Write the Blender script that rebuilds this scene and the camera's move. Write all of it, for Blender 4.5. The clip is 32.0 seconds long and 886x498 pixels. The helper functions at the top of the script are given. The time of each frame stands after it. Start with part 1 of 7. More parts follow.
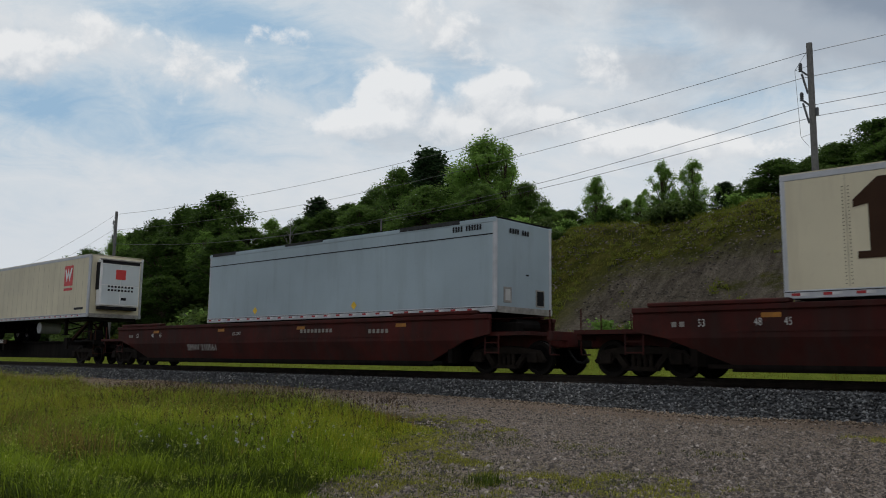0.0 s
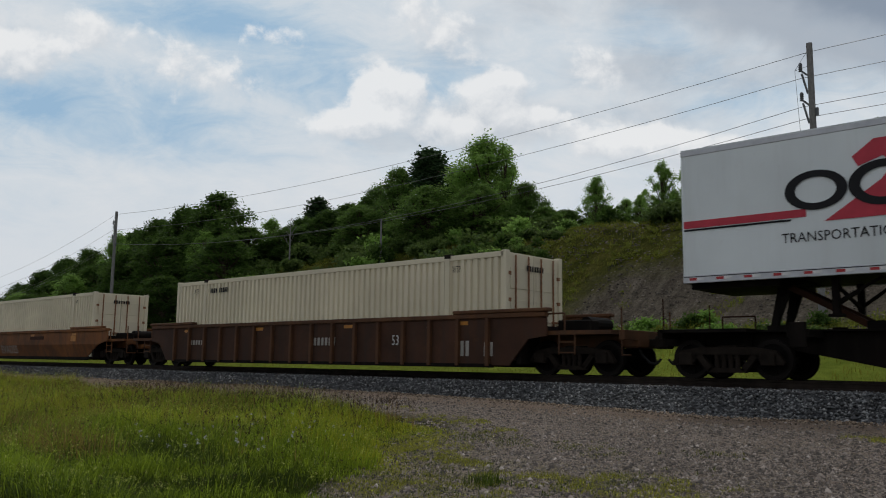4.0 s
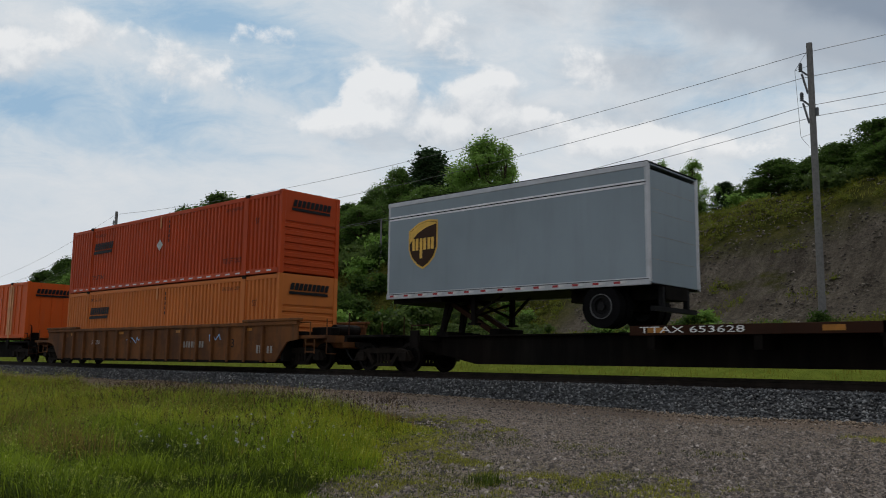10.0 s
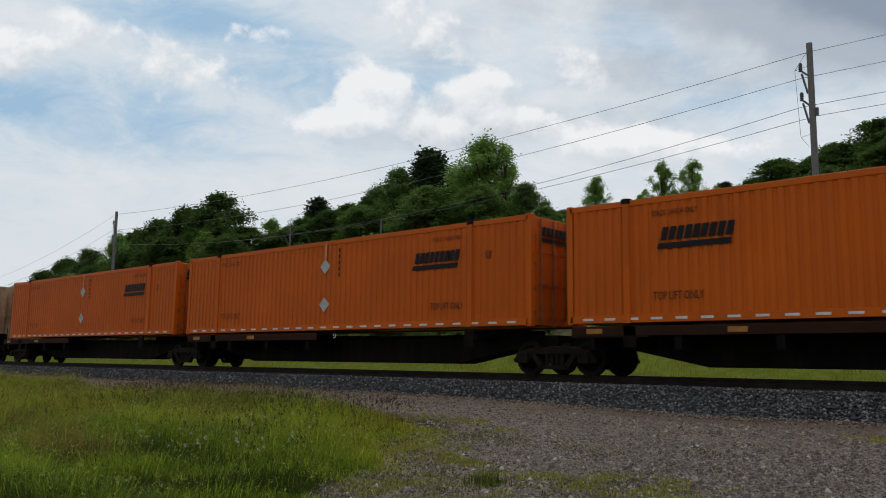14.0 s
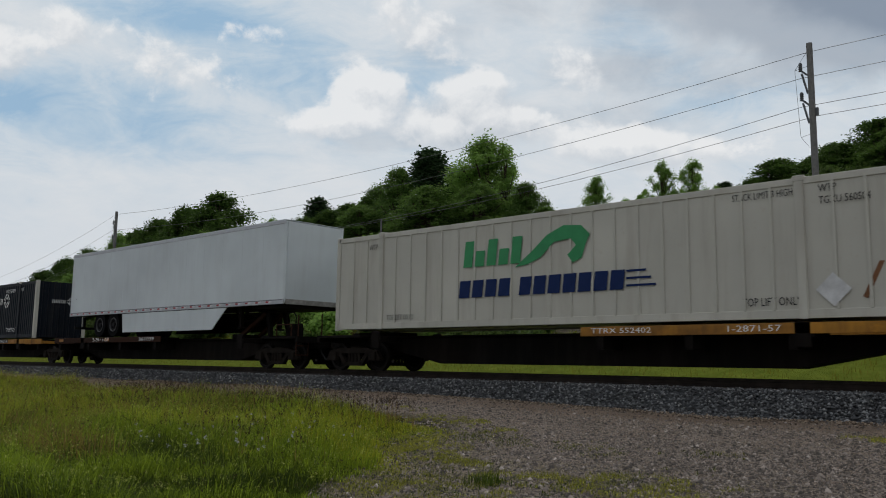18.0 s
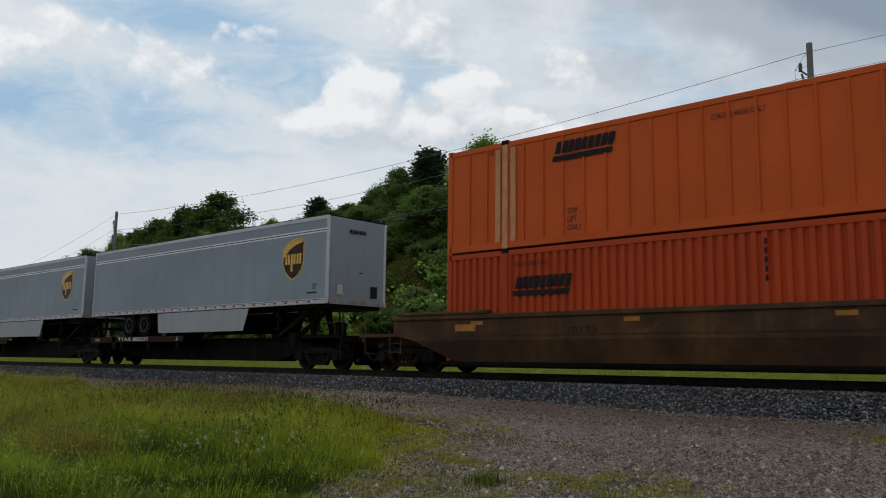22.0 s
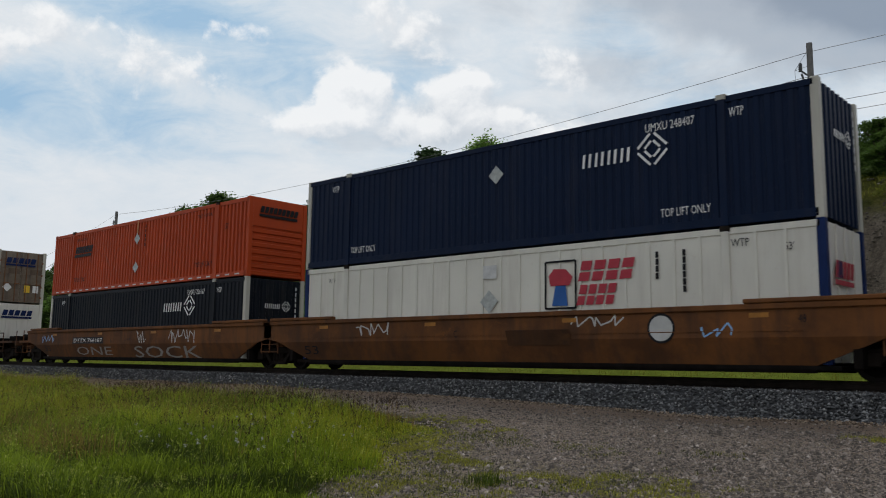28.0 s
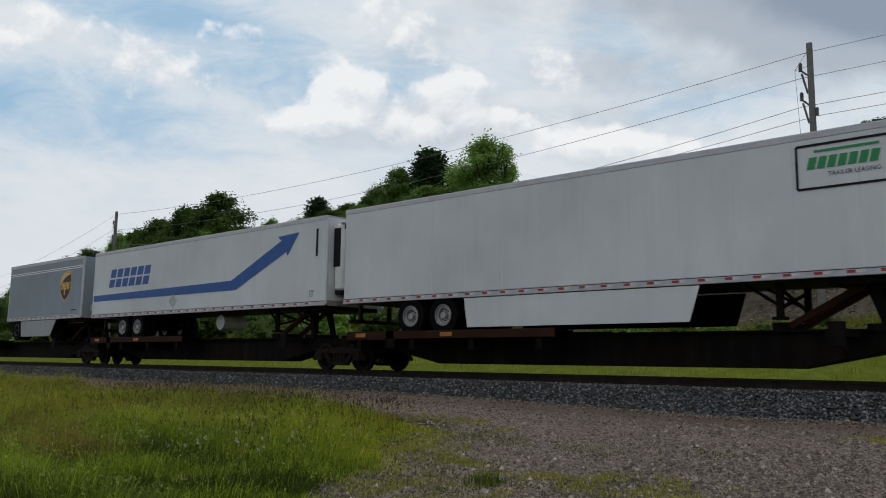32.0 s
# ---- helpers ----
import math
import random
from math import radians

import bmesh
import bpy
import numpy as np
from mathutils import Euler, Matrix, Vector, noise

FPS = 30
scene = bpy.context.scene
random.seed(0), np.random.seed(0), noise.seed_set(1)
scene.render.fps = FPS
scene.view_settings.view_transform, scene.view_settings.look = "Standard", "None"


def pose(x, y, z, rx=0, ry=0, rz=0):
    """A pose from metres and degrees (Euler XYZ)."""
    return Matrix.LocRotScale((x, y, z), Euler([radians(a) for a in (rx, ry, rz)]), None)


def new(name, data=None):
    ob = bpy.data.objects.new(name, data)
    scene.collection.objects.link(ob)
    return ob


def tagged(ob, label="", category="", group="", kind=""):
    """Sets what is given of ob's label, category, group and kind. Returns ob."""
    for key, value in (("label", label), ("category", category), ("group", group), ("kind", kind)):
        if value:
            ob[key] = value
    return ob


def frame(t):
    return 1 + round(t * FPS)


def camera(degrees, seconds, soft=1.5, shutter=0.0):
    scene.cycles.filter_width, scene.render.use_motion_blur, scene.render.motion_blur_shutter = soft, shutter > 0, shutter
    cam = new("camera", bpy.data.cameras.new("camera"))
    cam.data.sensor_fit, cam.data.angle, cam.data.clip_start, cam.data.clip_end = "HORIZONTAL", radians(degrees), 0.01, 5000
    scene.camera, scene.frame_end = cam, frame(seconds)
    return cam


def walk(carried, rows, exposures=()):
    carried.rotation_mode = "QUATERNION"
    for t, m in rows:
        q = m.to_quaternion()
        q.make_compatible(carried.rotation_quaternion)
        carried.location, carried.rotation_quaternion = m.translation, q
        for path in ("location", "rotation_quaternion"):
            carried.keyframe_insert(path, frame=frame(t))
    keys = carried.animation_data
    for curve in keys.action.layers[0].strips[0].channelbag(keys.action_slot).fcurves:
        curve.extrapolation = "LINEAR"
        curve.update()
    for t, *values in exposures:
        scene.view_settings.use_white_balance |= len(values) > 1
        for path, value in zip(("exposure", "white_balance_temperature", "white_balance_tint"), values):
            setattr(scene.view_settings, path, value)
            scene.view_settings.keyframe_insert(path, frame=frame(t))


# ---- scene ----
import functools

# The world: x runs along the track (the train goes towards +x), y away from the viewer, z up; z = 0 is the top of the rails.
SPEED = 20.85                 # metres a second
TRACK_Y = 18.153              # centre line of the track
EYE = Vector((0.0, 0.0, 0.30))


def eye_pose(turn, tilt, roll):
    """A pose that looks turn degrees left of +y and tilt degrees up, leaning by roll degrees."""
    return (Matrix.Translation(EYE) @ Matrix.Rotation(radians(turn), 4, "Z") @ Matrix.Rotation(radians(90 + tilt), 4, "X")
            @ Matrix.Rotation(radians(roll), 4, "Z"))


VIEW = eye_pose(42.157, 7.769, 0.718)
cam = camera(56.5, 32.0, soft=1.0, shutter=0.05)
walk(cam, [(0.0, VIEW), (32.0, VIEW)],
     exposures=((0.0, -0.10), (10.0, -0.09), (12.5, 0.02), (14.5, 0.0), (17.0, -0.06), (19.0, -0.13), (21.0, -0.08), (22.7, 0.03), (25.0, 0.05), (28.0, 0.05), (32.0, 0.02)))

# ---- world and sun ----
SUN_ELEVATION, SUN_TURN = 58.0, 24.0     # the veiled sun stands before the viewer, a little left of +y
world = bpy.data.worlds.new("world")
scene.world = world
world.use_nodes = True


def link_all(tree, pairs):
    for a, b in pairs:
        tree.links.new(a, b)


def build_world():
    t = world.node_tree
    t.nodes.clear()
    out = t.nodes.new("ShaderNodeOutputWorld")
    back = t.nodes.new("ShaderNodeBackground")
    sky = t.nodes.new("ShaderNodeTexSky")
    sky.sky_type = "NISHITA"
    sky.sun_disc = False
    sky.sun_elevation = radians(SUN_ELEVATION)
    sky.sun_rotation = radians(-SUN_TURN)
    coord = t.nodes.new("ShaderNodeTexCoord")
    cloud = t.nodes.new("ShaderNodeTexNoise")
    cloud.inputs["Scale"].default_value = 2.2
    cloud.inputs["Detail"].default_value = 7
    ramp = t.nodes.new("ShaderNodeValToRGB")
    ramp.color_ramp.elements[0].position, ramp.color_ramp.elements[1].position = 0.30, 0.55
    mix = t.nodes.new("ShaderNodeMix")
    mix.data_type = "RGBA"
    mix.inputs["B"].default_value = (5.9, 6.1, 6.45, 1)
    link_all(t, ((coord.outputs["Generated"], cloud.inputs["Vector"]), (cloud.outputs["Fac"], ramp.inputs["Fac"]),
                 (ramp.outputs["Color"], mix.inputs["Factor"]), (sky.outputs["Color"], mix.inputs["A"]),
                 (mix.outputs["Result"], back.inputs["Color"]), (back.outputs["Background"], out.inputs["Surface"])))
    back.inputs["Strength"].default_value = 0.10


build_world()
sun_data = bpy.data.lights.new("sun", "SUN")
sun_data.energy, sun_data.angle, sun_data.color = 0.8, radians(12), (1.0, 0.95, 0.87)
sun = new("sun", sun_data)
sun.matrix_world = Matrix.Rotation(radians(SUN_TURN), 4, "Z") @ Matrix.Rotation(radians(SUN_ELEVATION - 90), 4, "X")
scene.view_settings.exposure = 0.0


# ---- materials ----
MATS = {}


class Nodes:
    """Short hand for a node material."""

    def __init__(self, name):
        self.mat = bpy.data.materials.new(name)
        self.mat.use_nodes = True
        self.t = self.mat.node_tree
        self.bsdf = self.t.nodes["Principled BSDF"]
        self.coord = self.t.nodes.new("ShaderNodeTexCoord")

    def node(self, kind, **inputs):
        n = self.t.nodes.new(kind)
        for k, v in inputs.items():
            n.inputs[k].default_value = v
        return n

    def link(self, a, b):
        self.t.links.new(a, b)

    def noise(self, scale, detail=4.0, rough=0.55, stretch=None, space="Object"):
        n = self.node("ShaderNodeTexNoise", Scale=scale, Detail=detail, Roughness=rough)
        src = self.coord.outputs[space]
        if stretch:
            m = self.node("ShaderNodeMapping")
            m.inputs["Scale"].default_value = stretch
            self.link(src, m.inputs["Vector"])
            src = m.outputs["Vector"]
        self.link(src, n.inputs["Vector"])
        return n.outputs["Fac"]

    def ramp(self, fac, stops):
        r = self.node("ShaderNodeValToRGB")
        els = r.color_ramp.elements
        while len(els) < len(stops):
            els.new(0.5)
        for e, (pos, col) in zip(els, stops):
            e.position, e.color = pos, (col if len(col) == 4 else (*col, 1))
        self.link(fac, r.inputs["Fac"])
        return r.outputs["Color"]

    def mix(self, fac, a, b, blend="MIX"):
        m = self.node("ShaderNodeMix")
        m.data_type, m.blend_type = "RGBA", blend
        for key, v in (("Factor", fac), ("A", a), ("B", b)):
            if isinstance(v, (tuple, list)):
                m.inputs[key].default_value = (*v, 1) if len(v) == 3 else v
            elif isinstance(v, (int, float)):
                m.inputs[key].default_value = v
            else:
                self.link(v, m.inputs[key])
        return m.outputs["Result"]

    def math(self, op, a, b=0.0, c=0.0):
        m = self.node("ShaderNodeMath")
        m.operation = op
        for i, v in enumerate((a, b, c)):
            if isinstance(v, (int, float)):
                m.inputs[i].default_value = v
            else:
                self.link(v, m.inputs[i])
        return m.outputs[0]

    def bump(self, height, strength, distance):
        b = self.node("ShaderNodeBump", Strength=strength, Distance=distance)
        self.link(height, b.inputs["Height"])
        self.link(b.outputs["Normal"], self.bsdf.inputs["Normal"])

    def base(self, colour):
        if isinstance(colour, (tuple, list)):
            self.bsdf.inputs["Base Color"].default_value = (*colour, 1)
        else:
            self.link(colour, self.bsdf.inputs["Base Color"])

    def done(self, rough=0.6, metal=0.0, spec=0.5):
        self.bsdf.inputs["Roughness"].default_value = rough
        self.bsdf.inputs["Metallic"].default_value = metal
        self.bsdf.inputs["Specular IOR Level"].default_value = spec
        return self.mat


def scaled(c, k):
    return tuple(min(1.0, v * k) for v in c)


def paint(name, colour, rough=0.5, dirt=0.35, dirt_colour=(0.09, 0.075, 0.06), streak=1.0):
    """Weathered vehicle paint: soft fading, vertical grime streaks and small chips."""
    if name in MATS:
        return MATS[name]
    n = Nodes(name)
    fade = n.ramp(n.noise(0.35, 3), ((0.3, scaled(colour, 0.86)), (0.7, scaled(colour, 1.06))))
    grime = n.ramp(n.noise(1.6, 5, 0.65, (1.4, 1.4, 0.16)), ((0.50, (0, 0, 0)), (0.78, (1, 1, 1))))
    spots = n.ramp(n.noise(5.5, 6, 0.7), ((0.58, (0, 0, 0)), (0.72, (1, 1, 1))))
    col = n.mix(n.math("MULTIPLY", grime, dirt * streak), fade, dirt_colour)
    col = n.mix(n.math("MULTIPLY", spots, dirt * 0.7), col, scaled(dirt_colour, 1.5))
    n.base(col)
    n.bump(n.noise(9.0, 4), 0.08, 0.01)
    MATS[name] = n.done(rough, 0, 0.10 if max(colour) < 0.1 else 0.16)
    return MATS[name]


def rusty(name, colour, rust=(0.13, 0.055, 0.025), amount=0.5, rough=0.7):
    """Old car-body paint, broken by rust, soot and dust."""
    if name in MATS:
        return MATS[name]
    n = Nodes(name)
    big = n.ramp(n.noise(0.6, 6, 0.65), ((0.42, (0, 0, 0)), (0.62, (1, 1, 1))))
    streaks = n.ramp(n.noise(2.2, 5, 0.6, (1.5, 1.5, 0.2)), ((0.45, (0, 0, 0)), (0.75, (1, 1, 1))))
    fade = n.ramp(n.noise(0.25, 3), ((0.3, scaled(colour, 0.75)), (0.7, scaled(colour, 1.1))))
    col = n.mix(n.math("MULTIPLY", big, amount), fade, rust)
    col = n.mix(n.math("MULTIPLY", streaks, amount * 0.8), col, (0.03, 0.025, 0.022))
    fresh = n.ramp(n.noise(1.3, 7, 0.75, (0.7, 1, 1)), ((0.60, (0, 0, 0)), (0.70, (1, 1, 1))))
    col = n.mix(n.math("MULTIPLY", fresh, amount * 0.7), col, scaled((colour[0] * 1.5, colour[1] * 1.35, colour[2] * 0.9), 1.0))
    n.base(col)
    n.bump(n.noise(14.0, 5), 0.15, 0.01)
    MATS[name] = n.done(rough, 0, 0.06 if max(colour) < 0.05 else 0.15)
    return MATS[name]


def plain(name, colour, rough=0.6, metal=0.0, vary=0.12, scale=3.0):
    if name in MATS:
        return MATS[name]
    n = Nodes(name)
    n.base(n.ramp(n.noise(scale, 5, 0.6), ((0.3, scaled(colour, 1 - vary)), (0.7, scaled(colour, 1 + vary)))))
    MATS[name] = n.done(rough, metal, 0.08 if max(colour) < 0.1 else 0.35)
    return MATS[name]


def build_materials():
    # near-black underframe, wheel and tyre colours: shade under the cars put into them
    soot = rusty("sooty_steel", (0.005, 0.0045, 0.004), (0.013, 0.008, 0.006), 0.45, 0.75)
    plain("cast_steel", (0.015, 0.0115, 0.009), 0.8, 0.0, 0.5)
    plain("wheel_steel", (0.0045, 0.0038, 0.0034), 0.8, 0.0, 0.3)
    plain("tread_steel", (0.012, 0.010, 0.009), 0.6, 0.3, 0.2)
    plain("rail_steel", (0.022, 0.017, 0.014), 0.7, 0.2, 0.4)
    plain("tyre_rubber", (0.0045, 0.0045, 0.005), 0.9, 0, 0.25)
    plain("alloy_rim", (0.30, 0.30, 0.30), 0.5, 0.3, 0.35)
    plain("dark_rim", (0.014, 0.014, 0.015), 0.6, 0.1, 0.2)
    plain("rim_ring", (0.10, 0.10, 0.10), 0.5, 0.2, 0.3)
    plain("bare_aluminium", (0.47, 0.48, 0.50), 0.45, 0.3, 0.12)
    plain("bright_trim", (0.78, 0.79, 0.80), 0.45, 0.0, 0.12)
    plain("dirty_aluminium", (0.30, 0.285, 0.26), 0.55, 0.2, 0.35, 5)
    plain("weathered_edge", (0.045, 0.046, 0.046), 0.7, 0.0, 0.4, 6)
    plain("black_rubber", (0.02, 0.02, 0.02), 0.7)
    plain("black_paint", (0.018, 0.018, 0.02), 0.5)
    plain("white_paint", (0.78, 0.78, 0.76), 0.5)
    plain("dim_white", (0.27, 0.255, 0.23), 0.7, 0, 0.3)
    plain("cream_seam", (0.50, 0.45, 0.32), 0.6, 0, 0.3)
    plain("faded_white", (0.52, 0.52, 0.50), 0.6)
    plain("red_reflector", (0.30, 0.022, 0.024), 0.4, 0, 0.3)
    plain("white_reflector", (0.58, 0.58, 0.57), 0.4, 0, 0.25)
    plain("yellow_patch", (0.36, 0.15, 0.02), 0.5, 0, 0.35)
    plain("yellow_sticker", (0.80, 0.52, 0.04), 0.5)
    plain("dark_brown_badge", (0.045, 0.022, 0.012), 0.35)
    plain("gold_badge", (0.72, 0.42, 0.06), 0.35, 0.0, 0.15)
    plain("red_paint", (0.42, 0.03, 0.05), 0.5)
    plain("navy_paint", (0.012, 0.026, 0.095), 0.5)
    plain("green_paint", (0.03, 0.26, 0.09), 0.5)
    plain("blue_paint", (0.015, 0.095, 0.33), 0.5)
    plain("pale_blue_paint", (0.25, 0.45, 0.70), 0.6)
    plain("scarlet_paint", (0.60, 0.05, 0.05), 0.5)
    plain("bright_orange", (0.85, 0.20, 0.04), 0.5)
    plain("tan_post", (0.60, 0.27, 0.11), 0.6, 0, 0.2)
    plain("silver_diamond", (0.42, 0.44, 0.42), 0.5, 0.2, 0.3, 8)
    plain("rust_brown", (0.20, 0.09, 0.04), 0.8, 0, 0.35)
    plain("pole_wood", (0.17, 0.165, 0.16), 0.85, 0, 0.2, 8)
    plain("insulator_grey", (0.09, 0.095, 0.10), 0.4)
    plain("wire_grey", (0.13, 0.13, 0.135), 0.5, 0.0)
    paint("grey_trailer", (0.272, 0.326, 0.360), 0.5, 0.16, (0.13, 0.13, 0.12))
    paint("pale_grey_trailer", (0.375, 0.460, 0.505), 0.5, 0.20, (0.14, 0.14, 0.13))
    paint("skirt_grey", (0.36, 0.385, 0.385), 0.6, 0.25, (0.14, 0.14, 0.13))
    paint("white_trailer", (0.65, 0.695, 0.70), 0.45, 0.14, (0.30, 0.28, 0.25))
    paint("cream_trailer", (0.68, 0.62, 0.45), 0.5, 0.25, (0.35, 0.29, 0.2))
    paint("beige_box", (0.64, 0.58, 0.43), 0.55, 0.14, (0.32, 0.26, 0.17))
    paint("offwhite_box", (0.54, 0.525, 0.455), 0.5, 0.35, (0.25, 0.20, 0.15))
    paint("white_box", (0.74, 0.72, 0.64), 0.5, 0.28, (0.3, 0.25, 0.2))
    paint("orange_box", (0.58, 0.112, 0.004), 0.5, 0.20, (0.25, 0.06, 0.03))
    paint("faded_orange_box", (0.58, 0.175, 0.04), 0.55, 0.25, (0.3, 0.12, 0.06))
    paint("red_orange_box", (0.47, 0.062, 0.013), 0.5, 0.25, (0.22, 0.05, 0.03))
    paint("flat_orange_box", (0.62, 0.105, 0.016), 0.5, 0.22, (0.3, 0.1, 0.05))
    paint("navy_box", (0.006, 0.015, 0.042), 0.55, 0.25, (0.05, 0.05, 0.06))
    paint("black_box", (0.008, 0.011, 0.017), 0.5, 0.3, (0.06, 0.055, 0.05))
    paint("blue_box", (0.02, 0.06, 0.30), 0.5, 0.35, (0.08, 0.07, 0.07))
    rusty("maroon_car", (0.074, 0.014, 0.011), (0.026, 0.010, 0.008), 0.75)
    rusty("brown_car", (0.125, 0.062, 0.024), (0.034, 0.019, 0.012), 0.8)
    rusty("ochre_car", (0.185, 0.072, 0.022), (0.050, 0.024, 0.014), 0.65)
    rusty("rust_car", (0.105, 0.048, 0.022), (0.040, 0.020, 0.012), 0.65)
    rusty("rust_panel", (0.062, 0.028, 0.016), (0.028, 0.015, 0.010), 0.7)
    rusty("deck_yellow", (0.45, 0.21, 0.032), (0.10, 0.045, 0.022), 0.65)
    rusty("deck_brown", (0.045, 0.018, 0.010), (0.022, 0.012, 0.008), 0.55)
    rusty("grimy_door", (0.26, 0.215, 0.165), (0.11, 0.065, 0.04), 0.8)
    rusty("stained_beige", (0.50, 0.36, 0.22), (0.28, 0.12, 0.05), 0.85)
    return soot


build_materials()


def cells(n, scale, stops):
    """Small stones: one shade for each cell."""
    v = n.node("ShaderNodeTexVoronoi", Scale=scale)
    n.link(n.coord.outputs["Object"], v.inputs["Vector"])
    sep = n.node("ShaderNodeSeparateColor")
    n.link(v.outputs["Color"], sep.inputs[0])
    return n.ramp(sep.outputs[0], stops), v.outputs["Distance"]


# green patches on the gravel: centre, half length along the track, half width, how thick they grow
VERGE_PATCHES = ((-9.3, 9.45, 1.2, 0.55, 1.0), (-8.45, 8.9, 0.65, 0.30, 1.0), (-7.6, 8.65, 0.65, 0.24, 1.0), (-10.8, 11.9, 1.1, 0.40, 0.7), (-11.2, 10.6, 1.3, 0.60, 0.9),
                 (-4.6, 8.3, 1.3, 0.55, 0.75), (-3.5, 13.2, 0.5, 0.25, 0.35), (-6.9, 7.1, 1.3, 0.65, 0.8), (-9.2, 11.3, 0.7, 0.28, 0.5), (-13.0, 12.6, 1.2, 0.25, 0.5), (-6.0, 8.1, 0.7, 0.4, 0.7))


def ground_material():
    n = Nodes("ground")
    sep = n.node("ShaderNodeSeparateXYZ")
    n.link(n.coord.outputs["Object"], sep.inputs[0])
    wob = n.math("MULTIPLY", n.math("SUBTRACT", n.noise(0.55, 5, 0.6), 0.5), 3.0)
    ripple = n.math("MULTIPLY", n.math("SUBTRACT", n.noise(2.2, 6, 0.7), 0.5), 1.6)
    # gravel: crushed stone of many shades in brown dust
    small, rise = cells(n, 34.0, ((0.0, (0.040, 0.033, 0.030)), (0.40, (0.37, 0.305, 0.255)), (0.85, (0.68, 0.57, 0.48)), (1.0, (0.80, 0.72, 0.64))))
    bits, rise_b = cells(n, 72.0, ((0.0, (0.088, 0.074, 0.060)), (0.5, (0.336, 0.283, 0.233)), (1.0, (0.778, 0.681, 0.583))))
    gravel = n.mix(0.5, small, bits)
    soil = n.ramp(n.noise(6.0, 8, 0.75), ((0.3, (0.215, 0.168, 0.130)), (0.7, (0.66, 0.53, 0.43))))
    gravel = n.mix(n.ramp(n.noise(1.1, 6, 0.7), ((0.38, (0.25, 0.25, 0.25)), (0.66, (0.8, 0.8, 0.8)))), gravel, soil)
    foot = n.ramp(n.math("MULTIPLY", n.math("SUBTRACT", n.math("ADD", sep.outputs["Y"], ripple), 13.2), 1.2), ((0.0, (0, 0, 0)), (0.9, (1, 1, 1))))
    rut = n.ramp(n.noise(0.4, 5, 0.65, (0.5, 1.6, 1)), ((0.45, (0, 0, 0)), (0.66, (1, 1, 1))))
    brown = n.ramp(n.noise(9.0, 7, 0.75), ((0.3, (0.17, 0.112, 0.074)), (0.7, (0.50, 0.345, 0.225))))
    gravel = n.mix(n.math("MULTIPLY", n.math("MAXIMUM", foot, n.math("MULTIPLY", rut, 0.15)), 0.42), gravel, brown)
    # green verge
    moss = n.ramp(n.noise(5.5, 8, 0.75), ((0.28, (0.050, 0.062, 0.012)), (0.50, (0.190, 0.205, 0.030)), (0.72, (0.38, 0.36, 0.07))))
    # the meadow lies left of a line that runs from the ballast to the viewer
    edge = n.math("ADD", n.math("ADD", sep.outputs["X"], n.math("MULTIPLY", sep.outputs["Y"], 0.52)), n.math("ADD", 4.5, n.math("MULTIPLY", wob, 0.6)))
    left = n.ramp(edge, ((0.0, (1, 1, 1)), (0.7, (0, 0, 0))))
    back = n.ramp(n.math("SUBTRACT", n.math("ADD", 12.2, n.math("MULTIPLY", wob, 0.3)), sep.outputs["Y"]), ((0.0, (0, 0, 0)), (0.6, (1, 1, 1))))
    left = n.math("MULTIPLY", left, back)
    toward = n.math("MULTIPLY", n.math("MINIMUM", n.math("MAXIMUM", n.math("SUBTRACT", -6.3, sep.outputs["X"]), 0.0), 2.5), 0.045)
    patchy = n.ramp(n.math("ADD", toward, n.math("ADD", n.math("MULTIPLY", n.noise(0.75, 5, 0.65), 0.65), n.math("MULTIPLY", n.noise(7.0, 7, 0.75), 0.35))), ((0.50, (0, 0, 0)), (0.57, (1, 1, 1))))
    near = n.ramp(n.math("MULTIPLY", n.math("SUBTRACT", 10.4, n.math("ADD", sep.outputs["Y"], n.math("MULTIPLY", n.math("ADD", sep.outputs["X"], 9.0), 0.12))), 0.6), ((0.0, (0, 0, 0)), (1.0, (0.85, 0.85, 0.85))))
    grown = 0.0
    for cx, cy, rx, ry, thick in VERGE_PATCHES:
        dx = n.math("MULTIPLY", n.math("SUBTRACT", sep.outputs["X"], cx), 1 / rx)
        dy = n.math("MULTIPLY", n.math("SUBTRACT", sep.outputs["Y"], cy), 1 / ry)
        near_by = n.math("SUBTRACT", 1.0, n.math("ADD", n.math("MULTIPLY", dx, dx), n.math("MULTIPLY", dy, dy)))
        grown = n.math("MAXIMUM", grown, n.math("MULTIPLY", near_by, thick))
    broken = n.math("ADD", n.math("MULTIPLY", n.math("SUBTRACT", n.noise(6.0, 7, 0.75), 0.5), 3.2), n.math("MULTIPLY", n.math("SUBTRACT", n.noise(1.6, 4, 0.6), 0.5), 1.6))
    grown = n.ramp(n.math("ADD", grown, broken), ((0.36, (0, 0, 0)), (0.85, (0.62, 0.62, 0.62))))
    verge = n.math("MAXIMUM", n.math("MAXIMUM", left, grown), n.math("MULTIPLY", n.math("MULTIPLY", patchy, near), 0.5))
    far = n.ramp(n.math("MULTIPLY", n.math("SUBTRACT", sep.outputs["Y"], 20.6), 0.8), ((0.0, (0, 0, 0)), (1.0, (1, 1, 1))))
    # near-black ground under the meadow: shade between the blades put into the colour
    shaded_soil = n.ramp(n.noise(8.0, 7, 0.75), ((0.3, (0.012, 0.014, 0.004)), (0.7, (0.070, 0.075, 0.014))))
    front = n.mix(left, n.mix(verge, gravel, moss), shaded_soil)
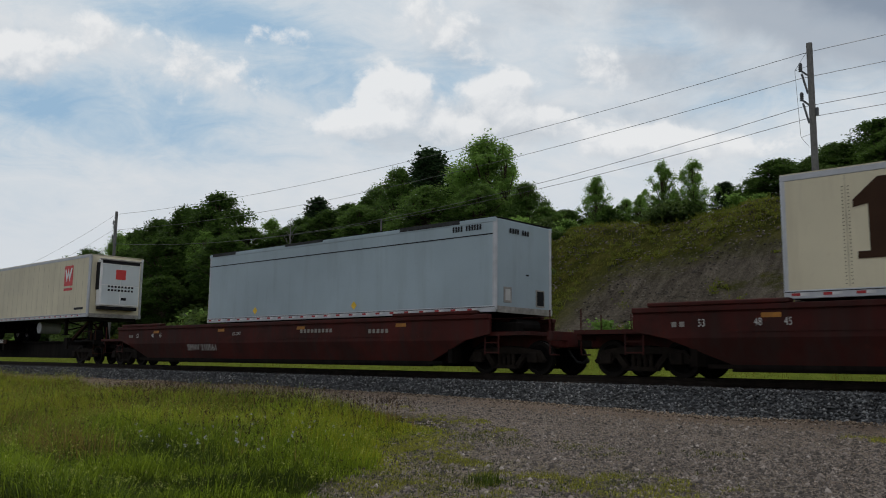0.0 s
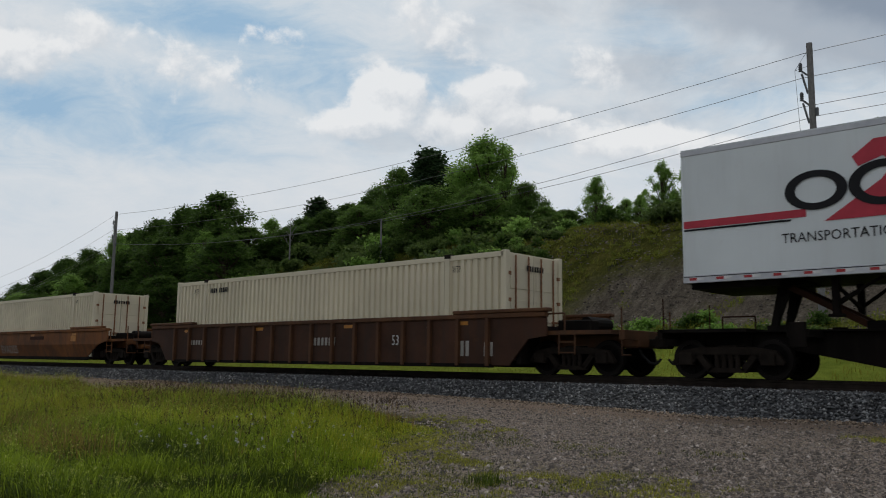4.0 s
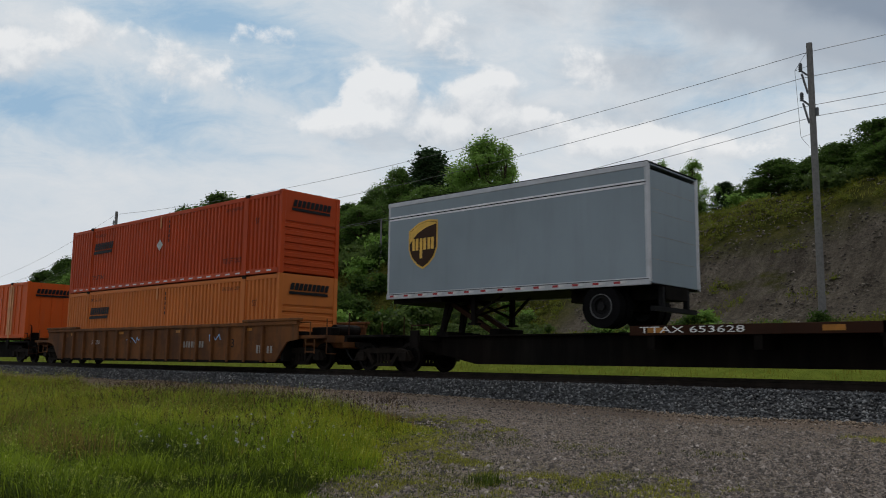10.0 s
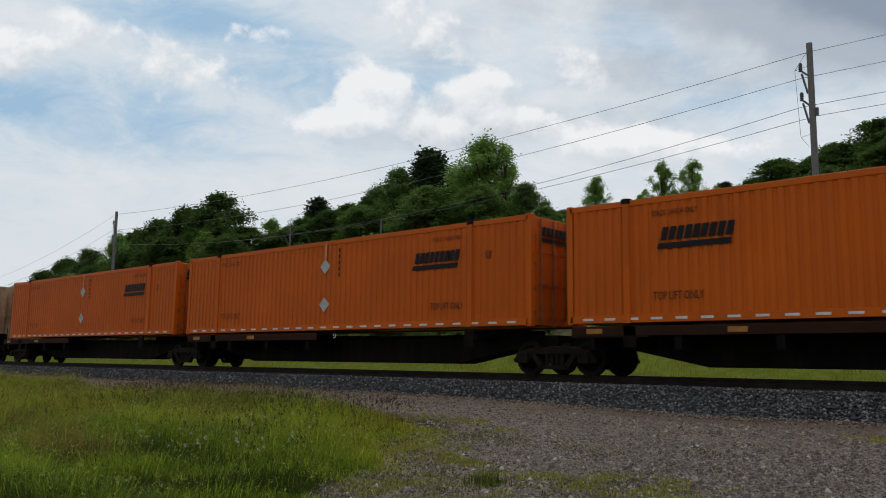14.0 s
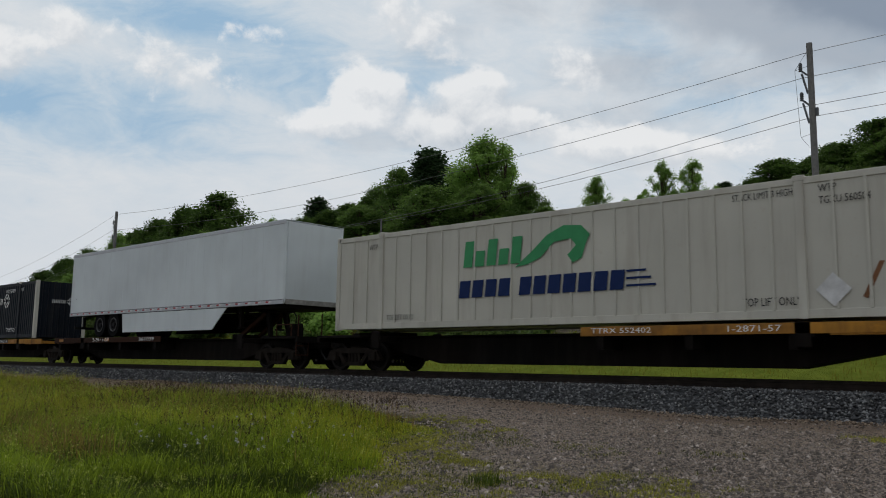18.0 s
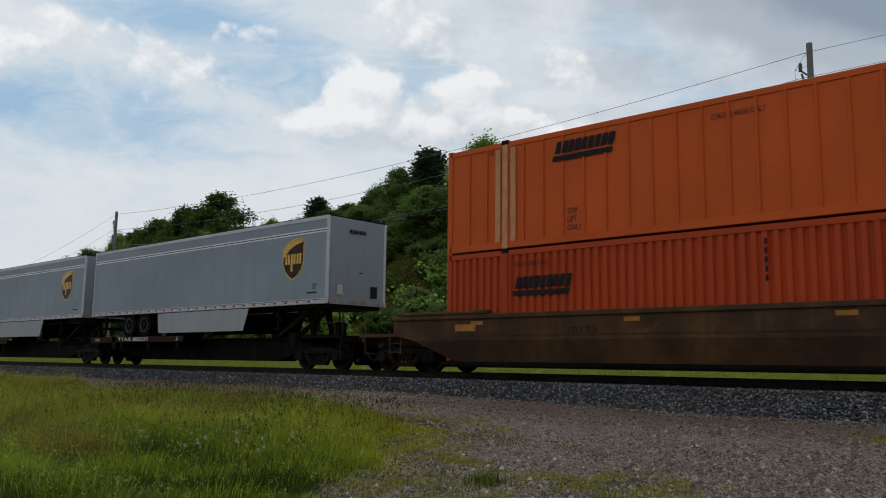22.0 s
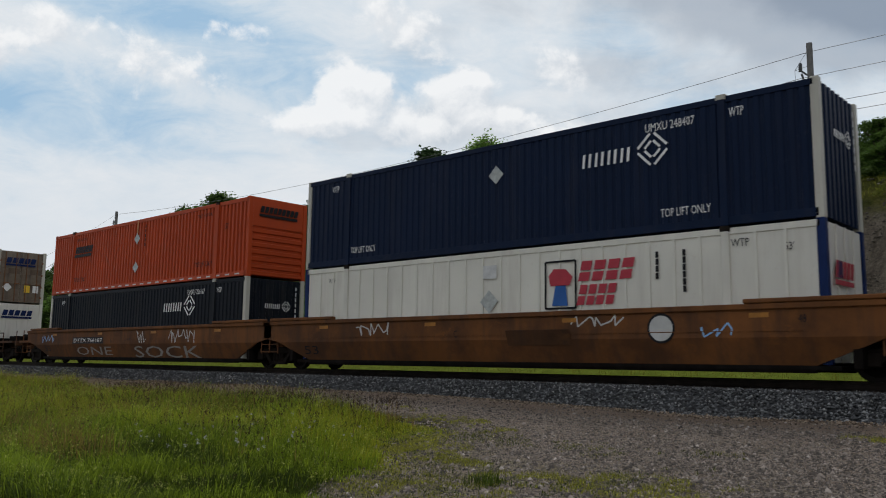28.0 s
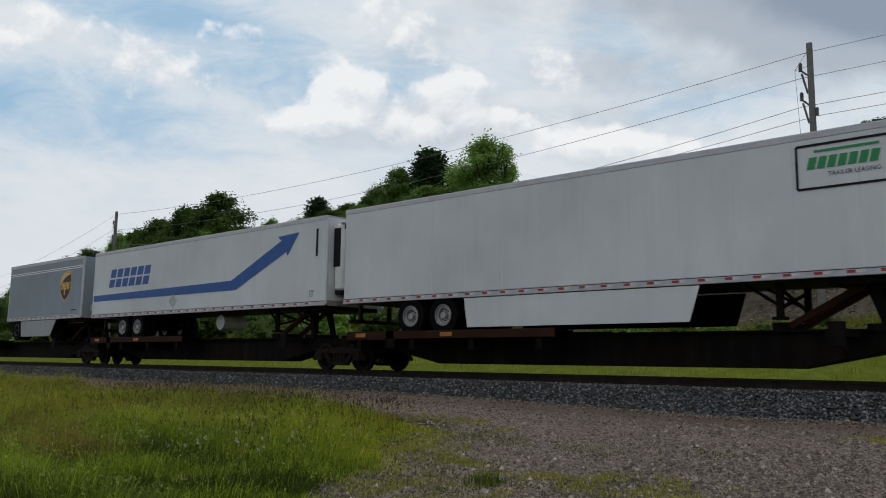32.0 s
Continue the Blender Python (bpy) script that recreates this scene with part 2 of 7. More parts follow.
    # the bank behind the track: grass and weeds, bare shale on the steep part
    weeds = n.ramp(n.math("ADD", n.math("MULTIPLY", n.noise(0.7, 7, 0.7), 0.6), n.math("MULTIPLY", n.noise(5.0, 7, 0.75), 0.4)), ((0.34, (0.022, 0.030, 0.005)), (0.5, (0.085, 0.092, 0.016)), (0.66, (0.20, 0.175, 0.045))))
    strip = n.ramp(n.noise(1.4, 5, 0.7), ((0.3, (0.20, 0.27, 0.030)), (0.7, (0.35, 0.42, 0.06))))
    streak = n.noise(1.0, 8, 0.72, (2.0, 0.45, 0.45))
    shale = n.ramp(n.math("ADD", n.math("MULTIPLY", streak, 0.5), n.math("MULTIPLY", n.noise(6.0, 9, 0.8), 0.5)), ((0.34, (0.045, 0.038, 0.030)), (0.5, (0.165, 0.140, 0.108)), (0.66, (0.33, 0.285, 0.225))))
    bare_n = n.math("ADD", n.noise(0.16, 6, 0.6, (1, 1, 1.6)), n.math("MULTIPLY", n.noise(1.2, 6, 0.72), 0.35))
    bare = n.ramp(bare_n, ((0.50, (0, 0, 0)), (0.60, (1, 1, 1))))
    low = n.ramp(n.math("MULTIPLY", n.math("SUBTRACT", n.math("ADD", sep.outputs["Y"], wob), 31.2), 0.30), ((0.0, (0, 0, 0)), (1.0, (1, 1, 1))))
    # the bare face climbs towards the right
    crest = n.math("ADD", 44.5, n.math("MULTIPLY", sep.outputs["X"], 0.18))
    high = n.ramp(n.math("MULTIPLY", n.math("SUBTRACT", n.math("ADD", crest, wob), sep.outputs["Y"]), 0.45), ((0.0, (0, 0, 0)), (1.0, (1, 1, 1))))
    right = n.ramp(n.math("MULTIPLY", n.math("ADD", sep.outputs["X"], n.math("ADD", 25.6, wob)), 0.30), ((0.0, (0, 0, 0)), (1.0, (1, 1, 1))))
    face = n.math("MULTIPLY", n.math("MULTIPLY", low, high), n.math("MULTIPLY", right, bare))
    bank = n.mix(low, strip, weeds)
    bank = n.mix(face, bank, shale)
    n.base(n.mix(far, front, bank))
    n.bump(n.math("ADD", n.math("ADD", rise, n.math("MULTIPLY", rise_b, 0.6)), n.math("MULTIPLY", n.noise(9.0, 8, 0.8), 1.2)), 1.0, 0.11)
    return n.done(0.95, 0, 0.03)


def ballast_material():
    n = Nodes("ballast")
    v = n.node("ShaderNodeTexVoronoi", Scale=17.0)
    n.link(n.coord.outputs["Object"], v.inputs["Vector"])
    grey = n.ramp(n.noise(13.0, 5, 0.7), ((0.3, (0.016, 0.016, 0.017)), (0.55, (0.060, 0.062, 0.065)), (0.75, (0.15, 0.155, 0.16))))
    n.base(grey)
    n.bump(v.outputs["Distance"], 1.0, 0.05)
    return n.done(0.9, 0, 0.06)


def stone_material(name, stops, scale=0.0):
    n = Nodes(name)
    g = n.node("ShaderNodeNewGeometry")
    col = n.ramp(g.outputs["Random Per Island"], stops)
    n.base(n.mix(n.math("MULTIPLY", n.noise(25.0, 3), 0.5), col, (0.10, 0.09, 0.085)))
    return n.done(0.85, 0, 0.08)


def leaf_material(name, dark, light, gloss=0.5, spread=False):
    n = Nodes(name)
    g = n.node("ShaderNodeNewGeometry")
    o = n.node("ShaderNodeObjectInfo")
    stops = ((0.1, dark), (0.9, light))
    if spread:
        stops = ((0.0, scaled(dark, 0.45)), (0.45, scaled(dark, 1.1)), (0.85, light), (1.0, scaled(light, 1.7)))
    col = n.ramp(g.outputs["Random Per Island"], stops)
    col = n.mix(n.math("MULTIPLY", o.outputs["Random"], 0.55), col, scaled(dark, 0.75))
    patch = n.ramp(n.noise(0.5, 3), ((0.35, (0, 0, 0)), (0.7, (1, 1, 1))))
    col = n.mix(n.math("MULTIPLY", patch, 0.4), col, light)
    n.base(col)
    tr = n.node("ShaderNodeBsdfTranslucent")
    n.link(n.mix(0.5, col, scaled(light, 1.5)), tr.inputs["Color"])
    mixer = n.node("ShaderNodeMixShader", Fac=0.30 if spread else 0.45)
    out = n.t.nodes["Material Output"]
    n.link(n.bsdf.outputs[0], mixer.inputs[1])
    n.link(tr.outputs[0], mixer.inputs[2])
    n.link(mixer.outputs[0], out.inputs["Surface"])
    return n.done(gloss, 0, 0.08)


MATS["ground"] = ground_material()
MATS["ballast"] = ballast_material()
MATS["ballast_stone"] = stone_material("ballast_stone", ((0.0, (0.018, 0.019, 0.020)), (0.6, (0.112, 0.118, 0.122)), (0.9, (0.25, 0.26, 0.26)), (1.0, (0.42, 0.415, 0.40))))
MATS["pebble"] = stone_material("pebble", ((0.0, (0.026, 0.023, 0.019)), (0.50, (0.085, 0.069, 0.058)), (0.70, (0.190, 0.158, 0.134)), (0.96, (0.36, 0.305, 0.262)), (1.0, (0.56, 0.50, 0.45))))
MATS["tan_stone"] = stone_material("tan_stone", ((0.0, (0.05, 0.034, 0.022)), (0.5, (0.19, 0.13, 0.085)), (1.0, (0.46, 0.36, 0.25))))
MATS["leaf_broad"] = leaf_material("leaf_broad", (0.013, 0.031, 0.008), (0.092, 0.162, 0.032))
MATS["leaf_fresh"] = leaf_material("leaf_fresh", (0.030, 0.070, 0.016), (0.150, 0.250, 0.055))
MATS["leaf_light"] = leaf_material("leaf_light", (0.065, 0.150, 0.028), (0.27, 0.43, 0.095))
MATS["leaf_dark"] = leaf_material("leaf_dark", (0.011, 0.028, 0.012), (0.052, 0.092, 0.036))
MATS["leaf_shrub"] = leaf_material("leaf_shrub", (0.028, 0.060, 0.016), (0.130, 0.190, 0.050))
MATS["grass_blade"] = leaf_material("grass_blade", (0.046, 0.092, 0.007), (0.35, 0.45, 0.038), 0.5, True)
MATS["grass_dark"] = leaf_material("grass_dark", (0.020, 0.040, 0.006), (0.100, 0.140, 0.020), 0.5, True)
MATS["shale_stone"] = stone_material("shale_stone", ((0.0, (0.035, 0.030, 0.024)), (0.6, (0.15, 0.128, 0.10)), (1.0, (0.36, 0.31, 0.25))))
MATS["grass_straw"] = leaf_material("grass_straw", (0.12, 0.070, 0.020), (0.34, 0.235, 0.08), 0.5, True)
MATS["flower"] = leaf_material("flower", (0.26, 0.25, 0.25), (0.55, 0.53, 0.54))
MATS["seed_head"] = leaf_material("seed_head", (0.020, 0.014, 0.010), (0.085, 0.055, 0.036))
MATS["verge_green"] = leaf_material("verge_green", (0.085, 0.092, 0.018), (0.34, 0.33, 0.085))
MATS["pale_tip"] = leaf_material("pale_tip", (0.22, 0.28, 0.04), (0.56, 0.58, 0.16))
MATS["grass_gold"] = leaf_material("grass_gold", (0.19, 0.205, 0.015), (0.62, 0.62, 0.06), 0.5, True)
MATS["bank_herb"] = leaf_material("bank_herb", (0.045, 0.068, 0.008), (0.23, 0.255, 0.042))
MATS["bank_grass"] = leaf_material("bank_grass", (0.085, 0.100, 0.010), (0.29, 0.29, 0.04))
plain("bark", (0.085, 0.065, 0.05), 0.9, 0, 0.4, 6)


# ---- mesh helpers ----
def obj(name, mesh, parent=None, label="", m=None):
    ob = new(name, mesh)
    if parent is not None:
        ob.parent = parent
    if m is not None:
        ob.matrix_basis = m
    if label:
        ob["label"] = label
    return ob


def mesh_of(name, bm, mats, smooth=False):
    me = bpy.data.meshes.new(name)
    bm.to_mesh(me)
    bm.free()
    for k in ([mats] if isinstance(mats, str) else mats):
        me.materials.append(MATS[k])
    if smooth:
        for p in me.polygons:
            p.use_smooth = True
    return me


def part(name, bm, material, parent, label="", m=None):
    return obj(name, mesh_of(name, bm, material), parent, label, m)


def add_box(bm, x0, x1, y0, y1, z0, z1, bevel=0.0, mat=0):
    vs = [bm.verts.new((x, y, z)) for z in (z0, z1) for y in (y0, y1) for x in (x0, x1)]
    fs = [bm.faces.new([vs[i] for i in q]) for q in ((0, 2, 3, 1), (4, 5, 7, 6), (0, 1, 5, 4), (2, 6, 7, 3), (1, 3, 7, 5), (0, 4, 6, 2))]
    for f in fs:
        f.material_index = mat
    if bevel:
        es = list({e for f in fs for e in f.edges})
        bmesh.ops.bevel(bm, geom=es, offset=bevel, segments=1, affect="EDGES")
    return bm


def box(x0, x1, y0, y1, z0, z1, bevel=0.0):
    return add_box(bmesh.new(), x0, x1, y0, y1, z0, z1, bevel)


def add_prism(bm, pts, y0, y1, mat=0):
    """An outline in x and z, drawn out from y0 to y1."""
    a = [bm.verts.new((x, y0, z)) for x, z in pts]
    b = [bm.verts.new((x, y1, z)) for x, z in pts]
    n = len(pts)
    fs = [bm.faces.new(a), bm.faces.new(b[::-1])]
    for i in range(n):
        fs.append(bm.faces.new((a[i], b[i], b[(i + 1) % n], a[(i + 1) % n])))
    for f in fs:
        f.material_index = mat
    bmesh.ops.recalc_face_normals(bm, faces=fs)
    return bm


def prism(pts, y0, y1):
    return add_prism(bmesh.new(), pts, y0, y1)


def add_bar(bm, a, b, w, mat=0, sides=4):
    """A straight bar of width w from a to b."""
    a, b = Vector(a), Vector(b)
    d = (b - a).normalized()
    up = Vector((0, 0, 1)) if abs(d.z) < 0.9 else Vector((1, 0, 0))
    s = d.cross(up).normalized()
    u = s.cross(d)
    ring = [(math.cos(2 * math.pi * (i + 0.5) / sides), math.sin(2 * math.pi * (i + 0.5) / sides)) for i in range(sides)]
    k = w / 2 / math.cos(math.pi / sides)
    va = [bm.verts.new(a + (s * c + u * q) * k) for c, q in ring]
    vb = [bm.verts.new(b + (s * c + u * q) * k) for c, q in ring]
    fs = [bm.faces.new(va[::-1]), bm.faces.new(vb)]
    for i in range(sides):
        fs.append(bm.faces.new((va[i], va[(i + 1) % sides], vb[(i + 1) % sides], vb[i])))
    for f in fs:
        f.material_index = mat
    return bm


def bars(segments, w, sides=4):
    bm = bmesh.new()
    for a, b in segments:
        add_bar(bm, a, b, w, 0, sides)
    return bm


def add_disc(bm, r0, r1, y0, y1, mat=0, sides=28):
    """A ring or disc about the y axis: radius r1 outside, r0 inside (0: solid), from y0 to y1."""
    ang = [2 * math.pi * i / sides for i in range(sides)]
    rings = []
    for r, y in ((r1, y0), (r1, y1)) + (((r0, y1), (r0, y0)) if r0 else ()):
        rings.append([bm.verts.new((r * math.cos(a), y, r * math.sin(a))) for a in ang])
    fs = []
    k = len(rings)
    for j in range(k if r0 else 1):
        p, q = rings[j], rings[(j + 1) % k]
        for i in range(sides):
            fs.append(bm.faces.new((p[i], q[i], q[(i + 1) % sides], p[(i + 1) % sides])))
    if not r0:
        fs += [bm.faces.new(rings[0]), bm.faces.new(rings[1][::-1])]
    for f in fs:
        f.material_index = mat
    bmesh.ops.recalc_face_normals(bm, faces=fs)
    return bm


def raw_mesh(name, verts, faces, mats, smooth=False, index=None):
    me = bpy.data.meshes.new(name)
    me.from_pydata(verts, [], faces)
    for k in ([mats] if isinstance(mats, str) else mats):
        me.materials.append(MATS[k])
    if index is not None:
        me.polygons.foreach_set("material_index", index)
    if smooth:
        me.polygons.foreach_set("use_smooth", [True] * len(me.polygons))
    me.update()
    return me


TEXTS = {}


def lettering(words, size, material, parent, m, label="", name="lettering"):
    """Words in the built-in font as a thin mesh. m places the left end of the base line; the text runs along +x, its face towards -y."""
    key = (words, material)
    if key not in TEXTS:
        cu = bpy.data.curves.new("words", "FONT")
        cu.body, cu.size, cu.resolution_u, cu.offset = words, 1.0, 2, 0.0
        tmp = bpy.data.objects.new("words", cu)
        me = bpy.data.meshes.new_from_object(tmp)
        me.name = "lettering"
        me.materials.clear()
        me.materials.append(MATS[material])
        bpy.data.objects.remove(tmp)
        TEXTS[key] = me
    me = TEXTS[key]
    if isinstance(size, tuple):           # a given height and length
        xs, ys = [v.co.x for v in me.vertices], [v.co.y for v in me.vertices]
        sx, sy = size[1] / (max(xs) - min(xs)), size[0] / (max(ys) - min(ys))
    else:
        sx, sy = size * 1.0, size * 1.35
    return obj(name, me, parent, label or "painted words " + words.replace("\n", " "), m @ pose(0, 0, 0, 90) @ Matrix.Diagonal((sx, sy, 1, 1)))


def flat(pts, material, parent, m, name="marking", label=""):
    """A thin painted or pasted shape: an outline in x and z on a side that faces -y."""
    bm = bmesh.new()
    add_prism(bm, pts, -0.004, 0.002)
    return part(name, bm, material, parent, label, m)


def rect(x0, x1, z0, z1):
    return [(x0, z0), (x1, z0), (x1, z1), (x0, z1)]


# ---- sky: a far curved backdrop of drifting cloud ----
def cloud_material():
    n = Nodes("cloudy_sky")
    sep = n.node("ShaderNodeSeparateXYZ")
    n.link(n.coord.outputs["Object"], sep.inputs[0])
    depth = n.math("MULTIPLY", sep.outputs["Z"], -1.0)
    u = n.math("DIVIDE", sep.outputs["X"], depth)       # tangent of the angle across
    v = n.math("DIVIDE", sep.outputs["Y"], depth)       # and up
    plane = n.node("ShaderNodeCombineXYZ")
    n.link(u, plane.inputs[0])
    n.link(v, plane.inputs[1])

    def wisps(scale, detail, rough, stretch, turn=0.0, warp=0.0, up=0.0):
        m = n.node("ShaderNodeMapping")
        m.inputs["Scale"].default_value = stretch
        m.inputs["Rotation"].default_value = (0, 0, radians(turn))
        shift = n.node("ShaderNodeVectorMath")
        shift.inputs[1].default_value = (-0.5 * up, up, 0)
        n.link(plane.outputs[0], shift.inputs[0])
        n.link(shift.outputs[0], m.inputs["Vector"])
        t = n.node("ShaderNodeTexNoise", Scale=scale, Detail=detail, Roughness=rough, Distortion=warp)
        n.link(m.outputs[0], t.inputs["Vector"])
        return t.outputs["Fac"]

    def far_from(cx, cy, rx, ry, turn=0.0, up=0.0):
        """Smooth hill of height 1 round a place, falling to 0."""
        du, dv = n.math("SUBTRACT", u, cx + 0.5 * up), n.math("SUBTRACT", v, cy - up)
        c, q = math.cos(radians(turn)), math.sin(radians(turn))
        dx = n.math("DIVIDE", n.math("ADD", n.math("MULTIPLY", du, c), n.math("MULTIPLY", dv, q)), rx)
        dy = n.math("DIVIDE", n.math("SUBTRACT", n.math("MULTIPLY", dv, c), n.math("MULTIPLY", du, q)), ry)
        d = n.math("ADD", n.math("MULTIPLY", dx, dx), n.math("MULTIPLY", dy, dy))
        return n.math("DIVIDE", 1.0, n.math("ADD", 1.0, n.math("MULTIPLY", d, d)))

    def hills(rows, up=0.0):
        return total([n.math("MULTIPLY", far_from(*r[1:5], r[5] if len(r) > 5 else 0.0, up), r[0]) for r in rows])

    def total(items):
        f = items[0]
        for g in items[1:]:
            f = n.math("ADD", f, g)
        return f

    def smooth(value, lo, hi):
        r = n.node("ShaderNodeMapRange")
        r.interpolation_type = "SMOOTHSTEP"
        r.inputs["From Min"].default_value, r.inputs["From Max"].default_value = lo, hi
        n.link(value, r.inputs["Value"])
        return r.outputs[0]

    # thin veil with blue showing through, drawn out along slanting streaks
    veil = wisps(2.6, 10, 0.62, (1, 1.9, 1), 28.0, 0.5)
    fine = wisps(9.0, 10, 0.66, (1, 2.4, 1), 30.0, 0.7)
    blue_at = hills(((1.0, -0.36, 0.155, 0.19, 0.055, -12), (0.8, -0.20, 0.235, 0.13, 0.05, -25), (0.9, -0.33, 0.29, 0.16, 0.03, -10),
                     (0.85, 0.255, 0.262, 0.06, 0.03), (0.5, 0.36, 0.19, 0.10, 0.035), (0.7, -0.52, 0.185, 0.07, 0.03), (0.45, 0.02, 0.20, 0.05, 0.05)))
    thin = n.math("SUBTRACT", n.math("ADD", n.math("MULTIPLY", veil, 0.80), n.math("MULTIPLY", fine, 0.52)), n.math("MULTIPLY", blue_at, 0.28))
    colour = n.ramp(thin, ((0.30, (0.33, 0.50, 0.68)), (0.44, (0.47, 0.60, 0.725)), (0.56, (0.62, 0.695, 0.765)), (0.72, (0.73, 0.765, 0.80))))
    # pale haze low down
    haze = smooth(v, 0.16, -0.03)
    colour = n.mix(n.math("MULTIPLY", haze, 0.80), colour, (0.70, 0.735, 0.775))
    # soft grey bodies
    puff = wisps(7.0, 10, 0.60, (1, 1.3, 1), 8.0, 0.3)
    grey_at = hills(((1.6, 0.52, 0.290, 0.21, 0.060, -8), (0.55, 0.075, 0.150, 0.09, 0.030), (0.35, -0.06, 0.125, 0.07, 0.018), (0.40, 0.02, 0.25, 0.05, 0.03, 0), (0.45, 0.22, 0.160, 0.10, 0.022), (0.50, 0.30, 0.215, 0.16, 0.030), (0.35, 0.15, 0.30, 0.12, 0.04), (0.4, -0.50, 0.255, 0.05, 0.02)))
    under = smooth(n.math("ADD", grey_at, n.math("MULTIPLY", n.math("SUBTRACT", puff, 0.5), 1.5)), 0.15, 1.15)
    colour = n.mix(n.math("MULTIPLY", under, 0.80), colour, (0.36, 0.415, 0.49))
    corner = smooth(n.math("ADD", far_from(0.60, 0.315, 0.22, 0.055, -6), n.math("MULTIPLY", n.math("SUBTRACT", puff, 0.5), 0.9)), 0.2, 0.9)
    colour = n.mix(n.math("MULTIPLY", corner, 0.75), colour, (0.22, 0.275, 0.36))
    # heaped clouds, bright on their upper sides and melting away below
    rows = ((1.05, -0.060, 0.185, 0.045, 0.034), (0.9, -0.095, 0.150, 0.060, 0.020), (0.50, -0.010, 0.140, 0.07, 0.022), (0.85, 0.075, 0.190, 0.040, 0.030), (0.65, 0.125, 0.155, 0.06, 0.018),
            (0.85, 0.27, 0.125, 0.14, 0.024), (0.85, -0.51, 0.235, 0.06, 0.036), (0.50, -0.34, 0.240, 0.11, 0.036, -22), (0.55, -0.185, 0.255, 0.05, 0.018, -15),
            (0.55, -0.005, 0.275, 0.075, 0.035, -35), (0.42, 0.19, 0.225, 0.08, 0.03, -25))

    def body(up):
        lumps = n.math("MULTIPLY", n.math("SUBTRACT", wisps(9.0, 10, 0.56, (1, 1.15, 1), 8.0, 0.25, up), 0.5), 1.7)
        crumbs = n.math("MULTIPLY", n.math("SUBTRACT", wisps(27.0, 9, 0.62, (1, 1.1, 1), 0.0, 0.3, up), 0.5), 0.75)
        return n.math("ADD", hills(rows, up), n.math("ADD", lumps, crumbs))

    here = body(0.0)
    slope = n.math("SUBTRACT", here, body(0.016))      # positive on the sides that face up and left
    edge = smooth(here, 0.34, 0.66)
    veiled = smooth(slope, -0.50, 0.06)
    shade = n.ramp(n.math("ADD", 0.5, n.math("MULTIPLY", slope, 0.85)), ((0.20, (0.58, 0.625, 0.68)), (0.45, (0.72, 0.75, 0.785)), (0.70, (0.87, 0.88, 0.89))))
    colour = n.mix(n.math("MULTIPLY", n.math("MULTIPLY", edge, n.math("ADD", 0.35, n.math("MULTIPLY", veiled, 0.65))), 0.92), colour, shade)
    glow = n.node("ShaderNodeEmission", Strength=1.0)
    n.link(colour, glow.inputs["Color"])
    n.link(glow.outputs[0], n.t.nodes["Material Output"].inputs["Surface"])
    return n.mat


MATS["cloudy_sky"] = cloud_material()


def build_sky():
    verts, faces, w, h = [], [], 48, 26
    for j in range(h + 1):
        for i in range(w + 1):
            d = Vector((-1.35 + 2.7 * i / w, -0.28 + 1.1 * j / h, -1.0)).normalized() * 3600
            verts.append(tuple(d))
    for j in range(h):
        for i in range(w):
            a = j * (w + 1) + i
            faces.append((a, a + 1, a + w + 2, a + w + 1))
    ob = new("backdrop", raw_mesh("backdrop", verts, faces, "cloudy_sky", True))
    ob.matrix_world = VIEW
    return tagged(ob, "hazy sky with white and grey drifting clouds", "sky", kind="structure")


SKY = build_sky()


# ---- ground ----
def ease(a, b, v):
    """0 at a, 1 at b, smooth between them."""
    f = min(1.0, max(0.0, (v - a) / (b - a)))
    return f * f * (3 - 2 * f)


def along(v, knots):
    for (a, p), (b, q) in zip(knots, knots[1:]):
        if v <= b:
            return p + (q - p) * ease(a, b, v)
    return knots[-1][1]


def bank_top(x):
    return along(x, ((-170, 0.0), (-135, 1.0), (-105, 3.5), (-82, 6.0), (-62, 8.8), (-30, 9.1), (-22, 9.1), (-16, 9.6), (-8, 10.2), (15, 11.0), (60, 8.0), (140, 2.0)))


def ground_z(x, y):
    if y < 15.1:
        z = -1.26 + 0.62 * max(0.0, y - 5) / 10.1
        z += 0.05 * noise.noise((x * 0.35, y * 0.35, 0))
        return z + 0.13 * ease(4.5, 15.0, -x) * ease(11.0, 14.2, y)
    if y < 22:
        return -0.66 + 0.13 * ease(4.5, 15.0, -x) * ease(16.0, 15.2, y) if y < 16.0 else -0.66
    top = bank_top(x)
    foot = 0.22 * top
    z = -0.66 + (foot + 0.66) * ease(24, 35, y) * 0.9
    z += (top - foot) * ease(33.5, 46.5, y) + 0.066 * (foot + 0.66)
    z += 0.10 * max(0.0, min(y, 110) - 46)
    rough = ease(30, 36, y)
    z += rough * (0.45 * noise.noise((x * 0.16, y * 0.16, 3)) + 0.30 * noise.noise((x * 0.55, y * 0.4, 7)) + 0.14 * noise.noise((x * 1.6, y * 1.3, 9)))
    far = ease(160, 600, math.hypot(x, y))
    return z * (1 - far) + far * (-1.0)


def steps(stretches):
    out = []
    for a, b, s in stretches:
        n = max(1, round((b - a) / s))
        out += [a + (b - a) * i / n for i in range(n)]
    return out + [stretches[-1][1]]


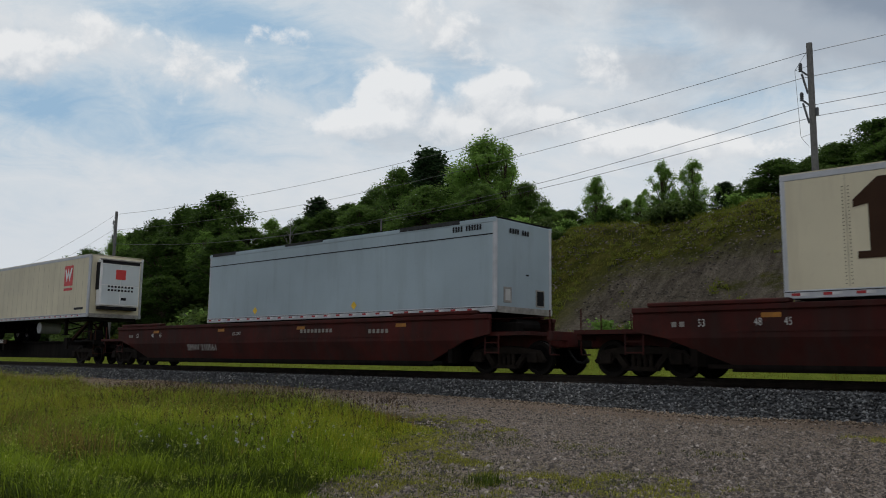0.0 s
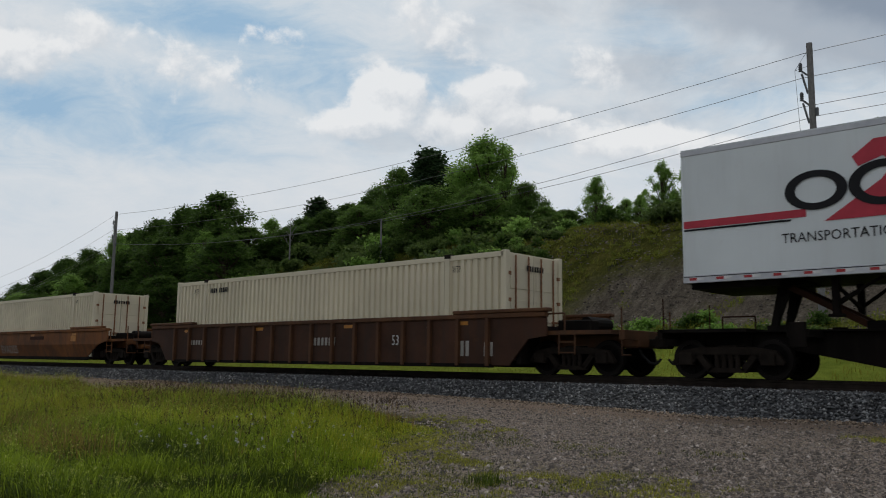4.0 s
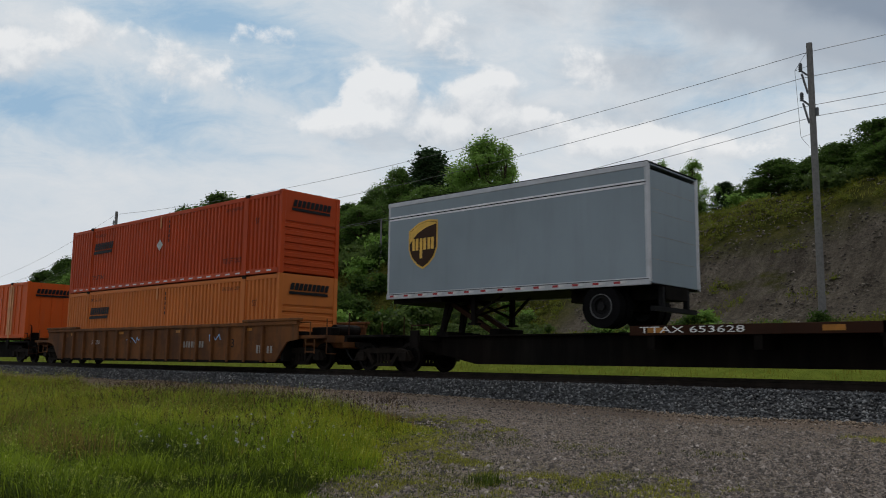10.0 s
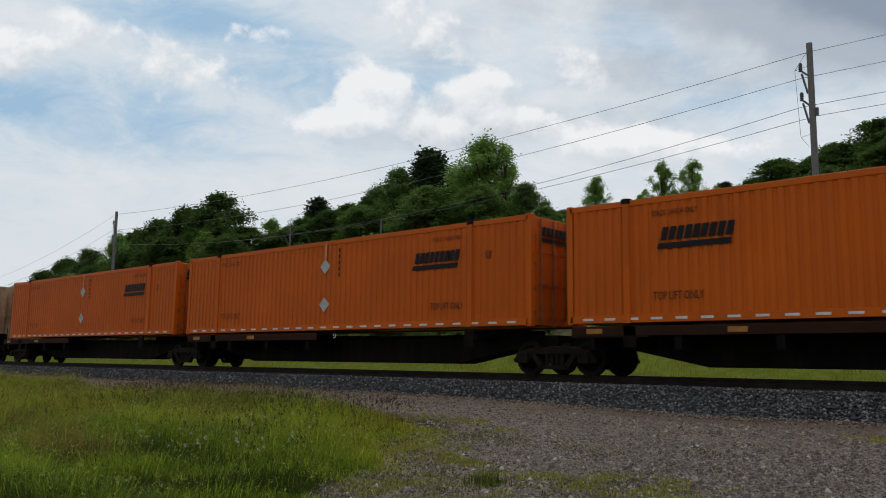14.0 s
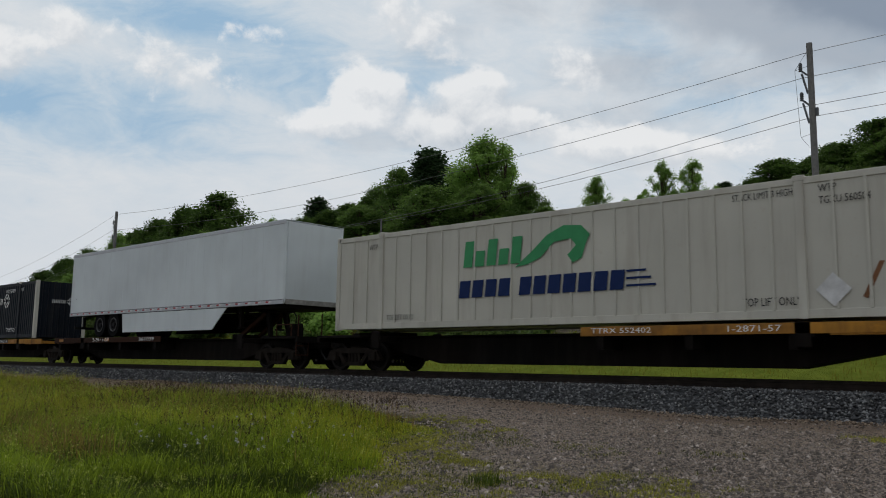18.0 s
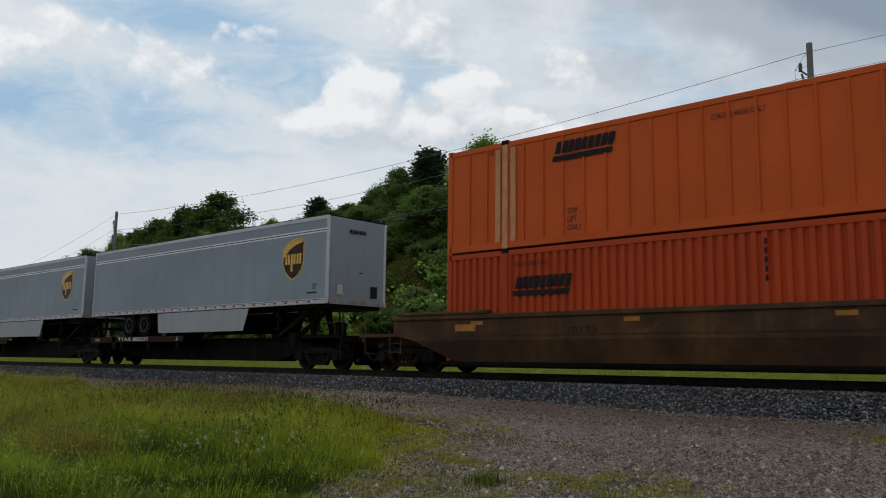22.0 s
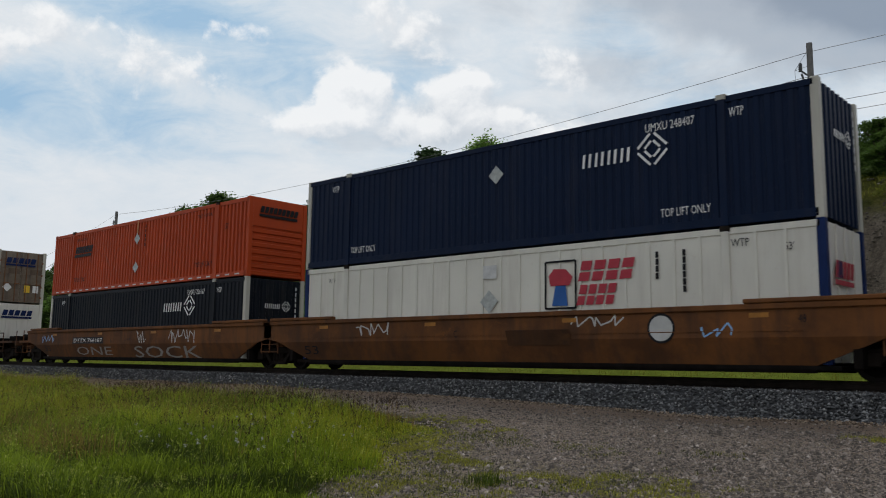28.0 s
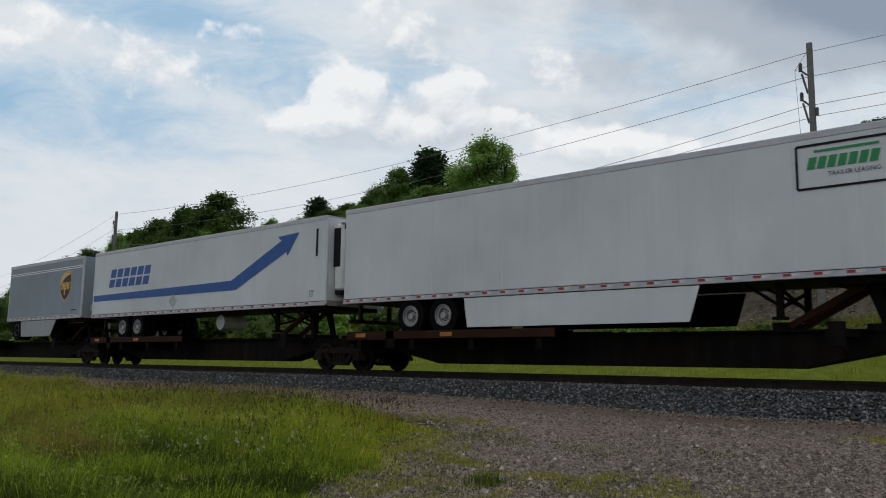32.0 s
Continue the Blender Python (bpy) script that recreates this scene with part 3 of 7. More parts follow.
def build_ground():
    xs = steps(((-3000, -600, 400), (-600, -180, 60), (-180, -60, 2.0), (-60, 6, 0.7), (6, 60, 4), (60, 600, 60), (600, 3000, 400)))
    ys = steps(((-3000, -400, 400), (-400, -20, 40), (-20, 3, 2.0), (3, 22, 0.6), (22, 50, 0.7), (50, 110, 4), (110, 600, 60), (600, 3000, 400)))
    verts = [(x, y, ground_z(x, y)) for y in ys for x in xs]
    n = len(xs)
    faces = [(j * n + i, j * n + i + 1, (j + 1) * n + i + 1, (j + 1) * n + i) for j in range(len(ys) - 1) for i in range(n - 1)]
    ob = new("ground", raw_mesh("ground", verts, faces, "ground", True))
    return tagged(ob, "gravel track, green verge and a weedy shale bank behind the railway", "ground", kind="structure")


build_ground()


def meadow_edge(y):
    """How far to the right the meadow reaches at a distance y."""
    knots = ((3.0, -6.8), (6.0, -7.4), (6.5, -7.8), (7.7, -8.2), (8.7, -9.4), (9.6, -9.7), (10.7, -9.9), (11.2, -11.2), (11.6, -15.0), (11.7, -24.0), (11.8, -60.0))
    return float(np.interp(y, [k[0] for k in knots], [k[1] for k in knots]))


def scatter_stones(name, spots, size, material, flatten=0.7, top_only=False):
    """Angular stones, eight faces each, in one mesh."""
    rng = np.random.default_rng(11)
    base = np.array([(1, 0, 0), (-1, 0, 0), (0, 1, 0), (0, -1, 0), (0, 0, 1), (0, 0, -1)], float)
    tris = np.array([(0, 2, 4), (2, 1, 4), (1, 3, 4), (3, 0, 4), (2, 0, 5), (1, 2, 5), (3, 1, 5), (0, 3, 5)])
    if top_only:
        tris = tris[:4]
    k = len(spots)
    s = size * rng.uniform(0.55, 1.35, (k, 1, 1)) * rng.uniform(0.6, 1.3, (k, 6, 1))
    p = base[None] * s
    p[:, :, 2] *= flatten
    a = rng.uniform(0, 6.283, k)
    c, q = np.cos(a)[:, None], np.sin(a)[:, None]
    r = np.stack([p[:, :, 0] * c - p[:, :, 1] * q, p[:, :, 0] * q + p[:, :, 1] * c, p[:, :, 2]], -1)
    r += rng.normal(0, size * 0.12, r.shape)
    v = (r + np.asarray(spots)[:, None, :]).reshape(-1, 3)
    f = (tris[None] + 6 * np.arange(k)[:, None, None]).reshape(-1, 3)
    me = bpy.data.meshes.new(name)
    me.vertices.add(len(v))
    me.vertices.foreach_set("co", v.astype(np.float32).ravel())
    me.loops.add(f.size)
    me.loops.foreach_set("vertex_index", f.astype(np.int32).ravel())
    me.polygons.add(len(f))
    me.polygons.foreach_set("loop_start", np.arange(0, f.size, 3, dtype=np.int32))
    me.materials.append(MATS[material])
    me.update(calc_edges=True)
    return me


def ballast_z(off):
    """Height of the ballast at a distance from the track's centre line."""
    off = abs(off)
    return -0.21 if off < 1.9 else max(-0.66, -0.21 - (off - 1.9) * 0.39)


def build_track():
    bed_pts = [(-3.3, -0.85), (-3.08, -0.67), (-1.9, -0.21), (1.9, -0.21), (3.08, -0.67), (3.3, -0.85)]
    xs = steps(((-900, -130, 110), (-130, 20, 1.2), (20, 800, 110)))
    verts, faces = [], []
    for x in xs:
        near = -130 < x < 20
        for y, z in bed_pts:
            dz = 0.05 * noise.noise((x * 0.9, y * 2, 5)) if near else 0
            verts.append((x, TRACK_Y + y + (0.10 * noise.noise((x * 0.7, y, 1)) if near else 0), z + dz))
    n = len(bed_pts)
    for i in range(len(xs) - 1):
        for j in range(n - 1):
            a = i * n + j
            faces.append((a, a + n, a + n + 1, a + 1))
    track = new("track")
    tagged(track, "single railway track with rusty rails on grey ballast", "railway track", kind="structure")
    obj("ballast_bed", raw_mesh("ballast_bed", verts, faces, "ballast"), track)
    rail_pts = [(-0.07, -0.17), (0.07, -0.17), (0.07, -0.155), (0.012, -0.13), (0.012, -0.045), (0.036, -0.035), (0.036, 0.0), (-0.036, 0.0), (-0.036, -0.035), (-0.012, -0.045), (-0.012, -0.13), (-0.07, -0.155)]
    for side in (-1, 1):
        bm = bmesh.new()
        a = [bm.verts.new((-900, y + side * 0.755, z)) for y, z in rail_pts]
        b = [bm.verts.new((800, y + side * 0.755, z)) for y, z in rail_pts]
        bm.faces.new(a)
        bm.faces.new(b[::-1])
        for i in range(len(a)):
            bm.faces.new((a[i], a[(i + 1) % len(a)], b[(i + 1) % len(a)], b[i]))
        bmesh.ops.recalc_face_normals(bm, faces=bm.faces)
        part("rail", bm, "rail_steel", track, "rusty steel rail", pose(0, TRACK_Y, 0))
    tie = mesh_of("tie", box(-0.115, 0.115, -1.3, 1.3, -0.345, -0.172, 0.01), "bark")
    for i in range(170):
        obj("tie", tie, track, m=pose(-88 + 0.56 * i, TRACK_Y, 0))
    rng = np.random.default_rng(5)
    k = 42000
    x = -rng.uniform(0, 1, k) ** 1.5 * 62 - 1.0
    off = -rng.uniform(0.9, 3.2, k)
    z = np.array([ballast_z(o) for o in off]) + rng.uniform(-0.01, 0.03, k)
    tagged(obj("ballast_stones", scatter_stones("ballast_stones", np.stack([x, TRACK_Y + off, z], -1), 0.036, "ballast_stone")), "loose grey ballast stones beside the rails", "ballast", kind="stuff")
    k = 7000
    x = -rng.uniform(0, 1, k) ** 1.4 * 46 - 1.0
    off = -3.02 - np.abs(rng.normal(0, 0.26, k))
    z = np.array([max(ballast_z(o), ground_z(a, TRACK_Y + o)) for a, o in zip(x, off)])
    tagged(obj("foot_stones", scatter_stones("foot_stones", np.stack([x, TRACK_Y + off, z], -1), 0.030, "tan_stone")), "dusty tan stones along the foot of the ballast", "ballast", kind="stuff")
    for size, k, seed in ((0.012, 56000, 1), (0.021, 26000, 2), (0.036, 3200, 3)):
        rng = np.random.default_rng(seed)
        y = rng.uniform(5.5, 15.0, k)
        x = -0.3 * y + 1.5 - rng.uniform(0, 1, k) ** 1.3 * np.where(y < 11.8, 9.5, 22)
        keep = np.array([a > meadow_edge(b) - 0.1 for a, b in zip(x, y)]) & (rng.uniform(0, 1, k) > np.clip((y - 13.2) * 0.8, 0, 0.8))
        x, y = x[keep], y[keep]
        z = np.array([ground_z(a, b) for a, b in zip(x, y)])
        tagged(obj("pebbles", scatter_stones("pebbles", np.stack([x, y, z], -1), size, "pebble", 0.75, True)), "small brown and grey stones on the gravel track", "gravel", kind="stuff")


build_track()


# ---- power line ----
POLE_Y, POLE_XS = 34.0, (-69.9, -10.66, 48.6)


def build_pole(x, base, top):
    pole = new("utility_pole")
    pole.matrix_basis = pose(x, POLE_Y, base)
    tagged(pole, "tall weathered grey wooden utility pole on the grassy bank", "utility pole", "utility poles")
    h = top - base
    bm = bmesh.new()
    bmesh.ops.create_cone(bm, cap_ends=True, segments=14, radius1=0.145, radius2=0.12, depth=h, matrix=Matrix.Translation((0, 0, h / 2)))
    part("shaft", bm, "pole_wood", pole)
    for z in (-1.35, -2.6):
        bm = bars((((-0.1, 0, h + z), (-0.36, -0.03, h + z + 0.25)), ((-0.14, 0, h + z - 0.75), (-0.34, -0.02, h + z + 0.12))), 0.07)
        part("bracket", bm, "insulator_grey", pole, "dark steel bracket")
        bm = bmesh.new()
        for i in range(4):
            bmesh.ops.create_cone(bm, cap_ends=True, segments=10, radius1=0.085, radius2=0.05, depth=0.09, matrix=Matrix.Translation((-0.38, -0.03, h + z + 0.28 + i * 0.085)))
        part("insulator", bm, "insulator_grey", pole, "dark ribbed insulator")
    part("insulator", box(0.12, 0.24, -0.06, 0.06, h - 3.1, h - 2.75, 0.02), "insulator_grey", pole)
    bm = bars((((0, -0.05, h - 0.95), (-0.6, -0.05, h - 1.05)), ((-0.6, -0.05, h - 1.05), (-0.48, -0.05, h - 3.9)), ((-0.6, -0.05, h - 1.05), (-0.1, -0.05, h - 0.35)),
               ((-0.48, -0.05, h - 3.9), (0.0, -0.05, h - 3.8)), ((-0.48, -0.05, h - 3.9), (-0.05, -0.05, h - 4.5))), 0.012)
    part("ground_wire", bm, "wire_grey", pole)
    return pole


build_pole(POLE_XS[1], 1.3, 13.42)
build_pole(POLE_XS[0], 1.4, 13.12)
build_pole(POLE_XS[2], 1.3, 13.42)
build_pole(-129.0, -0.6, 8.4)


def build_dead_tree(x, y, top):
    """A thin bare trunk with twigs that fork upward."""
    z = ground_z(x, y) - 0.1
    h = top - z
    dead = new("dead_tree")
    dead.matrix_basis = pose(x, y, z)
    tagged(dead, "bare dead trunk with pale twigs among the trees", "tree")
    bm = bmesh.new()
    bmesh.ops.create_cone(bm, cap_ends=True, segments=8, radius1=0.10, radius2=0.02, depth=h, matrix=Matrix.Translation((0, 0, h / 2)))
    part("trunk", bm, "pole_wood", dead)
    rng = random.Random(2)
    for i in range(11):
        z0 = h - 0.25 - 0.22 * i
        reach, side = 0.22 + 0.06 * i, 1 if i % 2 else -1
        tip = Vector((side * reach * rng.uniform(0.6, 1.1), rng.uniform(-0.3, 0.3), z0 + reach * rng.uniform(0.9, 1.5)))
        fork = Vector((0, 0, z0)).lerp(tip, 0.55)
        part("twig", bars((((0, 0, z0), tip), (fork, fork + Vector((side * 0.10, 0.08, 0.28)))), 0.022), "pole_wood", dead)


build_dead_tree(-56.6, 43.0, 12.3)


def build_short_pole(x, y, top):
    z = ground_z(x, y) - 0.1
    pole = new("utility_pole")
    pole.matrix_basis = pose(x, y, z)
    tagged(pole, "short grey wooden pole at the edge of the wood", "utility pole")
    bm = bmesh.new()
    bmesh.ops.create_cone(bm, cap_ends=True, segments=10, radius1=0.09, radius2=0.065, depth=top - z, matrix=Matrix.Translation((0, 0, (top - z) / 2)))
    part("shaft", bm, "pole_wood", pole)


build_short_pole(-45.34, 43.0, 11.06)


def build_wire(z, drop, dx, sag):
    """A wire as one tube over all the spans."""
    stops = [(-129.0, z - 5.0, 2.0), (POLE_XS[0], z - drop, sag), (POLE_XS[1], z, sag), (POLE_XS[2], z, 0.0)]
    pts = []
    for (a, p, _), (b, q, _2) in zip(stops, stops[1:]):
        d = 2.0 if a < -100 else (sag if a < -20 else 0.1)
        for i in range(16):
            f = i / 16
            pts.append(Vector((a + (b - a) * f + dx, POLE_Y - 0.03, p + (q - p) * f - d * 4 * f * (1 - f))))
    verts, faces, r = [], [], 0.0115
    for p in pts:
        verts += [(p.x, p.y - r, p.z), (p.x, p.y, p.z + r), (p.x, p.y + r, p.z), (p.x, p.y, p.z - r)]
    for i in range(len(pts) - 1):
        for j in range(4):
            a, b = 4 * i + j, 4 * i + (j + 1) % 4
            faces.append((a, b, b + 4, a + 4))
    ob = new("power_line", raw_mesh("power_line", verts, faces, "wire_grey"))
    tagged(ob, "thin grey overhead power line between the poles", "cable", "power lines")


for wire in ((13.05, 0.18, 0.0, 1.0), (12.0, 0.5, -0.38, 1.15), (10.79, 0.5, -0.38, 1.85), (10.31, 0.1, 0.18, 1.65)):
    build_wire(*wire)


# ---- trees and shrubs ----
def leaf_mesh(name, centres, size, material, seed, up=0.3):
    """Folded leaf pieces, two triangles each, at the given places."""
    rng = np.random.default_rng(seed)
    k = len(centres)
    a = rng.normal(size=(k, 3))
    a /= np.linalg.norm(a, axis=1, keepdims=True)
    b = np.cross(a, rng.normal(size=(k, 3)) + np.array([0, 0, up]))
    b /= np.linalg.norm(b, axis=1, keepdims=True) + 1e-9
    s = size * rng.uniform(0.6, 1.4, (k, 1))
    c = np.asarray(centres)
    fold = np.cross(a, b) * s * 0.25
    v = np.stack([c - a * s, c + b * s * 0.6 + fold, c + a * s, c - b * s * 0.6 + fold], 1).reshape(-1, 3)
    f = (np.array([0, 1, 2, 3])[None] + 4 * np.arange(k)[:, None])
    me = bpy.data.meshes.new(name)
    me.vertices.add(len(v))
    me.vertices.foreach_set("co", v.astype(np.float32).ravel())
    me.loops.add(f.size)
    me.loops.foreach_set("vertex_index", f.astype(np.int32).ravel())
    me.polygons.add(len(f))
    me.polygons.foreach_set("loop_start", np.arange(0, f.size, 4, dtype=np.int32))
    me.materials.append(MATS[material])
    me.update(calc_edges=True)
    return me


def broad_parts(seed, leaves, sparse):
    """Limbs and leaf places of a tree of height 1 and crown width 1."""
    rng = np.random.default_rng(seed)
    clumps, limbs = [], []
    n = 64 if sparse else 120
    for i in range(n):
        h = rng.uniform(0.10 if not sparse else 0.12, 0.97)
        prof = 0.5 * math.sin(math.pi * min(1, max(0.05, (h + 0.02) / 1.02)) ** (0.75 if not sparse else 0.62)) ** 0.7
        a = rng.uniform(0, 6.283)
        r = prof * (rng.uniform(0.10, 0.98) ** 0.6 if not sparse else rng.uniform(0.1, 1.0))
        cl = np.array([r * math.cos(a), r * math.sin(a), h])
        clumps.append((cl, rng.uniform(0.055, 0.115) if not sparse else rng.uniform(0.04, 0.085)))
        z0 = h * rng.uniform(0.45, 0.75)
        limbs.append(((0, 0, z0), tuple(cl)))
    pts = []
    per = leaves // n
    for c, r in clumps:
        d = rng.normal(size=(per, 3)) * 0.62
        droop = -0.25 * (d[:, :1] ** 2 + d[:, 1:2] ** 2) * r
        tall = 0.50 if not sparse else 0.85
        pts.append(c + d * r * np.array([1.2, 1.2, tall]) + droop * np.array([0, 0, 1.0]))
    return limbs, np.concatenate(pts)


def conifer_parts(seed, leaves):
    rng = np.random.default_rng(seed)
    limbs, pts = [], []
    n = 90
    for i in range(n):
        z = 0.10 + 0.88 * (i / n) ** 0.9
        a = i * 2.4 + rng.normal(0, 0.3)
        reach = 0.60 * (1 - z) ** 0.72 * rng.uniform(0.55, 1.12) + 0.02
        tip = np.array([reach * math.cos(a), reach * math.sin(a), z + 0.02 * reach])
        limbs.append(((0, 0, z - 0.02), tuple(tip)))
        per = leaves // n
        f = rng.uniform(0.1, 1.05, (per, 1)) ** 0.7
        pts.append(np.array([0, 0, z - 0.02]) + (tip - np.array([0, 0, z - 0.02])) * f + rng.normal(size=(per, 3)) * np.array([0.05, 0.05, 0.018]))
    return limbs, np.concatenate(pts)


TREE_KINDS = {}


def tree_meshes(kind, variant, h, w):
    key = (kind, variant)
    if key not in TREE_KINDS:
        seed = 100 * ("broad", "light", "conifer", "fresh").index(kind) + variant
        limbs, pts = conifer_parts(seed, 14000) if kind == "conifer" else broad_parts(seed, 15000 if kind == "light" else 24000, kind == "light")
        sc = np.array([w, w, h])
        mat = {"broad": "leaf_broad", "fresh": "leaf_fresh", "light": "leaf_light", "conifer": "leaf_dark"}[kind]
        leaf = {"broad": 0.085, "fresh": 0.080, "light": 0.072, "conifer": 0.085}[kind]
        crown = leaf_mesh("crown", pts * sc, leaf, mat, seed)
        bm = bmesh.new()
        bmesh.ops.create_cone(bm, cap_ends=True, segments=8, radius1=0.026 * h, radius2=0.006 * h, depth=h * 0.92, matrix=Matrix.Translation((0, 0, h * 0.46 - 0.2)))
        trunk = mesh_of("trunk", bm, "bark")
        bm = bmesh.new()
        for a, b in limbs:
            add_bar(bm, Vector((a[0] * w, a[1] * w, a[2] * h)), Vector((b[0] * w, b[1] * w, b[2] * h)), 0.006 * h, 0, 4)
        TREE_KINDS[key] = (crown, trunk, mesh_of("branching", bm, "bark"), h, w)
    return TREE_KINDS[key]


TREE_NAMES = {"fresh": ("broadleaf_tree", "mid green broadleaf tree on the crest of the bank"), "broad": ("broadleaf_tree", "dense dark green broadleaf tree on the wooded bank"), "light": ("young_tree", "slender light green young tree with open foliage"), "conifer": ("conifer_tree", "dark green pointed conifer on the wooded bank")}
tree_count = [0]


def tree(kind, x, y, top, w):
    """A tree whose tip is at height top."""
    tree_count[0] += 1
    z = ground_z(x, y) - 0.15
    w *= {"conifer": 1.5, "light": 1.22, "broad": 1.30, "fresh": 1.15}[kind]
    crown, trunk, limbs, h0, w0 = tree_meshes(kind, tree_count[0] % 4, 9.0, 4.5 if kind != "conifer" else 3.6)
    name, label = TREE_NAMES[kind]
    base = new(name)
    h = max(2.5, top - z)
    base.matrix_basis = pose(x, y, z, 0, 0, (tree_count[0] * 77) % 360) @ Matrix.Diagonal((w / w0, w / w0, h / h0, 1))
    tagged(base, label, "tree", name.replace("_", " ") + "s on the bank")
    obj("trunk", trunk, base)
    obj("branching", limbs, base)
    obj("crown", crown, base)
    return base


def build_trees():
    # behind the bank's crest
    for row in (("light", -42.3, 52, 18.8, 7.4), ("light", -40.4, 52, 17.4, 4.2), ("light", -43.0, 51, 16.4, 6.0), ("conifer", -48.7, 52, 18.9, 5.6), ("fresh", -50.5, 50, 17.1, 4.6), ("fresh", -47.1, 54, 17.2, 4.2), ("fresh", -36.8, 50, 13.9, 3.8),
                ("fresh", -55.2, 52, 16.6, 4.4), ("fresh", -44.1, 47, 14.1, 5.6), ("fresh", -39.7, 48, 13.9, 5.0), ("fresh", -34.3, 49, 11.2, 3.0), ("fresh", -52.5, 47.5, 13.6, 5.2)):
        tree(*row)
    for row in (("conifer", -68.9, 56, 17.7, 4.4), ("broad", -63.8, 56, 16.4, 4.4), ("conifer", -63.8, 58, 16.7, 3.0), ("broad", -59.3, 50, 14.4, 5.0), ("light", -69.1, 50, 14.6, 4.0), ("broad", -66.0, 52, 14.6, 5.0), ("broad", -61.5, 47, 12.6, 5.2), ("broad", -58.0, 53, 15.4, 4.6)):
        tree(*row)
    # the wood along the line, falling away to the far end
    for row in (("broad", -72.4, 46, 17.1, 6.6), ("broad", -78.8, 46, 16.3, 5.6), ("broad", -84.0, 46, 15.6, 5.8), ("broad", -92.9, 48, 15.5, 5.4), ("broad", -64.7, 44, 12.6, 5.0), ("broad", -61.8, 40, 10.8, 5.0), ("broad", -71.3, 40, 11.7, 5.8), ("light", -89.7, 44, 14.2, 4.6)):
        tree(*row)
    for row in (("broad", -100.9, 46, 13.7, 5.2), ("broad", -107.2, 46, 12.9, 5.2), ("broad", -113.9, 46, 11.8, 5.4), ("broad", -121.2, 46, 10.4, 5.6), ("broad", -127.3, 46, 8.6, 5.6), ("broad", -77.7, 40, 11.1, 5.6), ("broad", -86.1, 40, 10.0, 6.0), ("broad", -95.6, 40, 8.8, 6.0), ("broad", -135.3, 46, 7.1, 6.5)):
        tree(*row)
    rng = random.Random(4)
    for i in range(26):
        x = -66 - 3.1 * i + rng.uniform(-1, 1)
        y = rng.uniform(36.5, 43)
        tree("broad" if rng.random() < 0.8 else "light", x, y, ground_z(x, y) + rng.uniform(4.0, 6.6), rng.uniform(4.2, 6.0))
    # young growth and dark trees on the crest
    for row in (("light", -29.4, 48, 12.9, 2.3), ("light", -28.2, 50, 11.5, 2.3), ("light", -24.5, 48, 13.2, 2.5), ("light", -22.4, 48, 13.0, 2.6), ("light", -26.6, 49, 11.2, 1.9), ("conifer", -21.2, 50, 11.8, 1.9), ("broad", -17.7, 50, 12.7, 3.6), ("broad", -19.5, 51, 11.8, 3.0)):
        tree(*row)
    for row in (("broad", -14.4, 50, 13.2, 3.2), ("broad", -12.4, 51, 14.5, 3.6), ("broad", -9.7, 50, 14.4, 4.2), ("broad", -34.6, 52, 11.6, 3.2), ("broad", -15.1, 49, 11.4, 3.0), ("broad", -32.0, 53, 11.6, 3.0), ("broad", -10.6, 47.5, 12.4, 3.4)):
        tree(*row)


build_trees()


def build_shrubs():
    rng = random.Random(8)
    kinds = []
    for s in range(5):
        r = np.random.default_rng(300 + s)
        pts = []
        for c in range(9):
            a, q, h = r.uniform(0, 6.283), r.uniform(0, 0.7), r.uniform(0.25, 0.95)
            d = r.normal(size=(150, 3)) * 0.6
            pts.append(np.array([q * math.cos(a), q * math.sin(a), h * (1 - 0.4 * q)]) + d * r.uniform(0.2, 0.42) * r.uniform(0.4, 1.1, (150, 1)) * np.array([1, 1, 0.75]))
        pts = np.concatenate(pts)
        pts[:, 2] = np.abs(pts[:, 2])
        kinds.append(leaf_mesh("shrub", pts, 0.075, ("leaf_shrub", "leaf_broad", "leaf_shrub", "leaf_light", "leaf_shrub")[s], 400 + s))
    spots = []
    while len(spots) < 235:                    # thick cover left of the bare face
        x, y = -33 - 79 * rng.random() ** 1.5, rng.uniform(30.5, 48)
        if rng.random() < (1.0 if y > 33 else 0.45):
            spots.append((x, y, rng.uniform(0.9, 1.9)))
    for i in range(42):                        # the crest and the foot of the bare face
        x = rng.uniform(-36, -4)
        spots.append((x, rng.uniform(45.2, 49), rng.uniform(0.6, 1.4)))
    for i in range(40):
        spots.append((rng.uniform(-34, -6), rng.uniform(30.0, 33), rng.uniform(0.35, 0.85)))
    for i in range(70):                        # low growth on the slope beside it
        y = rng.uniform(32, 45)
        spots.append((-27.5 - 8 * rng.random() ** 1.3 + 0.5 * (39 - y), y, rng.uniform(0.35, 0.85)))
    for i, (x, y, s) in enumerate(spots):
        ob = new("shrub", kinds[i % 5])
        ob.matrix_basis = pose(x, y, ground_z(x, y) - 0.08, 0, 0, rng.uniform(0, 360)) @ Matrix.Diagonal((s * 1.25, s * 1.25, s, 1))
        tagged(ob, "leafy green shrub on the bank", "shrub", "shrubs on the bank")


build_shrubs()


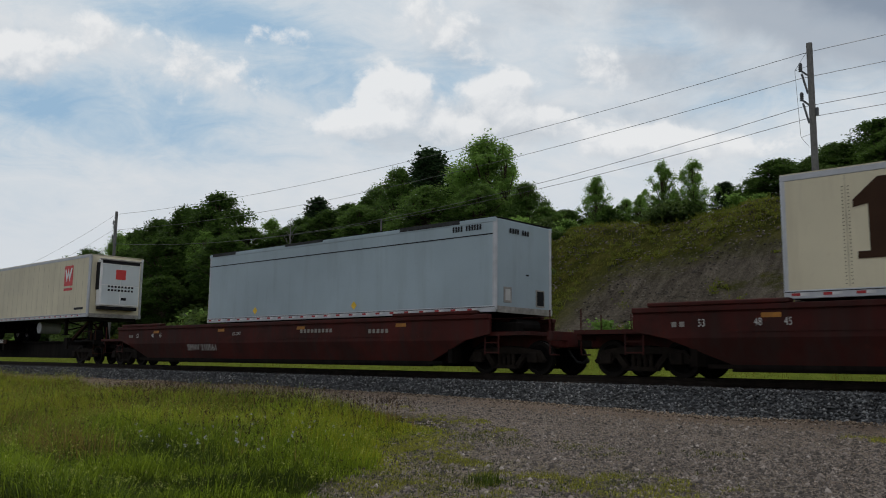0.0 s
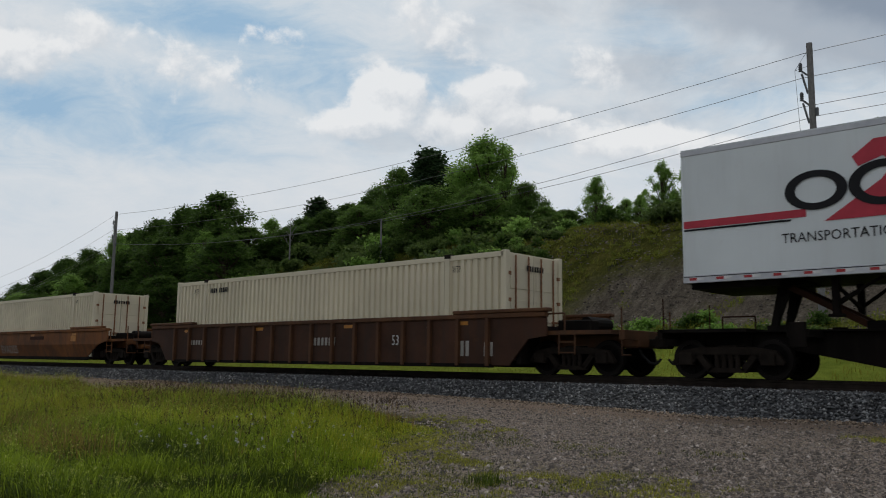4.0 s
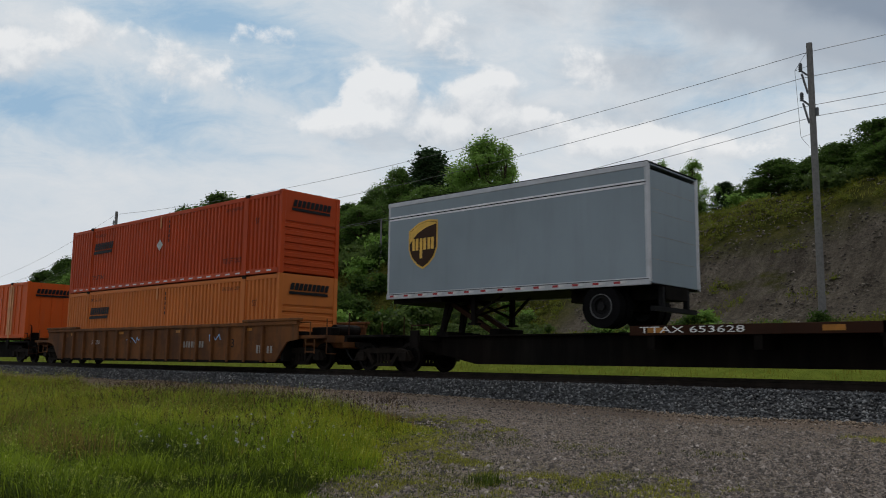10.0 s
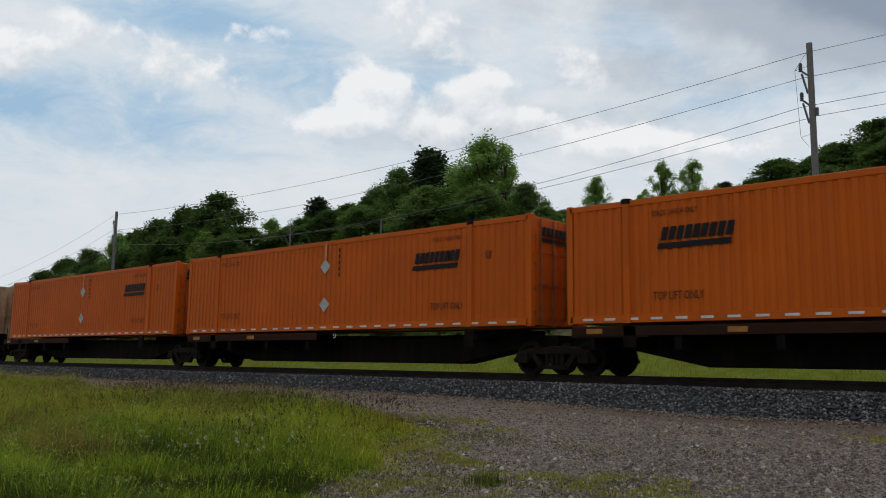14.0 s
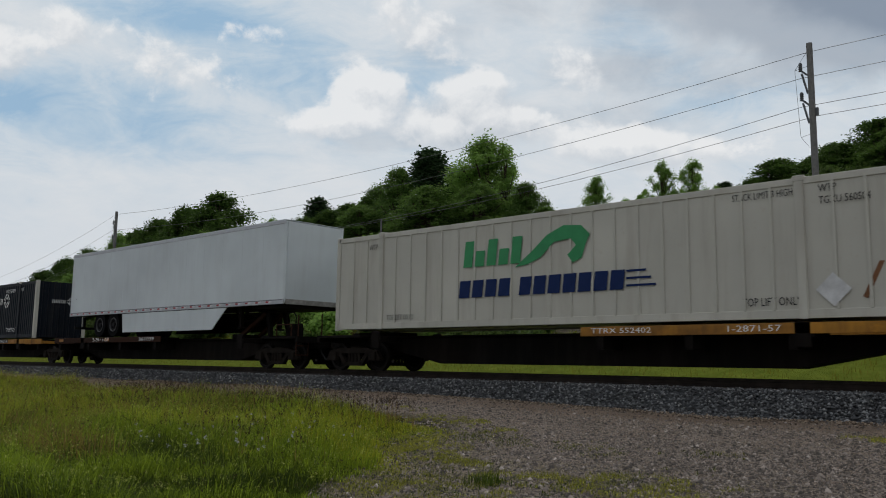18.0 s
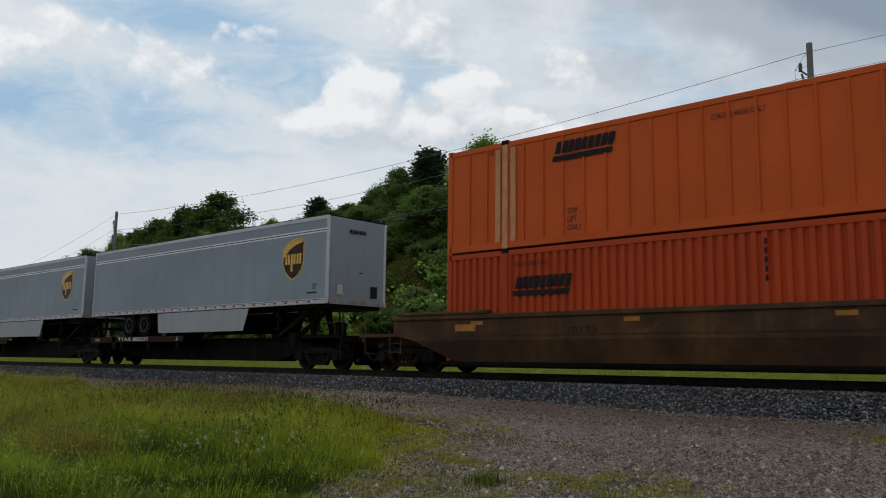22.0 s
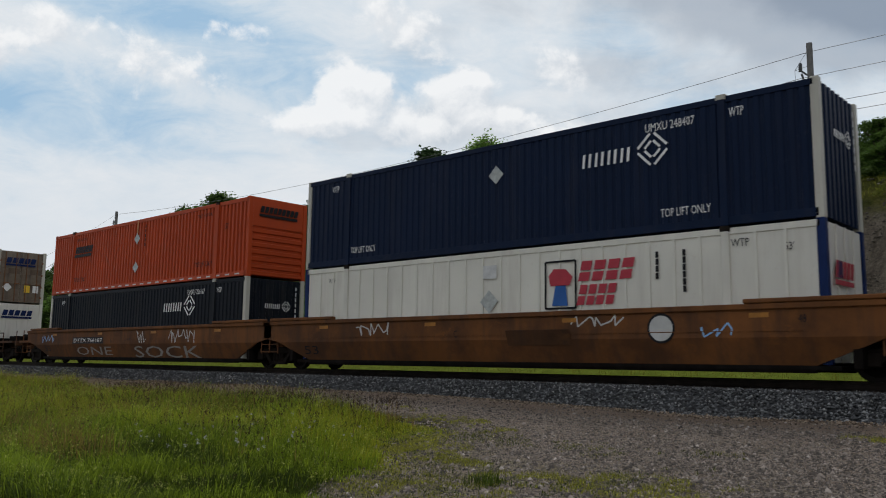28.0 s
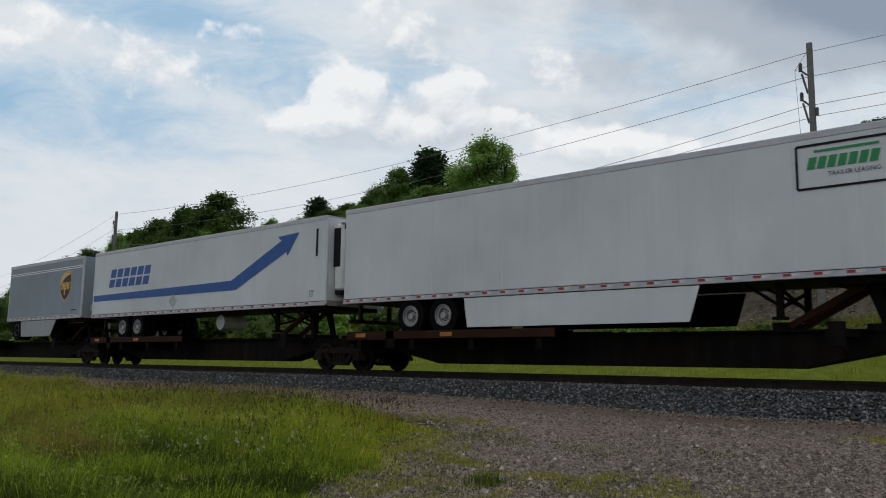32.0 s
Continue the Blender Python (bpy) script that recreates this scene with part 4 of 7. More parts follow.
# ---- grass ----
def blade_mesh(name, spots, height, width, lean, material, seed, push=None):
    """Bent blades of two pieces each; height is one value or one for each blade."""
    rng = np.random.default_rng(seed)
    p = np.asarray(spots)
    k = len(p)
    h = np.broadcast_to(np.asarray(height, float), (k,))[:, None] * rng.uniform(0.6, 1.2, (k, 1))
    a = rng.uniform(0, 6.283, k)
    side = np.stack([np.cos(a), np.sin(a), np.zeros(k)], -1) * width * rng.uniform(0.7, 1.3, (k, 1))
    bend = np.stack([rng.normal(0.10, lean, k), rng.normal(0, lean, k), np.zeros(k)], -1) * h
    if push is not None:
        bend[:, :2] += push * h
    up = np.array([0, 0, 1.0])
    drop = np.minimum(0.5, np.linalg.norm(bend, axis=1, keepdims=True) / h * 0.4)
    v = np.stack([p - side, p + side, p + up * h * 0.6 + bend * 0.30 + side * 0.7, p + up * h * 0.6 + bend * 0.30 - side * 0.7, p + up * h * (1 - drop) + bend], 1).reshape(-1, 3)
    quad = (np.array([0, 1, 2, 3])[None] + 5 * np.arange(k)[:, None])
    tri = (np.array([3, 2, 4])[None] + 5 * np.arange(k)[:, None])
    loops = np.concatenate([quad, tri], 1).ravel()
    starts = (np.array([0, 4])[None] + 7 * np.arange(k)[:, None]).ravel()
    me = bpy.data.meshes.new(name)
    me.vertices.add(len(v))
    me.vertices.foreach_set("co", v.astype(np.float32).ravel())
    me.loops.add(len(loops))
    me.loops.foreach_set("vertex_index", loops.astype(np.int32))
    me.polygons.add(2 * k)
    me.polygons.foreach_set("loop_start", starts.astype(np.int32))
    me.materials.append(MATS[material])
    me.update(calc_edges=True)
    return me


def rise(x, y):
    """How tall the meadow stands at a place, 0 at its border."""
    inside = meadow_edge(y) - x
    f = min(1.0, max(0.0, (inside + 0.5) / 1.6))
    if y > 9.0 and x > -12.5:
        f *= 0.35 + 0.65 * min(1.0, max(0.0, (-x - 10.8) / 1.7))
    f *= 0.92 + 0.55 * noise.noise((x * 0.40, y * 0.40, 12)) + 0.35 * noise.noise((x * 1.5, y * 1.5, 3))
    return max(0.10, f) * (1.0 + 0.10 * min(1.0, max(0.0, (-x - 19) / 6)))


def tufts(k, seed, blades, spread, keep=None, reach=0.0):
    """Blades in tufts over the meadow: places, heights and the way each leans."""
    rng = np.random.default_rng(seed)
    spots, tall, push = [], [], []
    while len(spots) < k:
        y = 3.4 + 8.9 * rng.random() ** 1.15
        right = meadow_edge(y) + reach + 0.7 * noise.noise((y * 0.9, seed, 1))
        x = right - (right + 2.85 * y + 1.5) * rng.random()
        if keep is not None and not keep(x, y):
            continue
        f = rise(x, y)
        n = int(rng.integers(max(1, blades // 2), blades + 1))
        r = spread * rng.uniform(0.5, 1.3)
        vigour = f * rng.uniform(0.65, 1.25)
        for i in range(n):
            a, q = rng.uniform(0, 6.283), rng.random()
            dx, dy = math.cos(a) * q, math.sin(a) * q
            px, py = x + dx * r, y + dy * r
            spots.append((px, py, ground_z(px, py) - 0.01))
            tall.append(vigour)
            push.append((dx * 0.45, dy * 0.45))
    return np.array(spots), np.array(tall), np.array(push)


def meadow(name, label, k, seed, blades, spread, height, width, lean, material, keep=None, reach=0.0):
    spots, tall, push = tufts(k, seed, blades, spread, keep, reach)
    ob = new(name, blade_mesh(name, spots, height * tall, width, lean, material, seed, push))
    tagged(ob, label, "grass", kind="stuff")
    return spots, tall


def build_grass():
    field = lambda z, s, lo: (lambda x, y: noise.noise((x * s, y * s, z)) > lo)
    meadow("meadow_grass", "tall green meadow grass beside the gravel", 120000, 21, 14, 0.13, 0.50, 0.0042, 0.30, "grass_blade", lambda x, y: y > 6.6 or noise.noise((x * 0.9, y * 0.9, 44)) > 0.10, 0.25)
    # undergrowth blades coloured darker, to paint shade in between the brighter ones
    meadow("dark_grass", "deep green undergrowth with shade between the blades in its colour", 100000, 25, 16, 0.18, 0.42, 0.0046, 0.38, "grass_dark", lambda x, y: noise.noise((x * 0.55, y * 0.55, 7)) > (-0.1 if y > 7.2 else -0.8))
    sunny = lambda x, y: (y > 7.6 and x > meadow_edge(y) - 2.2) or (y > 7.0 + noise.noise((x, y, 2)) and noise.noise((x * 0.35, y * 0.35, 19)) > 0.0)
    meadow("golden_grass", "yellow green grass in the meadow", 52000, 26, 10, 0.16, 0.50, 0.0033, 0.24, "grass_gold", sunny, 0.8)
    meadow("long_grass", "long arching grass blades in the meadow", 9000, 27, 7, 0.12, 0.66, 0.0042, 0.55, "grass_blade", lambda x, y: y < 8.2 and noise.noise((x * 0.5, y * 0.5, 3)) > -0.1)
    straw = lambda x, y: x < -14.5 - 1.5 * noise.noise((y, x * 0.3, 2)) or (noise.noise((x * 0.5, y * 0.5, 15)) > 0.36)
    meadow("dry_grass", "dry straw coloured grass stems in the meadow", 26000, 22, 4, 0.15, 0.60, 0.0026, 0.14, "grass_straw", straw, -0.6)
    rng = np.random.default_rng(31)
    # seed heads, thickest along the far border
    border = lambda x, y: (y > 10.4 and -22 < x) or (y > 6.5 and rng.random() < 0.10)
    spots, tall, push = tufts(2600, 23, 2, 0.1, border, -0.2)
    k = len(spots)
    stand = 0.40 + 0.22 * rng.random(k)
    stems = blade_mesh("seed_stems", spots, stand, 0.0030, 0.06, "grass_straw", 3)
    tagged(new("seed_stems", stems), "thin stems with brown seed heads", "grass", kind="stuff")
    pts = np.repeat(spots, 7, 0) + np.stack([rng.normal(0.02, 0.008, 7 * k), rng.normal(0, 0.008, 7 * k), np.repeat(stand * 0.88, 7) + np.tile(np.linspace(0, 0.065, 7), k)], -1)
    tagged(new("seed_heads", leaf_mesh("seed_heads", pts, 0.0115, "seed_head", 5)), "dark brown seed heads over the meadow", "grass", kind="stuff")
    # small tips all over the meadow; the pale ones are highlights painted as specks
    for tip_name, tip_label, mat, k, seed, size in (("grass_tips", "pale yellow green tips painted as highlights over the meadow", "pale_tip", 8000, 61, 0.0095), ("dark_tips", "small dark seed tips over the meadow", "seed_head", 3500, 62, 0.010)):
        spots, tall, push = tufts(k, seed, 2, 0.12, lambda x, y: y > 6.8 or rng.random() < 0.3, 0.1)
        lift = 0.50 * tall * rng.uniform(0.62, 1.02, len(spots))
        pts = np.repeat(spots, 3, 0) + np.stack([np.zeros(3 * len(spots)), np.zeros(3 * len(spots)), np.repeat(lift, 3)], -1) + rng.normal(0, 0.010, (3 * len(spots), 3))
        tagged(new(tip_name, leaf_mesh(tip_name, pts, size, mat, seed)), tip_label, "grass", kind="stuff")
    # pale clover-like flowers near the viewer
    fl = np.array([(x, y, ground_z(x, y)) for x, y in ((-8.6 - 3.6 * rng.random(), 5.6 + 3.2 * rng.random()) for i in range(45)) if x < meadow_edge(y) - 0.2])
    k = len(fl)
    pts = np.repeat(fl, 16, 0) + rng.normal(0, 0.010, (16 * k, 3)) + np.stack([np.zeros(16 * k), np.zeros(16 * k), rng.uniform(0.30, 0.50, k).repeat(16)], -1)
    tagged(new("wild_flowers", leaf_mesh("wild_flowers", pts, 0.009, "flower", 6)), "small pale lilac wild flowers in the grass", "flowers", kind="stuff")
    rocks = []
    while len(rocks) < 9000:
        x, y = rng.uniform(-32, 2), rng.uniform(30, 46)
        if noise.noise((x * 0.3, y * 0.3, 8)) < 0.25:
            rocks.append((x, y, ground_z(x, y)))
    tagged(new("shale_rubble", scatter_stones("shale_rubble", rocks, 0.075, "shale_stone", 0.6)), "grey brown shale rubble on the bare bank", "rubble", kind="stuff")
    # low growth on the green patches of the gravel
    spots = []
    while len(spots) < 17000:
        cx, cy, rx, ry, thick = VERGE_PATCHES[int(rng.integers(len(VERGE_PATCHES)))]
        a, q = rng.uniform(0, 6.283), rng.random() ** 0.6
        x, y = cx + rx * 1.1 * q * math.cos(a), cy + ry * 1.1 * q * math.sin(a)
        if noise.noise((x * 2.2, y * 2.2, 31)) + 0.6 * noise.noise((x * 7, y * 7, 2)) > 0.45 - 0.6 * thick and rng.random() < thick * rx * ry * 2.0 + 0.15:
            spots.append((x, y, ground_z(x, y) - 0.008))
    for k, (mat, tall) in enumerate((("grass_gold", 0.050), ("verge_green", 0.075))):
        tagged(new("verge_tufts", blade_mesh("verge_tufts", spots[k::2], tall, 0.0032, 0.55, mat, 41 + k)), "low yellow green growth in patches on the gravel", "grass", kind="stuff")
    # a lone weed that stands on the gravel
    weed_at = Vector((-6.25, 7.75, 0))
    weed_at.z = ground_z(weed_at.x, weed_at.y)
    weed = new("weed_plant")
    weed.matrix_basis = Matrix.Translation(weed_at)
    tagged(weed, "dark green weed with thin stalks on the gravel", "plant")
    around = rng.normal(0, 0.15, (260, 2))
    obj("leaves", blade_mesh("leaves", np.column_stack([around, np.full(260, -0.01)]), 0.15, 0.0045, 0.5, "grass_dark", 51), weed)
    around = rng.normal(0, 0.10, (26, 2))
    obj("stalks", blade_mesh("stalks", np.column_stack([around, np.full(26, -0.01)]), 0.36, 0.0028, 0.14, "grass_dark", 52), weed, "thin upright stalks")
    # thin tufts on the gravel
    spots = []
    while len(spots) < 12000:
        y = 5.5 + 5.6 * rng.random()
        x = -2.0 - 9 * rng.random()
        near = 0.02 if y < 8.3 else 0.34
        near -= 0.22 * min(1.0, max(0.0, (-6.5 - x) / 2.0))
        if x < meadow_edge(y) + 1.0:
            near -= 0.45
        if noise.noise((x * 0.7, y * 0.7, 6)) + 0.5 * noise.noise((x * 3.1, y * 3.1, 1)) + 0.3 * noise.noise((x * 9, y * 9, 4)) > near:
            spots.append((x, y, ground_z(x, y) - 0.01))
    cut = len(spots) // 2
    for part_of, mat, seed in ((spots[:cut], "verge_green", 4), (spots[cut:], "grass_dark", 14)):
        tagged(new("verge_grass", blade_mesh("verge_grass", part_of, 0.06, 0.0050, 0.6, mat, seed)), "short sparse grass on the gravel", "grass", kind="stuff")
    # weeds and herbs on the bank, off the bare face
    def covered(x, y):
        bare = x > -24.5 and 33.0 < y < 44.5 + 0.18 * x
        return noise.noise((x * 0.4, y * 0.4, 8)) + 0.4 * noise.noise((x * 1.7, y * 1.7, 8)) > (0.42 if bare else -0.35)
    spots = []
    while len(spots) < 34000:
        x, y = -75 * rng.random() ** 1.2, rng.uniform(23, 49)
        if covered(x, y):
            spots.append((x, y, ground_z(x, y) - 0.02))
    tagged(new("bank_weeds", blade_mesh("bank_weeds", spots, 0.26, 0.011, 0.5, "bank_grass", 7)), "rough yellow green grass on the bank", "grass", kind="stuff")
    pts = []
    while len(pts) < 2600:
        x, y = -4 - 60 * rng.random() ** 1.3, rng.uniform(30, 49)
        if covered(x, y):
            pts.append((x, y, ground_z(x, y)))
    size = rng.uniform(0.15, 0.42, (len(pts), 1, 1))
    cloud = np.abs(rng.normal(0, 0.5, (len(pts), 34, 3))) * np.where(rng.random((len(pts), 34, 3)) < 0.5, 1, -1)
    cloud[:, :, 2] = np.abs(cloud[:, :, 2]) * 0.8
    cloud = (np.array(pts)[:, None, :] + cloud * size).reshape(-1, 3)
    tagged(new("bank_herbs", leaf_mesh("bank_herbs", cloud, 0.055, "bank_herb", 9)), "low leafy weeds over the bank", "weeds", kind="stuff")


build_grass()


# ---- the train ----
MOVING = []          # every thing of the train, with its place along the train at 0 s and its turn
WHEELSETS = []
CACHE = {}
HALF = 1.295         # half the width of a container or trailer


def shared(key, make):
    if key not in CACHE:
        CACHE[key] = make()
    return CACHE[key]


def rolling(name, u, label, category, group="", turn=0.0):
    ob = new(name)
    ob.matrix_basis = pose(u, TRACK_Y, 0, 0, 0, turn)
    tagged(ob, label, category, group)
    MOVING.append((ob, u, turn))
    return ob


def piece(name, key, make, material, parent, label="", m=None):
    """A part whose mesh is shared by all that have the same key."""
    return obj(name, shared((name, key, material), lambda: mesh_of(name, make(), material)), parent, label, m)


# -- trucks --
def sideframe():
    bm = bmesh.new()
    y0, y1 = -0.07, 0.07
    add_prism(bm, [(-1.22, 0.36), (-1.05, 0.60), (-0.55, 0.68), (0.55, 0.68), (1.05, 0.60), (1.22, 0.36), (1.18, 0.30), (0.72, 0.36), (0.62, 0.52), (-0.62, 0.52), (-0.72, 0.36), (-1.18, 0.30)], y0, y1)
    add_prism(bm, [(-0.70, 0.50), (-0.56, 0.54), (-0.30, 0.22), (-0.40, 0.14)], y0, y1)
    add_prism(bm, [(0.70, 0.50), (0.56, 0.54), (0.30, 0.22), (0.40, 0.14)], y0, y1)
    add_prism(bm, [(-0.42, 0.14), (-0.36, 0.24), (0.36, 0.24), (0.42, 0.14)], y0, y1)
    for x in (-0.89, 0.89):
        add_box(bm, x - 0.15, x + 0.15, -0.13, 0.10, 0.29, 0.56, 0.02)
    for x in (-0.22, -0.07, 0.08, 0.23):
        add_bar(bm, (x, 0, 0.23), (x, 0, 0.54), 0.10, 0, 8)
    return bm


def wheelset():
    bm = bmesh.new()
    for s in (-1, 1):
        y = s * 0.755
        add_disc(bm, 0.33, 0.42, y - 0.055, y + 0.055, 1, 30)
        add_disc(bm, 0.0, 0.34, y - 0.028, y + 0.028, 0, 30)
        add_disc(bm, 0.40, 0.447, y - s * 0.055 - 0.015, y - s * 0.055 + 0.015, 0, 30)
        add_disc(bm, 0.0, 0.13, y - 0.09, y + 0.09, 0, 14)
        for k in range(6):
            a = k * math.pi / 3
            add_bar(bm, (0.13 * math.cos(a), y + s * 0.03, 0.13 * math.sin(a)), (0.31 * math.cos(a), y + s * 0.03, 0.31 * math.sin(a)), 0.035)
    add_disc(bm, 0.0, 0.085, -1.0, 1.0, 0, 12)
    return bm


def truck(parent, x):
    t = piece("truck", "bolster", lambda: add_box(box(-0.22, 0.22, -1.0, 1.0, 0.40, 0.72, 0.03), -0.12, 0.12, -0.5, 0.5, 0.72, 0.80), "cast_steel", parent, "dark cast-steel truck", pose(x, 0, 0))
    for s in (-1, 1):
        piece("sideframe", "frame", sideframe, "cast_steel", t, "", pose(0, s * 1.0, 0))
    ws = shared("wheelset", lambda: mesh_of("wheelset", wheelset(), ["wheel_steel", "tread_steel"]))
    for dx in (-0.89, 0.89):
        w = obj("wheelset", ws, t, "steel wheels on an axle")
        w.matrix_parent_inverse = Matrix.Translation((dx, 0, 0.42))
        WHEELSETS.append(w)
    return t


def coupler(parent, x, s):
    """A knuckle coupler with its hoses at the end x; s = +1: pointing to +x."""
    def make():
        bm = box(-0.9, -0.15, -0.09, 0.09, 0.72, 0.90, 0.02)
        add_box(bm, -0.18, 0.10, -0.17, 0.15, 0.66, 0.97, 0.04)
        return bm
    piece("coupler", "k", make, "cast_steel", parent, "", pose(x, 0, 0, 0, 0, 0 if s > 0 else 180))

    def hose():
        pts = [(-0.55, -0.3, 0.72), (-0.40, -0.32, 0.50), (-0.22, -0.33, 0.33), (-0.05, -0.32, 0.30), (0.06, -0.30, 0.42)]
        return bars(list(zip(pts, pts[1:])), 0.05, 6)
    piece("brake_hose", "h", hose, "black_rubber", parent, "", pose(x, 0, 0, 0, 0, 0 if s > 0 else 180))


def end_gear(parent, x, s, colour):
    """End platform with grab irons, ladder rungs and a hand brake."""
    m = pose(x, 0, 0, 0, 0, 0 if s > 0 else 180)
    piece("end_platform", "p", lambda: add_box(add_box(box(-2.5, -0.55, -1.3, 1.3, 0.98, 1.06, 0.01), -0.62, -0.5, -1.3, 1.3, 0.86, 1.06), -2.3, -0.7, -0.55, 0.55, 0.70, 0.98), "sooty_steel", parent, "", m)
    piece("handrail", "r", lambda: bars([((-0.6, -1.2, 1.0), (-0.6, -1.2, 1.75)), ((-0.6, 1.2, 1.0), (-0.6, 1.2, 1.75)), ((-1.7, -1.25, 1.0), (-1.7, -1.25, 1.45)), ((-1.7, -1.25, 1.45), (-0.9, -1.25, 1.45)), ((-0.9, -1.25, 1.45), (-0.9, -1.25, 1.0)),
                                         ((-0.62, -1.25, 0.45), (-0.62, -0.75, 0.45)), ((-0.62, -1.25, 0.75), (-0.62, -0.75, 0.75)), ((-0.62, -1.25, 0.45), (-0.62, -1.25, 1.0)), ((-0.62, -0.75, 0.45), (-0.62, -0.75, 1.0))], 0.035, 6), colour, parent, "", m)

    def brake():
        bm = box(-1.35, -1.05, -0.95, -0.6, 1.06, 1.5, 0.04)
        rim = [(math.cos(i * math.pi / 6) * 0.26, math.sin(i * math.pi / 6) * 0.26) for i in range(12)]
        for (a, b), (c, d) in zip(rim, rim[1:] + rim[:1]):
            add_bar(bm, (-1.2 + a, -1.02, 1.62 + b), (-1.2 + c, -1.02, 1.62 + d), 0.03)
        return bm
    if s > 0:
        piece("hand_brake", "b", brake, "sooty_steel", parent, "hand brake with a wheel", m)


# -- spine cars --
def add_hitch(car, x, turn):
    """The stand that carries a trailer's nose."""
    m = pose(x, 0, 0, 0, 0, turn)
    top = piece("hitch", "plate", lambda: box(-0.45, 0.45, -0.5, 0.5, 1.98, 2.08, 0.02), "sooty_steel", car, "folding trailer hitch stand", m)
    for s in (-1, 1):
        piece("upright", ("u", s), lambda: bars((((0.25, s * 0.42, 1.0), (0.05, s * 0.36, 2.0)),), 0.14), "sooty_steel", top)
        piece("strut", ("s", s), lambda: bars((((-1.75, s * 0.42, 1.05), (-0.1, s * 0.36, 1.95)),), 0.13), "deck_brown", top)
        piece("brace", ("b", s), lambda: bars((((0.25, s * 0.42, 1.0), (-0.12, s * 0.36, 2.0)),), 0.08), "sooty_steel", top)
    piece("foot", "f", lambda: box(-0.1, 0.35, -0.55, 0.55, 1.0, 1.14), "sooty_steel", top)
    piece("foot", "g", lambda: box(-1.95, -1.6, -0.55, 0.55, 1.0, 1.2, 0.02), "sooty_steel", top)


def spine_car(left, right, deck="deck_brown", reverse=False, end_left=False, end_right=False, use_hitch=True, hitch_in=1.6, words=(), deck_len=7.6, truck_left=True, truck_right=False):
    """A platform of a spine car between two joints. reverse: the wheel end is the +x end."""
    L = right - left
    car = rolling("spine_car", (left + right) / 2, "sooty black spine car platform with a rusty %s wheel deck" % ("yellow" if deck == "deck_yellow" else "brown"), "railway car", "spine cars of the train")
    h = L / 2
    t = 0.25
    a, b = -h + t, h - t
    ta, tb = (2.2 if end_left else 0.9), (2.2 if end_right else 0.9)
    sill = [(a, 1.0), (b, 1.0), (b, 0.72), (b - ta * 0 - tb - 0.5, 0.66), (b - tb - 2.6, 0.24), (a + ta + 2.6, 0.24), (a + ta + 0.5, 0.66), (a, 0.72)]
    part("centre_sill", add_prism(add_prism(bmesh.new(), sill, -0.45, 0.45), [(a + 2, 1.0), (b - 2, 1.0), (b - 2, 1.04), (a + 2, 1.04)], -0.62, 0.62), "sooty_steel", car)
    s = -1 if reverse else 1                    # the wheel end lies at -x unless reversed
    x0 = -h + 0.75
    d = lambda v: s * v
    lo, hi = sorted((d(x0), d(x0 + deck_len)))
    for y in (-1, 1):
        yy = sorted((y * 0.55, y * 1.34))
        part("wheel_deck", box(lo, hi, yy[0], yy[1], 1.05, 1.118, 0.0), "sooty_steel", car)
        yy = sorted((y * 1.34, y * 1.38))
        part("deck_edge", box(lo, hi, yy[0], yy[1], 0.93, 1.150, 0.008), deck, car, "painted and rusty deck edge")
    for k in range(4):
        x = lo + 0.5 + k * (deck_len - 1.0) / 3
        piece("cross_bearer", "cb", lambda: add_prism(bmesh.new(), [(-0.09, 0.62), (0.09, 0.62), (0.09, 1.05), (-0.09, 1.05)], -1.33, 1.33), "sooty_steel", car, "", pose(x, 0, 0))
    # container supports at both ends of a 40 foot length and at the ends
    for x in (-6.1, 6.1):
        piece("support_arm", "sa", lambda: add_box(add_box(box(-0.22, 0.22, -1.36, 1.36, 0.86, 1.02, 0.01), -0.16, 0.16, -1.38, -1.30, 0.66, 1.16, 0.01), -0.16, 0.16, 1.30, 1.38, 0.66, 1.16, 0.01), "sooty_steel", car, "", pose(x, 0, 0))
    far = -d(1) * (h - 0.75)
    lo2, hi2 = sorted((far, far + d(1) * 2.0))
    part("end_deck", add_box(box(lo2, hi2, -1.30, 1.30, 0.92, 1.06, 0.01), lo2, hi2, -1.36, -1.30, 0.90, 1.08), deck, car)
    # reflective patches
    for f in (0.06, 0.55):
        xx = lo + f * (hi - lo - 0.6)
        flat(rect(0, 0.42, 0, 0.115), "yellow_patch", car, pose(xx, -1.385, 0.985), "reflector", "yellow reflective patch")
    if use_hitch:
        add_hitch(car, d(h - hitch_in), 180 if reverse else 0)
    else:
        piece("hitch", "folded", lambda: box(-1.6, 0.3, -0.5, 0.5, 1.0, 1.16, 0.03), "sooty_steel", car, "folded trailer hitch", pose(d(h - hitch_in), 0, 0, 0, 0, 0 if not reverse else 180))
    if truck_left:
        truck(car, -h + (1.95 if end_left else 0.0))
    if truck_right:
        truck(car, h - 1.95)
    if end_left:
        coupler(car, -h, -1)
        end_gear(car, -h, -1, "deck_brown")
    if end_right:
        coupler(car, h, 1)
        end_gear(car, h, 1, "deck_brown")
